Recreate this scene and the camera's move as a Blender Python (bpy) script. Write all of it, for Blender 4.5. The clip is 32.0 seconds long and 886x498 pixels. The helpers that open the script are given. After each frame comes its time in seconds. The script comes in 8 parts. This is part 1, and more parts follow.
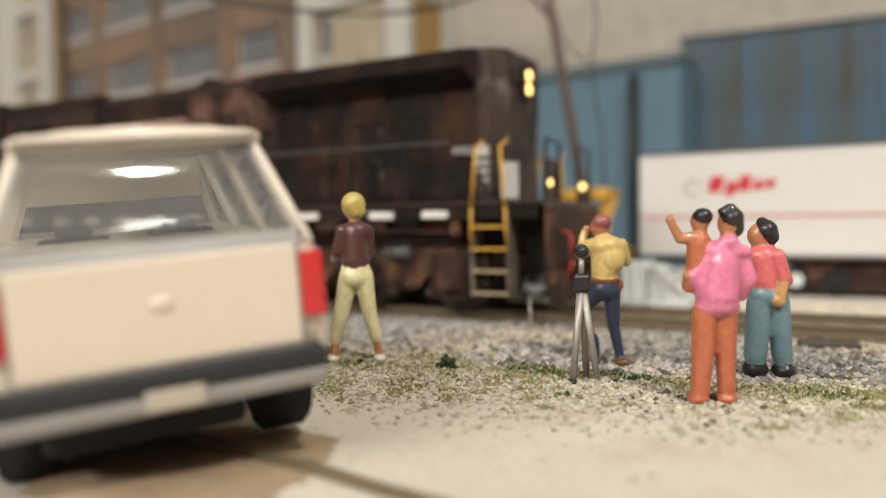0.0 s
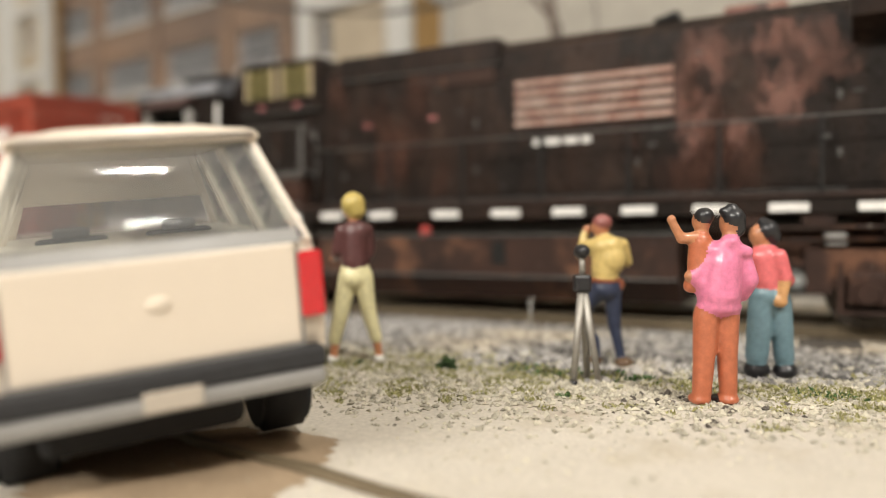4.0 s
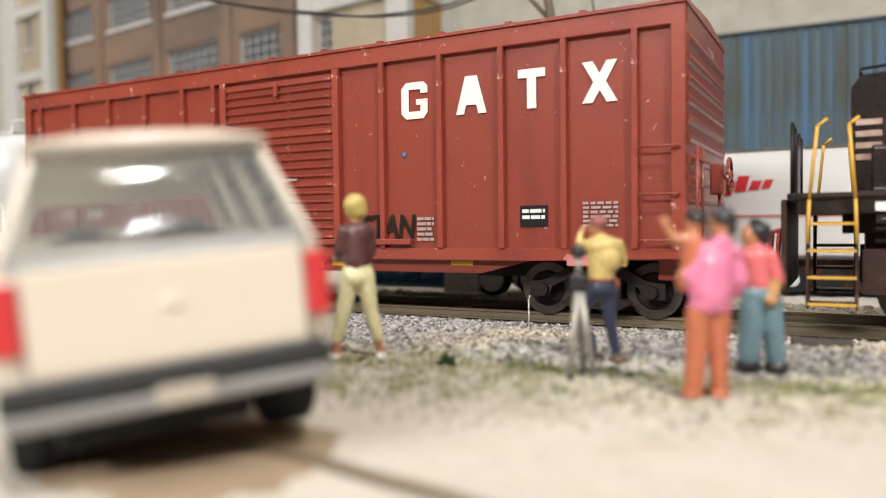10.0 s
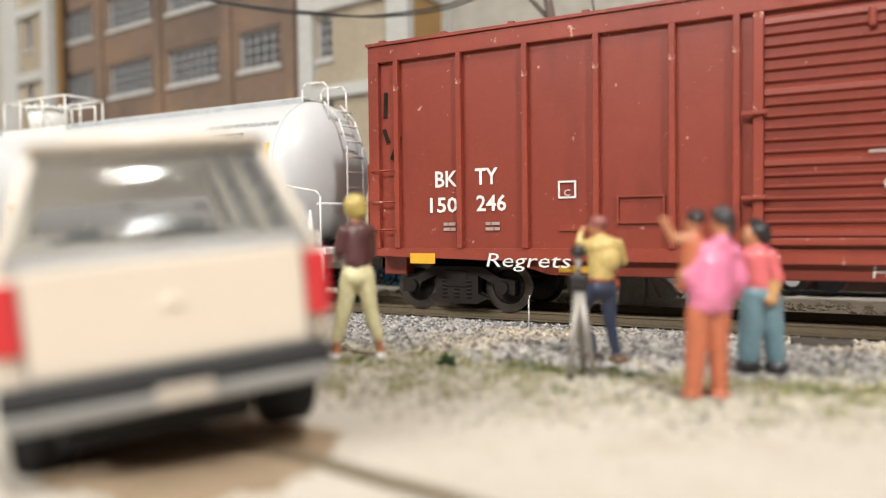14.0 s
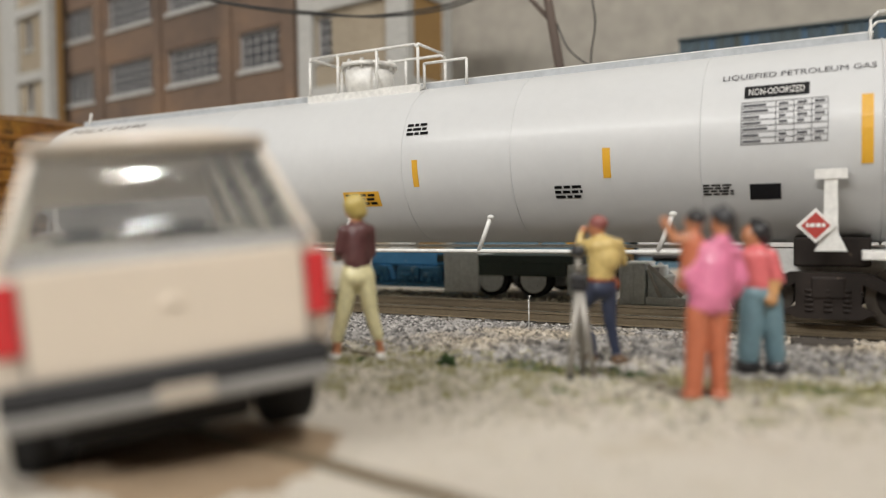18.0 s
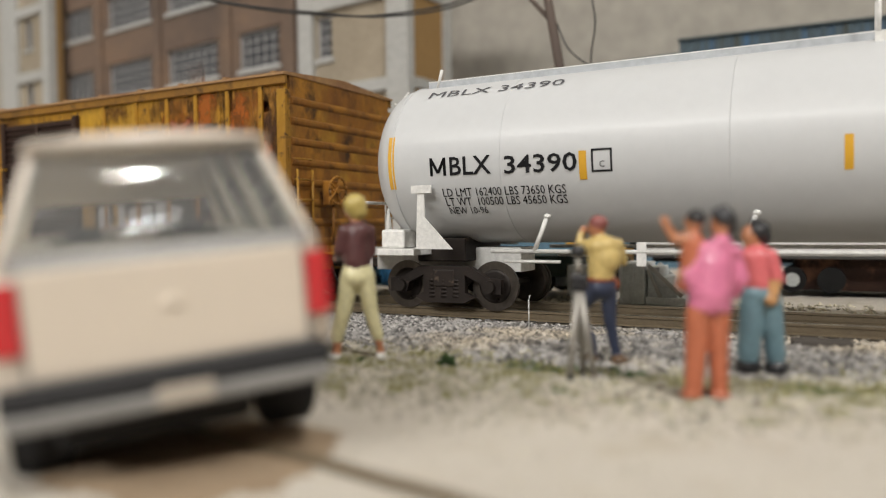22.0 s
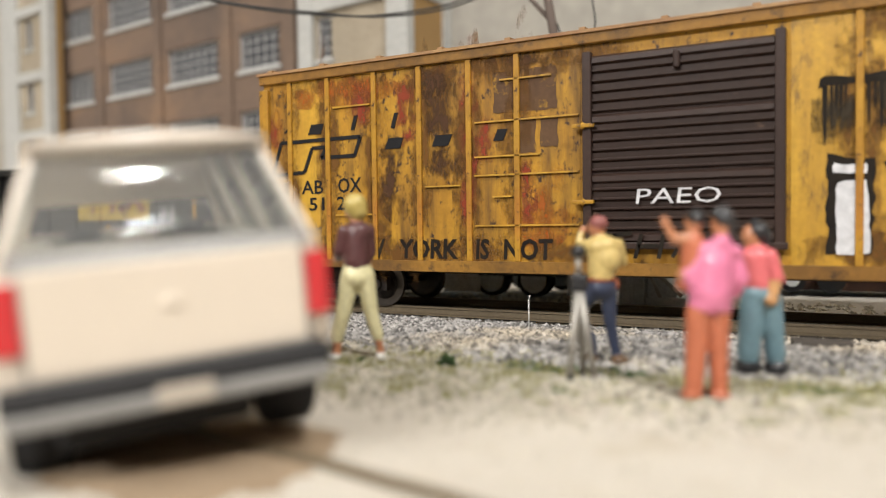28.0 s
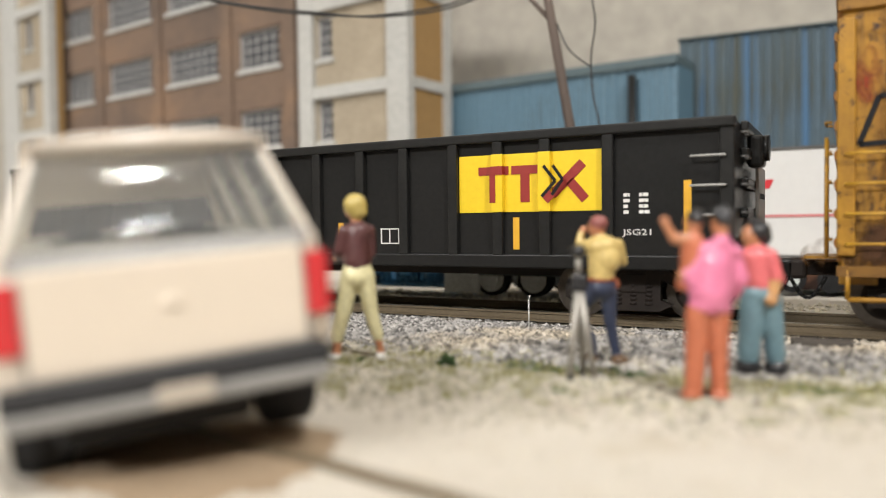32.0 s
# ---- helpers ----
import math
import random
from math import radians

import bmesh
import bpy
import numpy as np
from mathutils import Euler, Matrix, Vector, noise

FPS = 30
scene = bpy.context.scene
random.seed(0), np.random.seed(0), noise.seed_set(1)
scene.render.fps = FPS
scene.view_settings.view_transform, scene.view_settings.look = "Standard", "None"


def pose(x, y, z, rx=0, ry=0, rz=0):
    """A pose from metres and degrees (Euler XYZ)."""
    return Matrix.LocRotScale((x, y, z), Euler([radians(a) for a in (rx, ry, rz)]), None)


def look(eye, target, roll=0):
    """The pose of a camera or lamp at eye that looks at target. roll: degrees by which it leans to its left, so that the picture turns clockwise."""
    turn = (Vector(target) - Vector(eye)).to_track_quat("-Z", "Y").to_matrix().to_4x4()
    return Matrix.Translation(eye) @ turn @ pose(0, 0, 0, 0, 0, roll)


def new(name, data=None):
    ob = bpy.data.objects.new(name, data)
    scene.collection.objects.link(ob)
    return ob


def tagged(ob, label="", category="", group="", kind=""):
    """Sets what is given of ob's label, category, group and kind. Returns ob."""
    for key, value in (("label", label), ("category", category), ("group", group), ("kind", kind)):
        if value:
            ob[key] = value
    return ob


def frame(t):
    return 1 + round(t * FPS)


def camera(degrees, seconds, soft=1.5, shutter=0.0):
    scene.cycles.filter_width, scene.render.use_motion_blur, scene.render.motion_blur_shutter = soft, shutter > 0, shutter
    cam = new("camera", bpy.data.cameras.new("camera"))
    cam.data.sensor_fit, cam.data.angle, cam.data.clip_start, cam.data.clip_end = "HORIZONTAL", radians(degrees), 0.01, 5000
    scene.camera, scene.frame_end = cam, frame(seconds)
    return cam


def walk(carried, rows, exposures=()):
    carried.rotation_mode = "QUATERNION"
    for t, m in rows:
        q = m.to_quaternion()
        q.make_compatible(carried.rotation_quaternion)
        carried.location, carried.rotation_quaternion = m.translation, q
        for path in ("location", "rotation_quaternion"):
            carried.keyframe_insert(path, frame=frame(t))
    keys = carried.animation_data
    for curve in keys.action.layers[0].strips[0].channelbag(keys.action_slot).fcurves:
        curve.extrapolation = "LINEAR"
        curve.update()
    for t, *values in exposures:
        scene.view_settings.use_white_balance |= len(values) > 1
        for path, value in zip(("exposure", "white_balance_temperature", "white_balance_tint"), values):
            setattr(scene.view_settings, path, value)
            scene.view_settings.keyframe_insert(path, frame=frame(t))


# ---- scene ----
U = 1 / 87.1            # model scale of the layout: all sizes below are full-size metres times U
EYE_Z = 1.62
YAW, TILT, LEAN = -28.37, -1.83, -0.71
TRACK_Y = 12.94         # centre line of the track in full-size metres

cam = camera(61.06, 32.0, soft=1.05)


def eye_pose(back=0.0):
    """The camera's pose, drawn back by so many full-size metres."""
    m = pose(0, 0, EYE_Z * U, 90 + TILT, 0, -YAW) @ pose(0, 0, 0, 0, 0, LEAN)
    return m @ Matrix.Translation((0, 0, back * U))


BREATH = ((0, -0.17), (0.5, -0.20), (1, -0.21), (5.5, -0.21), (6.0, -0.15), (6.5, -0.06), (7.0, 0.0), (8.0, 0.0), (32.0, 0.0))
EXPOSE = ((0.0, -0.22, 6950, 10), (3.5, -0.08, 6950, 10), (5.5, 0.08, 6600, 10), (8.0, 0.1, 6500, 10), (13.0, 0.12, 6500, 10), (14.5, 0, 6500, 10), (16.5, -0.5, 6500, 10), (23.0, -0.5, 6500, 10), (24.0, -0.27, 6500, 10), (25.0, -0.08, 6500, 10), (28.0, 0.03, 6500, 10), (32.0, 0.03, 6500, 10))
walk(cam, [(t, eye_pose(b)) for t, b in BREATH], EXPOSE)
cam.data.dof.use_dof = True
cam.data.dof.aperture_fstop = 14.0
focus_mark = new("focus_mark")
focus_mark.empty_display_size = 0.002
cam.data.dof.focus_object = focus_mark

# ---- light: a room with ceiling lamps ----
world = bpy.data.worlds.new("room_air")
scene.world = world
world.use_nodes = True
world.node_tree.nodes["Background"].inputs[0].default_value = (1.0, 0.93, 0.82, 1)
world.node_tree.nodes["Background"].inputs[1].default_value = 0.15


def ceiling_lamp(name, x, y, z, sx, sy, watts, target, roll=0):
    data = bpy.data.lights.new(name, "AREA")
    data.shape, data.size, data.size_y, data.energy = "RECTANGLE", sx, sy, watts
    data.color = (1.0, 0.98, 0.945)
    ob = new(name, data)
    ob.matrix_world = look((x, y, z), target, roll)
    return ob


for dx, dy in ((0.055, -0.02), (-0.055, 0.02)):
    ceiling_lamp("ceiling_lamp", 0.96 + dx, -0.60 + dy, 1.36, 0.07, 0.10, 12, (0.0, 0.15, 0), 35)
ceiling_lamp("ceiling_lamp", -0.50, -1.85, 1.40, 1.6, 0.4, 78, (-0.1, 0.15, 0))


# ---- materials ----
def surf(name, base, other=None, big=0.5, grain=9.0, mix=0.5, rough=0.6, metal=0.0, bump=0.15, spots=(), coat=0.0, stretch=(1, 1, 1), grit=0.18, island=0.0, rvar=0.12, spec=0.5):
    """A worn painted or mineral surface. big, grain: features per full-size metre; spots: (colour, scale, from, to, stretch) of stains that lie over it."""
    m = bpy.data.materials.new(name)
    m.use_nodes = True
    nt = m.node_tree
    N, L = nt.nodes, nt.links
    b = N["Principled BSDF"]
    tc = N.new("ShaderNodeTexCoord")
    mp = N.new("ShaderNodeMapping")
    mp.inputs["Scale"].default_value = tuple(s / U for s in stretch)
    L.new(tc.outputs["Object"], mp.inputs["Vector"])

    def noise_tex(scale, detail, vec):
        n = N.new("ShaderNodeTexNoise")
        n.inputs["Scale"].default_value, n.inputs["Detail"].default_value = scale, detail
        n.inputs["Roughness"].default_value = 0.62
        L.new(vec, n.inputs["Vector"])
        return n.outputs["Fac"]

    def mixed(fac, a, c):
        x = N.new("ShaderNodeMix")
        x.data_type = "RGBA"
        L.new(fac, x.inputs[0])
        for sock, val in ((x.inputs[6], a), (x.inputs[7], c)):
            if hasattr(val, "is_output"):
                L.new(val, sock)
            else:
                sock.default_value = (*val, 1)
        return x.outputs[2]

    def ramp(fac, lo, hi):
        r = N.new("ShaderNodeMapRange")
        r.inputs[1].default_value, r.inputs[2].default_value = lo, hi
        L.new(fac, r.inputs[0])
        return r.outputs[0]

    other = other or tuple(c * 0.72 for c in base)
    col = mixed(ramp(noise_tex(big, 5, mp.outputs[0]), 0.5 - mix * 0.5, 0.5 + mix * 0.5), base, other)
    fine = noise_tex(grain, 6, mp.outputs[0])
    hs = N.new("ShaderNodeHueSaturation")
    L.new(col, hs.inputs["Color"])
    vr = N.new("ShaderNodeMapRange")
    vr.inputs[1].default_value, vr.inputs[2].default_value, vr.inputs[3].default_value, vr.inputs[4].default_value = 0.25, 0.75, 1 - grit, 1 + grit
    L.new(fine, vr.inputs[0])
    L.new(vr.outputs[0], hs.inputs["Value"])
    col = hs.outputs["Color"]
    for c, scale, lo, hi, st in spots:
        m2 = N.new("ShaderNodeMapping")
        m2.inputs["Scale"].default_value = tuple(s / U for s in st)
        m2.inputs["Location"].default_value = (scale * 3.1, lo * 17, hi * 5)
        L.new(tc.outputs["Object"], m2.inputs["Vector"])
        col = mixed(ramp(noise_tex(scale, 7, m2.outputs[0]), lo, hi), col, c)
    if island:
        for out in ("geo", "obj"):
            node = N.new("ShaderNodeNewGeometry" if out == "geo" else "ShaderNodeObjectInfo")
            rnd = node.outputs["Random Per Island" if out == "geo" else "Random"]
            h2 = N.new("ShaderNodeHueSaturation")
            r2 = N.new("ShaderNodeMapRange")
            r2.inputs[3].default_value, r2.inputs[4].default_value = 1 - island, 1 + island
            L.new(rnd, r2.inputs[0])
            L.new(r2.outputs[0], h2.inputs["Value"])
            L.new(col, h2.inputs["Color"])
            col = h2.outputs["Color"]
    L.new(col, b.inputs["Base Color"])
    rr = N.new("ShaderNodeMapRange")
    rr.inputs[3].default_value, rr.inputs[4].default_value = max(0.05, rough - rvar), min(1, rough + rvar)
    L.new(fine, rr.inputs[0])
    L.new(rr.outputs[0], b.inputs["Roughness"])
    b.inputs["Metallic"].default_value = metal
    b.inputs["Specular IOR Level"].default_value = spec
    b.inputs["Coat Weight"].default_value = coat
    b.inputs["Coat Roughness"].default_value = 0.12
    if bump:
        bp = N.new("ShaderNodeBump")
        bp.inputs["Strength"].default_value, bp.inputs["Distance"].default_value = bump, 0.02 * U
        L.new(fine, bp.inputs["Height"])
        L.new(bp.outputs[0], b.inputs["Normal"])
    return m


def plain(name, base, rough=0.5, metal=0.0, coat=0.0):
    return surf(name, base, tuple(c * 0.85 for c in base), rough=rough, metal=metal, bump=0.05, coat=coat, mix=0.8, grit=0.06)


def glow(name, color, strength):
    m = bpy.data.materials.new(name)
    m.use_nodes = True
    b = m.node_tree.nodes["Principled BSDF"]
    b.inputs["Base Color"].default_value = (*color, 1)
    b.inputs["Emission Color"].default_value = (*color, 1)
    b.inputs["Emission Strength"].default_value = strength
    return m


def clear_glass(name, tint=(0.9, 0.93, 0.92), rough=0.03, ior=1.6):
    m = bpy.data.materials.new(name)
    m.use_nodes = True
    nt = m.node_tree
    N, L = nt.nodes, nt.links
    out = N["Material Output"]
    tr, gl, fr, mx = N.new("ShaderNodeBsdfTransparent"), N.new("ShaderNodeBsdfGlossy"), N.new("ShaderNodeFresnel"), N.new("ShaderNodeMixShader")
    tr.inputs[0].default_value = (*tint, 1)
    gl.inputs["Roughness"].default_value = rough
    fr.inputs[0].default_value = ior
    L.new(fr.outputs[0], mx.inputs[0])
    L.new(tr.outputs[0], mx.inputs[1])
    L.new(gl.outputs[0], mx.inputs[2])
    L.new(mx.outputs[0], out.inputs[0])
    return m



def ribbed_glass(name):
    """Clear plastic, slightly wavy and dusty; a grey veil also stands in for reflected haze."""
    m = clear_glass(name, rough=0.035)
    N, L = m.node_tree.nodes, m.node_tree.links
    tc, nz, b2 = N.new("ShaderNodeTexCoord"), N.new("ShaderNodeTexNoise"), N.new("ShaderNodeBump")
    nz.inputs["Scale"].default_value = 3.0 / U
    L.new(tc.outputs["Object"], nz.inputs["Vector"])
    b2.inputs["Strength"].default_value, b2.inputs["Distance"].default_value = 0.06, 0.02 * U
    L.new(nz.outputs["Fac"], b2.inputs["Height"])
    for n in N:
        if n.type == "BSDF_GLOSSY":
            L.new(b2.outputs[0], n.inputs["Normal"])
    out = N["Material Output"]
    seen = out.inputs[0].links[0].from_socket
    # even grey mixed over the pane: dust plus painted reflection haze
    veil, mx = N.new("ShaderNodeBsdfDiffuse"), N.new("ShaderNodeMixShader")
    veil.inputs[0].default_value = (0.55, 0.55, 0.56, 1)
    mx.inputs[0].default_value = 0.13
    L.new(seen, mx.inputs[1])
    L.new(veil.outputs[0], mx.inputs[2])
    L.new(mx.outputs[0], out.inputs[0])
    return m


def stain(name, c1, c2, scale, most=0.95):
    """A ragged stain that thins out toward its rim, for a thin patch laid on a panel."""
    m = bpy.data.materials.new(name)
    m.use_nodes = True
    N, L = m.node_tree.nodes, m.node_tree.links
    b, out = N["Principled BSDF"], N["Material Output"]
    b.inputs["Roughness"].default_value, b.inputs["Specular IOR Level"].default_value = 0.7, 0.2
    tc, sc = N.new("ShaderNodeTexCoord"), N.new("ShaderNodeMapping")
    sc.inputs["Location"].default_value, sc.inputs["Scale"].default_value = (-1, 0, -1), (2, 0, 2)
    L.new(tc.outputs["Generated"], sc.inputs["Vector"])
    ln = N.new("ShaderNodeVectorMath")
    ln.operation = "LENGTH"
    L.new(sc.outputs[0], ln.inputs[0])
    mp = N.new("ShaderNodeMapping")
    mp.inputs["Scale"].default_value = (1 / U, 1 / U, 0.55 / U)
    L.new(tc.outputs["Object"], mp.inputs["Vector"])
    nz, n2 = N.new("ShaderNodeTexNoise"), N.new("ShaderNodeTexNoise")
    for n, s in ((nz, scale), (n2, scale * 4)):
        n.inputs["Scale"].default_value, n.inputs["Detail"].default_value, n.inputs["Roughness"].default_value = s, 8, 0.72
        L.new(mp.outputs[0], n.inputs["Vector"])
    a1 = N.new("ShaderNodeMath")
    a1.operation = "MULTIPLY_ADD"
    a1.inputs[1].default_value, a1.inputs[2].default_value = 5.2, -2.0
    L.new(nz.outputs["Fac"], a1.inputs[0])
    a2 = N.new("ShaderNodeMath")
    a2.operation = "SUBTRACT"
    L.new(a1.outputs[0], a2.inputs[0])
    L.new(ln.outputs["Value"], a2.inputs[1])
    r = N.new("ShaderNodeMapRange")
    r.inputs[1].default_value, r.inputs[2].default_value, r.inputs[4].default_value = -0.3, 0.6, most
    L.new(a2.outputs[0], r.inputs[0])
    mixc = N.new("ShaderNodeMix")
    mixc.data_type = "RGBA"
    mixc.inputs[6].default_value, mixc.inputs[7].default_value = (*c1, 1), (*c2, 1)
    L.new(n2.outputs["Fac"], mixc.inputs[0])
    L.new(mixc.outputs[2], b.inputs["Base Color"])
    L.new(r.outputs[0], b.inputs["Alpha"])
    return m


RUST = (0.16, 0.06, 0.03)
M = {}
M["red"] = surf("oxide_red_paint", (0.275, 0.049, 0.029), (0.215, 0.039, 0.024), 0.35, 14, 0.7, 0.34, bump=0.10, grit=0.07, spots=(((0.15, 0.028, 0.02), 0.7, 0.52, 0.85, (1.4, 1, 0.3)), ((0.55, 0.3, 0.24), 6.0, 0.67, 0.72, (1, 1, 1))))
# same red with chips, lightened to paint highlights on posts and edges
M["red_rib"] = surf("worn_highlit_oxide_red", (0.315, 0.06, 0.036), (0.25, 0.045, 0.028), 0.6, 14, 0.7, 0.32, bump=0.10, grit=0.08, spots=(((0.17, 0.032, 0.022), 0.8, 0.52, 0.8, (1, 1, 0.4)), ((0.62, 0.38, 0.30), 5.0, 0.63, 0.69, (1, 1, 1)),))
M["tank_white"] = surf("white_tank_paint", (0.63, 0.64, 0.645), (0.575, 0.58, 0.585), 0.2, 5, 0.8, 0.44, bump=0.02, coat=0.08, grit=0.02, rvar=0.05)
M["skirt_grey"] = surf("pale_grey_skirt", (0.47, 0.49, 0.51), (0.40, 0.42, 0.44), 0.8, 8, 0.7, 0.5, bump=0.04)
M["white"] = surf("white_paint", (0.80, 0.79, 0.76), (0.7, 0.69, 0.66), 0.6, 10, 0.8, 0.45, bump=0.06)
M["rusty_yellow"] = surf("mustard_paint_with_rust", (0.58, 0.325, 0.028), (0.41, 0.195, 0.02), 0.6, 10, 0.6, 0.45, bump=0.3,
                         spots=(((0.23, 0.105, 0.018), 0.9, 0.32, 0.78, (2.0, 1, 0.22)), ((0.11, 0.056, 0.018), 2.2, 0.45, 0.78, (2.2, 1, 0.3)), ((0.045, 0.024, 0.016), 9.0, 0.56, 0.68, (1, 1, 0.7))), spec=0.3)
M["rust_dark"] = stain("dark_rust_stain", (0.035, 0.018, 0.011), (0.10, 0.045, 0.018), 2.6)
M["rust_orange"] = stain("orange_rust_stain", (0.40, 0.125, 0.018), (0.27, 0.075, 0.018), 2.2, 0.9)
M["rust_red"] = stain("chipped_red_stain", (0.28, 0.048, 0.024), (0.22, 0.045, 0.022), 5.0, 0.85)
M["loco_stain"] = stain("brown_rust_bleed", (0.115, 0.048, 0.03), (0.05, 0.026, 0.02), 1.8, 0.6)
M["loco_pink"] = stain("pink_primer_bleed", (0.33, 0.18, 0.14), (0.10, 0.045, 0.04), 2.6, 0.8)
M["paint_drips"] = stain("thin_black_paint", (0.022, 0.018, 0.012), (0.05, 0.035, 0.018), 3.5, 0.95)
M["yellow_clean"] = surf("faded_mustard_panel", (0.61, 0.36, 0.03), (0.49, 0.26, 0.024), 0.6, 10, 0.6, 0.42, bump=0.2,
                         spots=(((0.28, 0.14, 0.02), 1.0, 0.36, 0.80, (2.4, 1, 0.18)), ((0.11, 0.056, 0.02), 4.0, 0.55, 0.76, (1.4, 1, 0.5))))
M["yellow_rust"] = surf("heavily_rusted_panel", (0.34, 0.15, 0.02), (0.42, 0.21, 0.024), 0.7, 10, 0.6, 0.5, bump=0.4, spec=0.3, stretch=(1, 1, 0.45),
                        spots=(((0.12, 0.052, 0.016), 0.8, 0.38, 0.76, (1.6, 1, 0.3)), ((0.045, 0.024, 0.014), 4.0, 0.52, 0.76, (1.2, 1, 0.5))))
M["sill_rust"] = surf("rust_brown_side_sill", (0.34, 0.17, 0.026), (0.17, 0.08, 0.02), 0.35, 10, 0.5, 0.5, bump=0.4, spec=0.3, spots=(((0.06, 0.032, 0.016), 0.6, 0.46, 0.72, (1, 1, 1)), ((0.045, 0.024, 0.014), 4.0, 0.55, 0.72, (1, 1, 1))))
M["rust_end"] = surf("rust_brown_end_sheet", (0.44, 0.205, 0.03), (0.30, 0.125, 0.022), 0.6, 10, 0.6, 0.5, bump=0.35, spec=0.3,
                     spots=(((0.5, 0.29, 0.04), 1.2, 0.52, 0.74, (1, 1, 1)), ((0.16, 0.065, 0.02), 1.0, 0.42, 0.68, (1, 1, 0.5)), ((0.05, 0.026, 0.014), 2.4, 0.52, 0.70, (1, 1, 0.6))))
M["yellow_rib"] = surf("mustard_post_paint", (0.52, 0.29, 0.027), (0.36, 0.17, 0.02), 0.8, 10, 0.6, 0.42, bump=0.3, spec=0.35,
                       spots=(((0.16, 0.07, 0.018), 0.9, 0.40, 0.74, (1, 1, 0.3)), ((0.34, 0.08, 0.025), 0.5, 0.56, 0.76, (1, 1, 0.5)), ((0.05, 0.025, 0.015), 6, 0.56, 0.68, (1, 1, 1))))
M["rust_roof"] = surf("rusted_roof_edge", (0.20, 0.085, 0.045), (0.44, 0.27, 0.11), 1.4, 10, 0.6, 0.7, bump=0.3)
M["door_brown"] = surf("dark_brown_weathered_door", (0.028, 0.017, 0.014), (0.05, 0.027, 0.02), 0.6, 12, 0.6, 0.42, bump=0.25, spec=0.3, spots=(((0.2, 0.12, 0.08), 3, 0.66, 0.75, (0.4, 1, 1)),))
M["primer_brown"] = surf("brown_primer", (0.085, 0.047, 0.028), (0.13, 0.072, 0.035), 1.2, 12, 0.6, 0.7, bump=0.25, spec=0.2, spots=(((0.38, 0.21, 0.03), 3.5, 0.56, 0.66, (1, 1, 1)),))
M["loco"] = surf("weathered_black_loco_paint", (0.0115, 0.0095, 0.0088), (0.021, 0.015, 0.0125), 0.5, 12, 0.6, 0.30, bump=0.35, spots=(((0.046, 0.026, 0.019), 0.6, 0.50, 0.80, (1.3, 1, 0.3)), ((0.30, 0.27, 0.24), 6.0, 0.70, 0.73, (0.6, 1, 1.4)), ((0.055, 0.034, 0.025), 2.5, 0.52, 0.74, (1, 1, 0.5)), ((0.20, 0.18, 0.16), 9, 0.71, 0.76, (1, 1, 1))), spec=0.22)
M["loco_red"] = surf("rusted_primer_patch", (0.27, 0.12, 0.09), (0.10, 0.045, 0.04), 0.9, 12, 0.5, 0.6, bump=0.2, spots=(((0.45, 0.27, 0.21), 0.9, 0.58, 0.68, (1, 1, 1)), ((0.03, 0.024, 0.023), 0.75, 0.50, 0.58, (1, 1, 0.9))))
M["loco_brown"] = surf("rust_brown_grime", (0.055, 0.028, 0.02), (0.022, 0.0145, 0.012), 0.8, 12, 0.6, 0.5, bump=0.25, spots=(((0.018, 0.015, 0.014), 0.7, 0.50, 0.74, (1, 1, 1)), ((0.20, 0.09, 0.05), 2.2, 0.60, 0.78, (1, 1, 0.6)), ((0.45, 0.42, 0.38), 6.0, 0.70, 0.73, (1, 1, 1))), spec=0.25)
M["loco_chip"] = surf("chipped_grey_brown_paint", (0.075, 0.052, 0.042), (0.035, 0.025, 0.021), 1.2, 12, 0.5, 0.5, bump=0.3, spots=(((0.20, 0.17, 0.15), 1.6, 0.56, 0.74, (1, 1, 0.6)), ((0.016, 0.014, 0.013), 1.6, 0.52, 0.66, (1, 1, 1))), spec=0.25)
M["step_grime"] = surf("grimy_pale_step_paint", (0.26, 0.22, 0.18), (0.07, 0.045, 0.035), 1.5, 12, 0.4, 0.6, bump=0.25, spec=0.25)
M["loco_under"] = surf("grimy_brown_running_gear", (0.062, 0.031, 0.022), (0.026, 0.015, 0.012), 0.9, 14, 0.6, 0.6, bump=0.25, spots=(((0.02, 0.014, 0.012), 1.2, 0.50, 0.72, (1, 1, 0.7)), ((0.20, 0.095, 0.055), 1.3, 0.54, 0.72, (1, 1, 1)), ((0.30, 0.24, 0.2), 6.0, 0.67, 0.73, (1, 1, 1))), spec=0.2)
M["black"] = surf("black_paint", (0.0105, 0.0105, 0.0105), (0.017, 0.0165, 0.016), 0.5, 12, 0.7, 0.34, bump=0.08, spots=(((0.12, 0.11, 0.1), 8, 0.73, 0.77, (1, 1, 1)),), spec=0.22)
M["black_edge"] = surf("worn_black_edge", (0.02, 0.0195, 0.0185), (0.012, 0.012, 0.012), 1, 12, 0.7, 0.36, bump=0.1, spec=0.25)
M["letter_white"] = surf("white_lettering", (0.82, 0.81, 0.78), (0.72, 0.7, 0.67), 2, 12, 0.7, 0.5, bump=0)
M["letter_black"] = surf("black_lettering", (0.016, 0.016, 0.018), None, 1.0, 10, 0.8, 0.6, bump=0.03, spec=0.15)
M["letter_grey"] = plain("grey_lettering", (0.42, 0.33, 0.3), 0.5)
M["letter_faint"] = surf("faded_grey_lettering", (0.13, 0.13, 0.14), None, 1.0, 10, 0.8, 0.6, bump=0.03, spec=0.2)
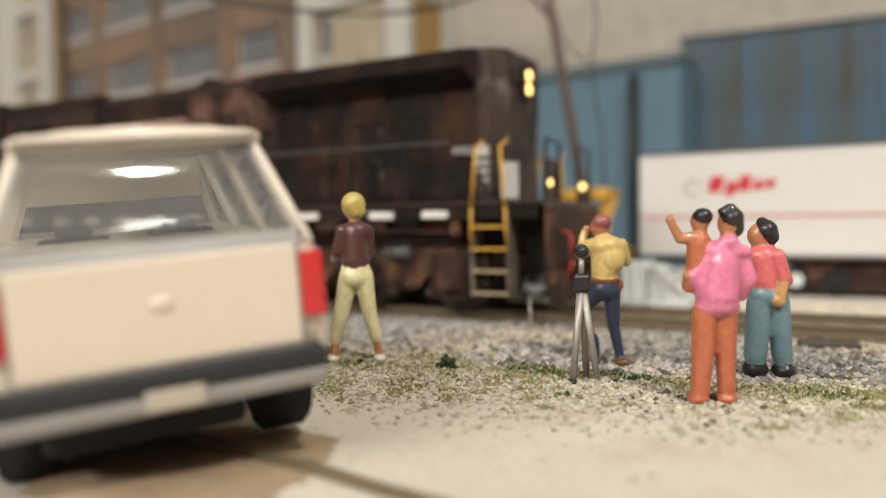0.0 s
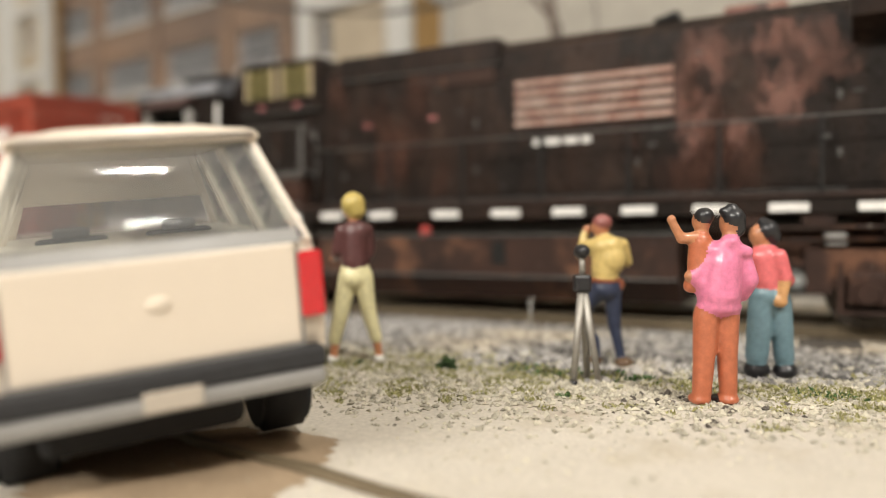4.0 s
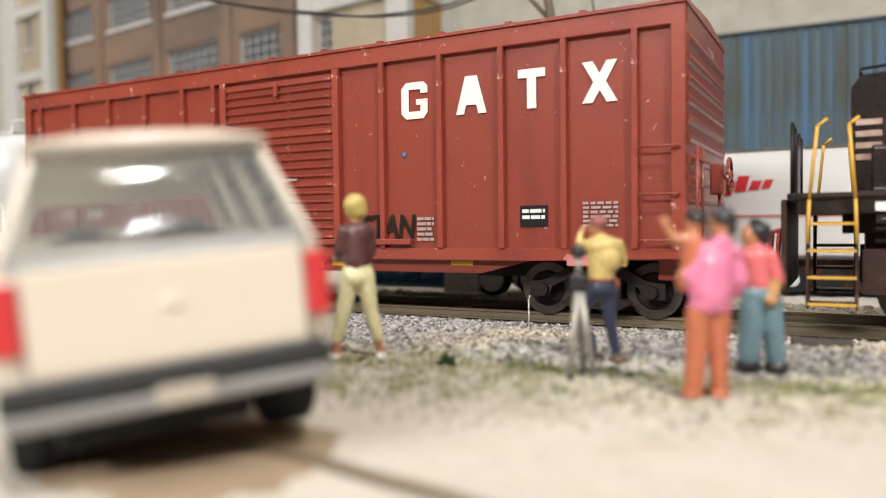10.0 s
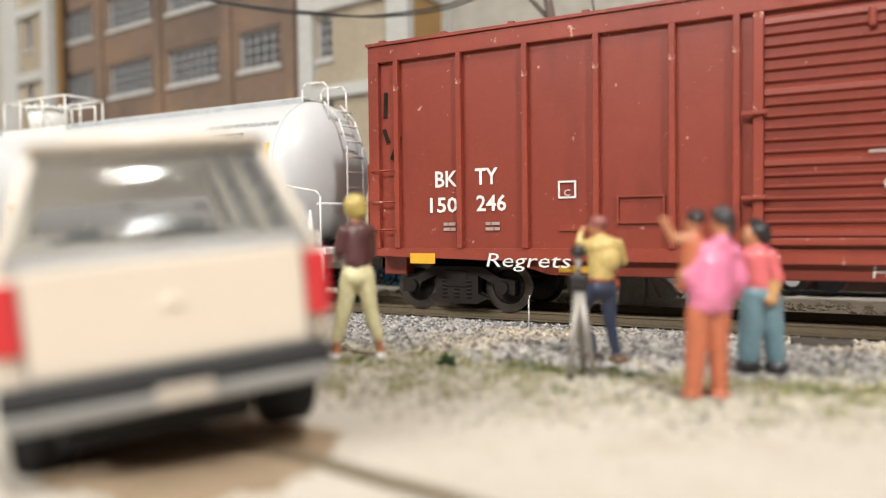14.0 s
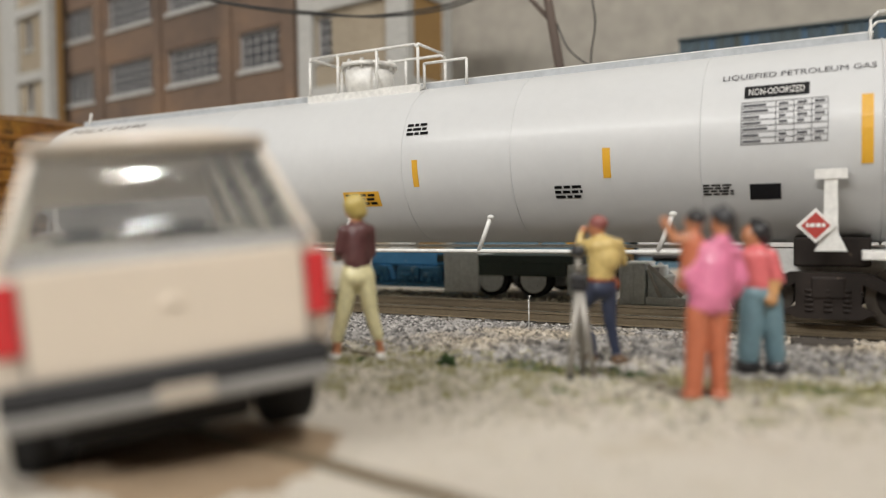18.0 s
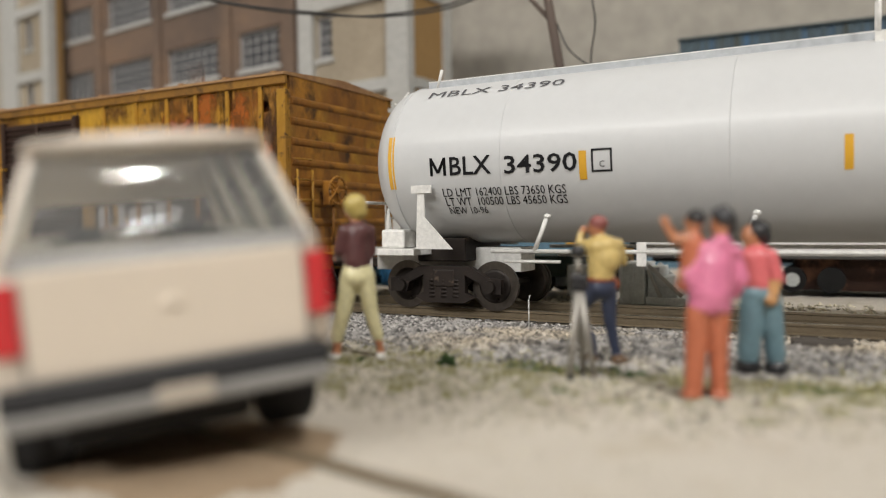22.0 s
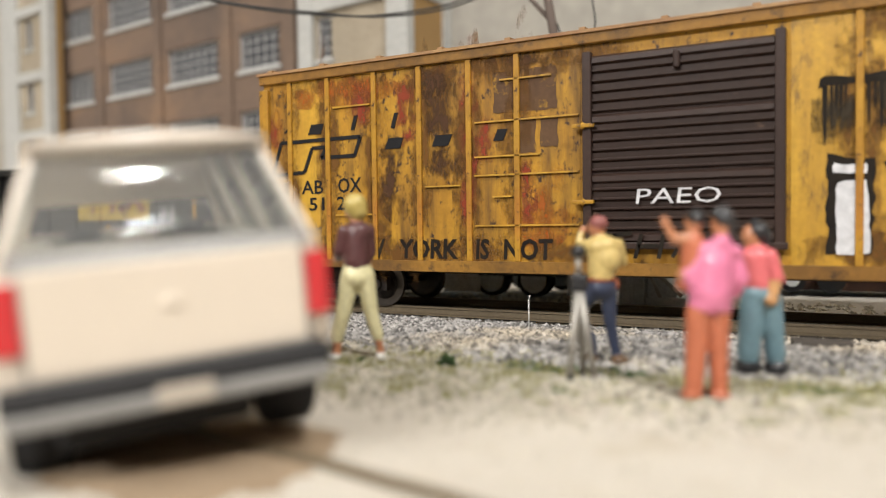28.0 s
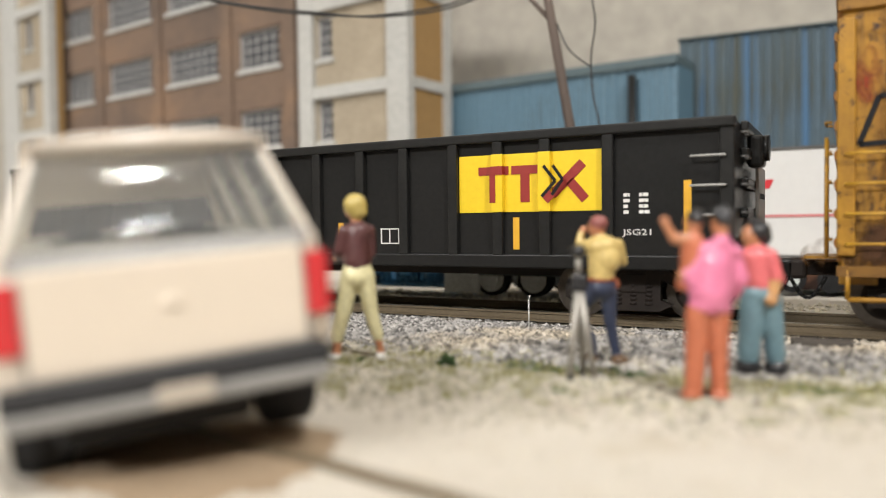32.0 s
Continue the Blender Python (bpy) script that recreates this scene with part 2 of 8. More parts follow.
M["decal_yellow"] = plain("yellow_reflective_strip", (0.78, 0.42, 0.03), 0.45)
M["panel_yellow"] = plain("bright_yellow_panel", (0.86, 0.60, 0.02), 0.4)
M["maroon"] = plain("maroon_shape", (0.30, 0.025, 0.02), 0.45)
M["hazard_red"] = plain("hazard_diamond_red", (0.45, 0.05, 0.04), 0.45)
M["graffiti"] = surf("grey_white_spray_paint", (0.66, 0.65, 0.66), (0.50, 0.50, 0.52), 2.2, 9, 0.5, 0.6, spots=(((0.12, 0.10, 0.09), 3, 0.60, 0.78, (1.4, 1, 0.4)),))
M["graffiti_black"] = surf("black_spray_paint", (0.014, 0.012, 0.011), (0.03, 0.024, 0.018), 2, 9, 0.5, 0.7, spec=0.05)
M["steel"] = surf("bare_steel_tread", (0.13, 0.115, 0.10), (0.075, 0.06, 0.05), 2, 14, 0.6, 0.38, metal=0.8, bump=0.06)
M["wheel"] = surf("grimy_wheel_steel", (0.03, 0.023, 0.019), (0.017, 0.0135, 0.012), 2, 14, 0.6, 0.5, metal=0.2, spec=0.3)
M["truck"] = surf("dark_brown_truck_frame", (0.03, 0.021, 0.0165), (0.014, 0.011, 0.010), 1.4, 12, 0.6, 0.6, bump=0.2, spec=0.25, spots=(((0.16, 0.11, 0.08), 4.0, 0.62, 0.75, (1, 1, 1)),))
M["rail"] = surf("rusty_rail_side", (0.20, 0.155, 0.095), (0.13, 0.10, 0.065), 0.8, 16, 0.7, 0.6, metal=0.2, bump=0.1)
M["railtop"] = surf("polished_rail_head", (0.42, 0.37, 0.28), (0.3, 0.26, 0.2), 0.8, 16, 0.7, 0.32, metal=0.9, bump=0.03)
M["tie"] = surf("dark_weathered_tie_wood", (0.10, 0.085, 0.07), (0.06, 0.05, 0.042), 1.4, 16, 0.6, 0.85, bump=0.3, island=0.25, stretch=(4, 0.6, 4))
M["grab_yellow"] = plain("yellow_grab_iron", (0.75, 0.42, 0.06), 0.45)
M["rail_grey"] = surf("grey_handrail", (0.11, 0.105, 0.10), (0.06, 0.057, 0.054), 2, 12, 0.6, 0.5)
M["car_cream"] = surf("cream_car_plastic", (0.73, 0.64, 0.535), (0.71, 0.62, 0.515), 0.4, 4, 0.8, 0.36, bump=0.01, coat=0.2, grit=0.015, rvar=0.04)
M["car_dark"] = surf("charcoal_plastic", (0.04, 0.04, 0.042), None, 0.6, 10, 0.8, 0.6, bump=0.05, spec=0.2)
M["plate_buff"] = plain("dull_buff_plate", (0.50, 0.44, 0.37), 0.5)
M["rung_grey"] = plain("pale_grey_rung", (0.42, 0.41, 0.39), 0.45)
M["mark_red"] = plain("faded_red_mark", (0.25, 0.075, 0.025), 0.7)
M["rust_wash"] = stain("ragged_brown_wash", (0.19, 0.085, 0.017), (0.11, 0.05, 0.016), 2.4, 0.8)
M["car_grey"] = plain("grey_bumper", (0.27, 0.262, 0.25), 0.4)
M["tyre"] = surf("rubber", (0.02, 0.02, 0.021), None, 2, 20, 0.5, 0.75, bump=0.1, spec=0.25)
M["lamp_red"] = plain("red_tail_lamp", (0.62, 0.012, 0.02), 0.15, coat=0.6)
# opaque grey that paints the reflection in the cab window
M["dusty_pane"] = surf("grey_pane_reflection", (0.095, 0.09, 0.082), (0.06, 0.057, 0.052), 1.0, 8, 0.7, 0.35, bump=0.03)
M["glass"] = clear_glass("clear_plastic_glazing")
M["glass_thin"] = clear_glass("thin_smoky_glazing", tint=(0.68, 0.65, 0.65), rough=0.2, ior=1.05)
M["glass_ribbed"] = ribbed_glass("ribbed_clear_glazing")
M["soil"] = surf("beige_dirt_road", (0.62, 0.572, 0.497), (0.54, 0.497, 0.43), 0.6, 22, 0.7, 0.9, bump=0.35, spots=(((0.43, 0.37, 0.27), 1.4, 0.55, 0.80, (1, 1, 1)), ((0.30, 0.19, 0.105), 0.42, 0.60, 0.80, (1, 1, 1)), ((0.66, 0.61, 0.53), 12, 0.62, 0.68, (1, 1, 1))))
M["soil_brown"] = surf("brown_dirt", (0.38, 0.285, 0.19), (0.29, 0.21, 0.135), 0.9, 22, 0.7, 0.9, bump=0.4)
M["stone"] = surf("grey_ballast_stone", (0.25, 0.238, 0.222), (0.14, 0.133, 0.13), 3, 24, 0.8, 0.85, bump=0.3, island=0.75, spots=(((0.30, 0.255, 0.19), 0.45, 0.52, 0.70, (1, 1, 1)),))
M["stone_light"] = surf("cream_gravel", (0.66, 0.615, 0.50), (0.50, 0.46, 0.36), 3, 24, 0.8, 0.85, bump=0.3, island=0.35)
M["turf"] = surf("green_turf_foam", (0.235, 0.235, 0.08), (0.37, 0.34, 0.16), 3, 30, 0.8, 0.95, bump=0.3, island=0.3)
M["bush"] = surf("dark_green_foam", (0.03, 0.075, 0.025), (0.06, 0.1, 0.03), 4, 30, 0.8, 0.95, bump=0.3, island=0.45)
M["brick"] = surf("brown_brick_wall", (0.20, 0.135, 0.094), (0.155, 0.107, 0.08), 0.14, 4, 0.7, 0.9, bump=0.3, spots=(((0.085, 0.068, 0.06), 0.13, 0.46, 0.70, (1, 1, 1)), ((0.30, 0.18, 0.105), 0.22, 0.54, 0.78, (1, 1, 0.8)), ((0.07, 0.058, 0.054), 0.8, 0.60, 0.78, (1, 1, 0.5))))
M["bld_white"] = surf("off_white_concrete_frame", (0.49, 0.49, 0.475), (0.41, 0.40, 0.37), 0.2, 5, 0.7, 0.8, bump=0.15, spots=(((0.42, 0.36, 0.27), 0.35, 0.62, 0.8, (1, 1, 0.4)),))
M["bld_tan"] = surf("tan_stucco_panel", (0.36, 0.305, 0.23), (0.30, 0.25, 0.18), 0.2, 6, 0.7, 0.9, bump=0.2, spots=(((0.52, 0.44, 0.33), 0.25, 0.5, 0.8, (1, 1, 1)),))
M["bld_ochre"] = surf("ochre_stucco_panel", (0.36, 0.22, 0.085), (0.28, 0.165, 0.06), 0.2, 6, 0.7, 0.9, bump=0.2)
M["window_dark"] = surf("dim_window_pane", (0.075, 0.08, 0.09), (0.045, 0.048, 0.055), 0.5, 3, 0.7, 0.25, bump=0.02, island=0.2)
M["muntin"] = plain("grey_window_bar", (0.42, 0.41, 0.40), 0.6)
M["blue_wall"] = surf("blue_corrugated_siding", (0.105, 0.19, 0.255), (0.08, 0.15, 0.205), 0.14, 5, 0.7, 0.5, bump=0.1, spots=(((0.06, 0.075, 0.08), 0.22, 0.60, 0.78, (1, 1, 0.6)),))
M["blue_trim"] = surf("blue_grey_trim", (0.06, 0.10, 0.125), (0.09, 0.12, 0.12), 0.4, 5, 0.7, 0.6)
M["blue_old"] = surf("mossy_blue_siding", (0.048, 0.088, 0.135), (0.066, 0.095, 0.10), 0.25, 5, 0.6, 0.6, bump=0.15, spots=(((0.045, 0.05, 0.035), 0.7, 0.46, 0.60, (1.8, 1, 0.16)), ((0.04, 0.11, 0.21), 0.6, 0.52, 0.64, (2.4, 1, 0.1))))
M["wall_beige"] = surf("beige_painted_room_wall", (0.385, 0.355, 0.303), (0.36, 0.33, 0.283), 0.04, 1.2, 0.8, 0.9, bump=0.05)
M["ceiling_white"] = surf("white_ceiling_paint", (0.75, 0.73, 0.69), (0.7, 0.68, 0.64), 0.02, 0.8, 0.7, 0.9, bump=0.05)
M["floor_grey"] = surf("grey_floor", (0.26, 0.23, 0.2), (0.2, 0.18, 0.16), 0.02, 0.8, 0.7, 0.7, bump=0.05)
M["pole_wood"] = surf("grey_brown_pole_wood", (0.125, 0.092, 0.074), (0.08, 0.06, 0.05), 1.5, 14, 0.7, 0.85, bump=0.3, stretch=(3, 3, 0.4))
M["wire"] = plain("black_wire", (0.03, 0.028, 0.026), 0.5)
M["trailer_white"] = surf("white_trailer_side", (0.70, 0.69, 0.67), (0.64, 0.63, 0.61), 0.1, 3, 0.8, 0.4, bump=0.03, grit=0.03)
M["logo_red"] = plain("red_logo_shape", (0.62, 0.03, 0.04), 0.4)
M["stripe_pink"] = plain("faded_red_stripe", (0.62, 0.22, 0.22), 0.5)
M["machine_blue"] = surf("blue_machine_paint", (0.075, 0.27, 0.48), (0.04, 0.16, 0.32), 1.2, 10, 0.7, 0.5, bump=0.1, spots=(((0.5, 0.6, 0.65), 4, 0.62, 0.74, (1, 1, 1)),))
M["truck_green"] = surf("dark_green_chassis", (0.02, 0.045, 0.035), (0.03, 0.035, 0.03), 1, 10, 0.7, 0.5)
M["concrete"] = surf("weathered_grey_concrete", (0.76, 0.79, 0.78), (0.52, 0.56, 0.57), 1.2, 12, 0.7, 0.85, bump=0.25)
M["stripe_rust"] = surf("faded_orange_white_stripe", (0.52, 0.40, 0.34), (0.30, 0.13, 0.09), 3.0, 10, 0.35, 0.6)
M["louvre_gold"] = surf("brass_yellow_louvre", (0.34, 0.295, 0.11), (0.2, 0.17, 0.06), 2, 12, 0.6, 0.45)
M["frame_buff"] = plain("buff_vent_frame", (0.50, 0.40, 0.25), 0.5)
M["roof_grey"] = surf("dusty_grey_cab_roof", (0.27, 0.28, 0.31), (0.06, 0.06, 0.066), 1.8, 10, 0.45, 0.5, bump=0.15, spec=0.3, spots=(((0.5, 0.5, 0.5), 5.0, 0.62, 0.72, (1, 1, 1)), ((0.03, 0.03, 0.03), 3.0, 0.60, 0.70, (1, 1, 1))))
M["visor"] = surf("faded_maroon_visor", (0.085, 0.045, 0.04), (0.05, 0.03, 0.028), 1.5, 10, 0.6, 0.6, spec=0.3, spots=(((0.3, 0.25, 0.22), 7.0, 0.66, 0.72, (1, 1, 1)),))
M["lamp_glow"] = glow("warm_headlamp", (1.0, 0.66, 0.24), 3.0)
# painted figurines
for key, c in (("f_skin", (0.50, 0.21, 0.105)), ("f_hair_blond", (0.52, 0.40, 0.12)), ("f_maroon", (0.095, 0.034, 0.034)), ("f_cream", (0.74, 0.68, 0.40)), ("f_white", (0.75, 0.73, 0.68)),
               ("f_yellow", (0.62, 0.46, 0.17)), ("f_navy", (0.032, 0.042, 0.08)), ("f_cap", (0.30, 0.10, 0.09)), ("f_belt", (0.26, 0.07, 0.03)), ("f_brown", (0.12, 0.065, 0.03)),
               ("f_pink", (0.72, 0.205, 0.345)), ("f_orange", (0.50, 0.145, 0.07)), ("f_black", (0.014, 0.014, 0.017)), ("f_coral", (0.70, 0.15, 0.16)), ("f_blue", (0.16, 0.27, 0.32)), ("f_tan", (0.62, 0.33, 0.14))):
    M[key] = surf("glossy_enamel_" + key[2:], c, tuple(x * 0.85 for x in c), 3, 18, 0.8, 0.4, bump=0.08, coat=0.3)
M["f_silver"] = surf("dull_silver_tripod", (0.42, 0.4, 0.36), (0.3, 0.28, 0.25), 5, 20, 0.7, 0.45, metal=0.5, bump=0.2)


# ---- mesh helpers: sizes in full-size metres ----
def box(bm, x0, x1, y0, y1, z0, z1, bevel=0.0, m=None, mi=0):
    r = bmesh.ops.create_cube(bm, size=1.0)
    vs = r["verts"]
    for v in vs:
        v.co = Vector(((x0 + x1) / 2 + v.co.x * (x1 - x0), (y0 + y1) / 2 + v.co.y * (y1 - y0), (z0 + z1) / 2 + v.co.z * (z1 - z0)))
    if bevel:
        es = list({e for v in vs for e in v.link_edges})
        out = bmesh.ops.bevel(bm, geom=es, offset=bevel, segments=2, affect="EDGES", profile=0.5)
        vs = list({v for f in out["faces"] for v in f.verts} | {v for v in vs if v.is_valid})
    if m is not None:
        bmesh.ops.transform(bm, matrix=m, verts=vs)
    if mi:
        for f in {f for v in vs for f in v.link_faces}:
            f.material_index = mi
    return vs


def rod(bm, a, b, r, r2=None, seg=8, mi=0, caps=True):
    a, b = Vector(a), Vector(b)
    d = b - a
    if d.length < 1e-6:
        return []
    m = Matrix.Translation((a + b) / 2) @ d.to_track_quat("Z", "Y").to_matrix().to_4x4()
    out = bmesh.ops.create_cone(bm, cap_ends=caps, segments=seg, radius1=r, radius2=r if r2 is None else r2, depth=d.length, matrix=m)["verts"]
    for f in {f for v in out for f in v.link_faces}:
        f.material_index = mi
        f.smooth = len(f.verts) == 4
    return out


def path(bm, pts, r, seg=6):
    for a, b in zip(pts, pts[1:]):
        rod(bm, a, b, r, seg=seg)
    return bm


def blob(bm, c, rx, ry, rz, mi=0, sub=2, m=None):
    vs = bmesh.ops.create_icosphere(bm, subdivisions=sub, radius=1.0)["verts"]
    t = Matrix.Translation(c) @ (m if m is not None else Matrix()) @ Matrix.Diagonal((rx, ry, rz, 1))
    bmesh.ops.transform(bm, matrix=t, verts=vs)
    for f in {f for v in vs for f in v.link_faces}:
        f.material_index, f.smooth = mi, True
    return vs


def prism(bm, pts, a, b, axis="x", mi=0, smooth=False):
    """A closed outline swept from a to b along an axis. pts: (y, z) for x, (x, z) for y, (x, y) for z."""
    def at(p, w):
        return (w, p[0], p[1]) if axis == "x" else (p[0], w, p[1]) if axis == "y" else (p[0], p[1], w)
    lo, hi = [bm.verts.new(at(p, a)) for p in pts], [bm.verts.new(at(p, b)) for p in pts]
    fs = [bm.faces.new(lo), bm.faces.new(hi)]
    for i in range(len(pts)):
        j = (i + 1) % len(pts)
        f = bm.faces.new((lo[i], lo[j], hi[j], hi[i]))
        f.smooth = smooth
        fs.append(f)
    for f in fs:
        f.material_index = mi
    bmesh.ops.recalc_face_normals(bm, faces=fs)
    return lo + hi


def BM():
    return bmesh.new()


def mesh_of(name, bm, mats):
    me = bpy.data.meshes.new(name)
    bmesh.ops.scale(bm, vec=(U, U, U), verts=bm.verts)
    bm.to_mesh(me)
    bm.free()
    for m in mats if isinstance(mats, (list, tuple)) else [mats]:
        me.materials.append(M[m])
    return me


def part(name, bm, mat, parent=None, label="", at=None, shadow=True):
    """One mesh object from a bmesh, under a thing or a part."""
    ob = new(name, mesh_of(name, bm, mat))
    if parent is not None:
        ob.parent = parent
    if at is not None:
        ob.matrix_basis = at
    if label:
        ob["label"] = label
    ob.visible_shadow = shadow
    return ob


def again(ob, at, parent=None):
    """The same piece once more on the same mesh, at another pose."""
    c = ob.copy()
    scene.collection.objects.link(c)
    c.parent = parent if parent is not None else ob.parent
    c.matrix_basis = at
    return c


def P(x=0, y=0, z=0, rx=0, ry=0, rz=0):
    return pose(x * U, y * U, z * U, rx, ry, rz)


def thing(name, at, label, category, group="", kind=""):
    ob = new(name)
    ob.empty_display_size = 0.005
    ob.matrix_basis = at
    return tagged(ob, label, category, group, kind)


def lettering(name, words, x0, x1, z0, z1, y, mat, parent, label="", lean=0.0, xa="x", bold=0.0):
    """Raised flat letters that fill x0..x1, z0..z1 on an upright face at depth y, read from the -y side."""
    cu = bpy.data.curves.new(name, "FONT")
    cu.body, cu.resolution_u, cu.offset = words, 2, bold
    cu.space_line = 0.85
    tmp = bpy.data.objects.new(name, cu)
    scene.collection.objects.link(tmp)
    bpy.context.view_layer.update()
    me = bpy.data.meshes.new_from_object(tmp.evaluated_get(bpy.context.evaluated_depsgraph_get()))
    bpy.data.objects.remove(tmp)
    co = np.array([v.co[:] for v in me.vertices])
    lo, hi = co.min(0), co.max(0)
    for v in me.vertices:
        fx, fz = (v.co.x - lo[0]) / (hi[0] - lo[0]), (v.co.y - lo[1]) / (hi[1] - lo[1])
        v.co = ((x0 + (x1 - x0) * fx + lean * (fz - 0.5) * (z1 - z0)) * U, y * U, (z0 + (z1 - z0) * fz) * U)
    me.materials.clear()
    me.materials.append(M[mat])
    ob = new(name, me)
    ob.parent = parent
    if label:
        ob["label"] = label
    return ob


def plate(name, x0, x1, z0, z1, y, mat, parent, label="", thick=0.012):
    bm = BM()
    box(bm, x0, x1, y - thick, y, z0, z1)
    return part(name, bm, mat, parent, label)


def bars(name, x0, x1, z0, z1, y, rows, mat, parent, label="", gaps=3, seed=1):
    """Unreadable small print as rows of plain bars."""
    rng = random.Random(seed)
    bm = BM()
    h = (z1 - z0) / (rows * 1.7)
    for i in range(rows):
        z = z1 - (i + 0.5) * (z1 - z0) / rows
        x = x0
        while x < x1 - 0.03:
            w = min(x1 - x, (x1 - x0) / gaps * rng.uniform(0.5, 1.1))
            box(bm, x, x + w, y - 0.006, y, z - h / 2, z + h / 2)
            x += w + (x1 - x0) * 0.06
    return tagged(part(name, bm, mat, parent, label), label, kind="stuff")


def stroke(name, pts, w, y, mat, parent, label=""):
    """A painted stroke: flat bars from point to point (x, z) on an upright face."""
    bm = BM()
    for (xa, za), (xb, zb) in pts:
        d = Vector((xb - xa, 0, zb - za))
        n = Vector((-d.z, 0, d.x)).normalized() * w / 2
        c = [Vector((xa, y, za)) - n, Vector((xb, y, zb)) - n, Vector((xb, y, zb)) + n, Vector((xa, y, za)) + n]
        lo = [bm.verts.new(v) for v in c]
        hi = [bm.verts.new(v + Vector((0, 0.01, 0))) for v in c]
        bm.faces.new(lo), bm.faces.new(hi)
        for i in range(4):
            bm.faces.new((lo[i], lo[(i + 1) % 4], hi[(i + 1) % 4], hi[i]))
    bmesh.ops.recalc_face_normals(bm, faces=bm.faces)
    return part(name, bm, mat, parent, label)


# ---- the room and the layout board ----
def room():
    for name, x0, x1, y0, y1, z0, z1, mat, lab in (
            ("wall_north", -250, 250, 36.5, 45, -95, 130, "wall_beige", "beige painted wall behind the layout"),
            ("wall_south", -250, 250, -210, -200, -95, 130, "wall_beige", "beige painted room wall"),
            ("wall_west", -260, -250, -210, 45, -95, 130, "wall_beige", "beige painted room wall"),
            ("wall_east", 250, 260, -210, 45, -95, 130, "wall_beige", "beige painted room wall"),
            ("ceiling", -260, 260, -210, 45, 130, 138, "ceiling_white", "white painted ceiling"),
            ("floor", -260, 260, -210, 45, -103, -95, "floor_grey", "grey floor of the room")):
        bm = BM()
        box(bm, x0, x1, y0, y1, z0, z1)
        tagged(part(name, bm, mat), lab, name.split("_")[0], kind="structure")
    bm = BM()
    box(bm, -150, 130, -9, 36.5, -6, -0.6)
    tagged(part("layout_board", bm, "pole_wood"), "wooden board that carries the model railway", "board", kind="structure")
    for x, y in ((-0.50, -1.85), (0.96, -0.60)):
        t = thing("ceiling_light", pose(x, y, 1.43), "flat white ceiling light fixture", "ceiling light", "ceiling lights")
        bm = BM()
        box(bm, -75 if x < 0 else -12, 75 if x < 0 else 12, -20 if x < 0 else -8, 20 if x < 0 else 8, 2, 8, bevel=1.0)
        part("housing", bm, "ceiling_white", t)


def ground_z(x, y):
    """Height of the soil, full-size metres."""
    def hump(cx, cy, rx, ry, h):
        return h * math.exp(-((x - cx) / rx) ** 2 - ((y - cy) / ry) ** 2)
    z = 0.03 * (noise.noise((x * 0.5, y * 0.5, 0.3)))
    z += 0.015 * noise.noise((x * 2.1, y * 2.1, 1.3)) + 0.012 * noise.noise((x * 6, y * 6, 2.3))
    z += hump(-5.1, 7.4, 1.0, 0.9, 0.05) + hump(-3.9, 4.6, 0.7, 0.6, 0.03)
    if y > 10.2:
        k = min(1.0, (y - 10.2) / 1.2)
        z = z * (1 - k) - 0.10 * k
    return z


def ground():
    def axis(lo, hi, fine_lo, fine_hi, fine, coarse):
        a = list(np.arange(lo, fine_lo, coarse)) + list(np.arange(fine_lo, fine_hi, fine)) + list(np.arange(fine_hi, hi + coarse, coarse))
        return a
    xs, ys = axis(-150, 130, -9, 3, 0.08, 4.0), axis(-9, 36.5, 1.5, 12, 0.08, 1.5)
    ys = [min(y, 36.5) for y in ys]
    verts = [(x * U, y * U, ground_z(x, y) * U) for y in ys for x in xs]
    n = len(xs)
    faces = [(j * n + i, j * n + i + 1, (j + 1) * n + i + 1, (j + 1) * n + i) for j in range(len(ys) - 1) for i in range(n - 1)]
    me = bpy.data.meshes.new("ground")
    me.from_pydata(verts, [], faces)
    me.materials.append(M["soil"])
    me.polygons.foreach_set("use_smooth", [True] * len(faces))
    tagged(new("ground", me), "pale beige dirt and gravel ground of the model railway", "ground", kind="structure")


def scatter(name, n, x0, x1, y0, y1, smin, smax, mat, label, category, seed, keep=None, flat=0.7, lift=0.25):
    """Many small angular pieces lying on the soil, as one object."""
    rng = np.random.default_rng(seed)
    base = np.array([(1, 0, 0), (-1, 0, 0), (0, 1, 0), (0, -1, 0), (0, 0, 1), (0, 0, -1)], float)
    tri = np.array([(0, 2, 4), (2, 1, 4), (1, 3, 4), (3, 0, 4), (2, 0, 5), (1, 2, 5), (3, 1, 5), (0, 3, 5)])
    V, F = [], []
    for _ in range(n):
        x, y = rng.uniform(x0, x1), rng.uniform(y0, y1)
        if keep is not None and not keep(x, y, rng):
            continue
        s = rng.uniform(smin, smax) * 0.5
        b = base * rng.uniform(0.6, 1.25, (6, 1)) + rng.uniform(-0.28, 0.28, (6, 3))
        b[:, 2] *= flat
        a = rng.uniform(0, 6.28)
        ca, sa = math.cos(a), math.sin(a)
        b = np.c_[b[:, 0] * ca - b[:, 1] * sa, b[:, 0] * sa + b[:, 1] * ca, b[:, 2] + 0.3 * b[:, 0] * rng.uniform(-1, 1)] * s
        F.append(tri + 6 * len(V))
        V.append(b + (x, y, ground_z(x, y) + s * lift))
    me = bpy.data.meshes.new(name)
    me.from_pydata((np.concatenate(V) * U).tolist(), [], np.concatenate(F).tolist())
    me.materials.append(M[mat])
    return tagged(new(name, me), label, category, kind="stuff")


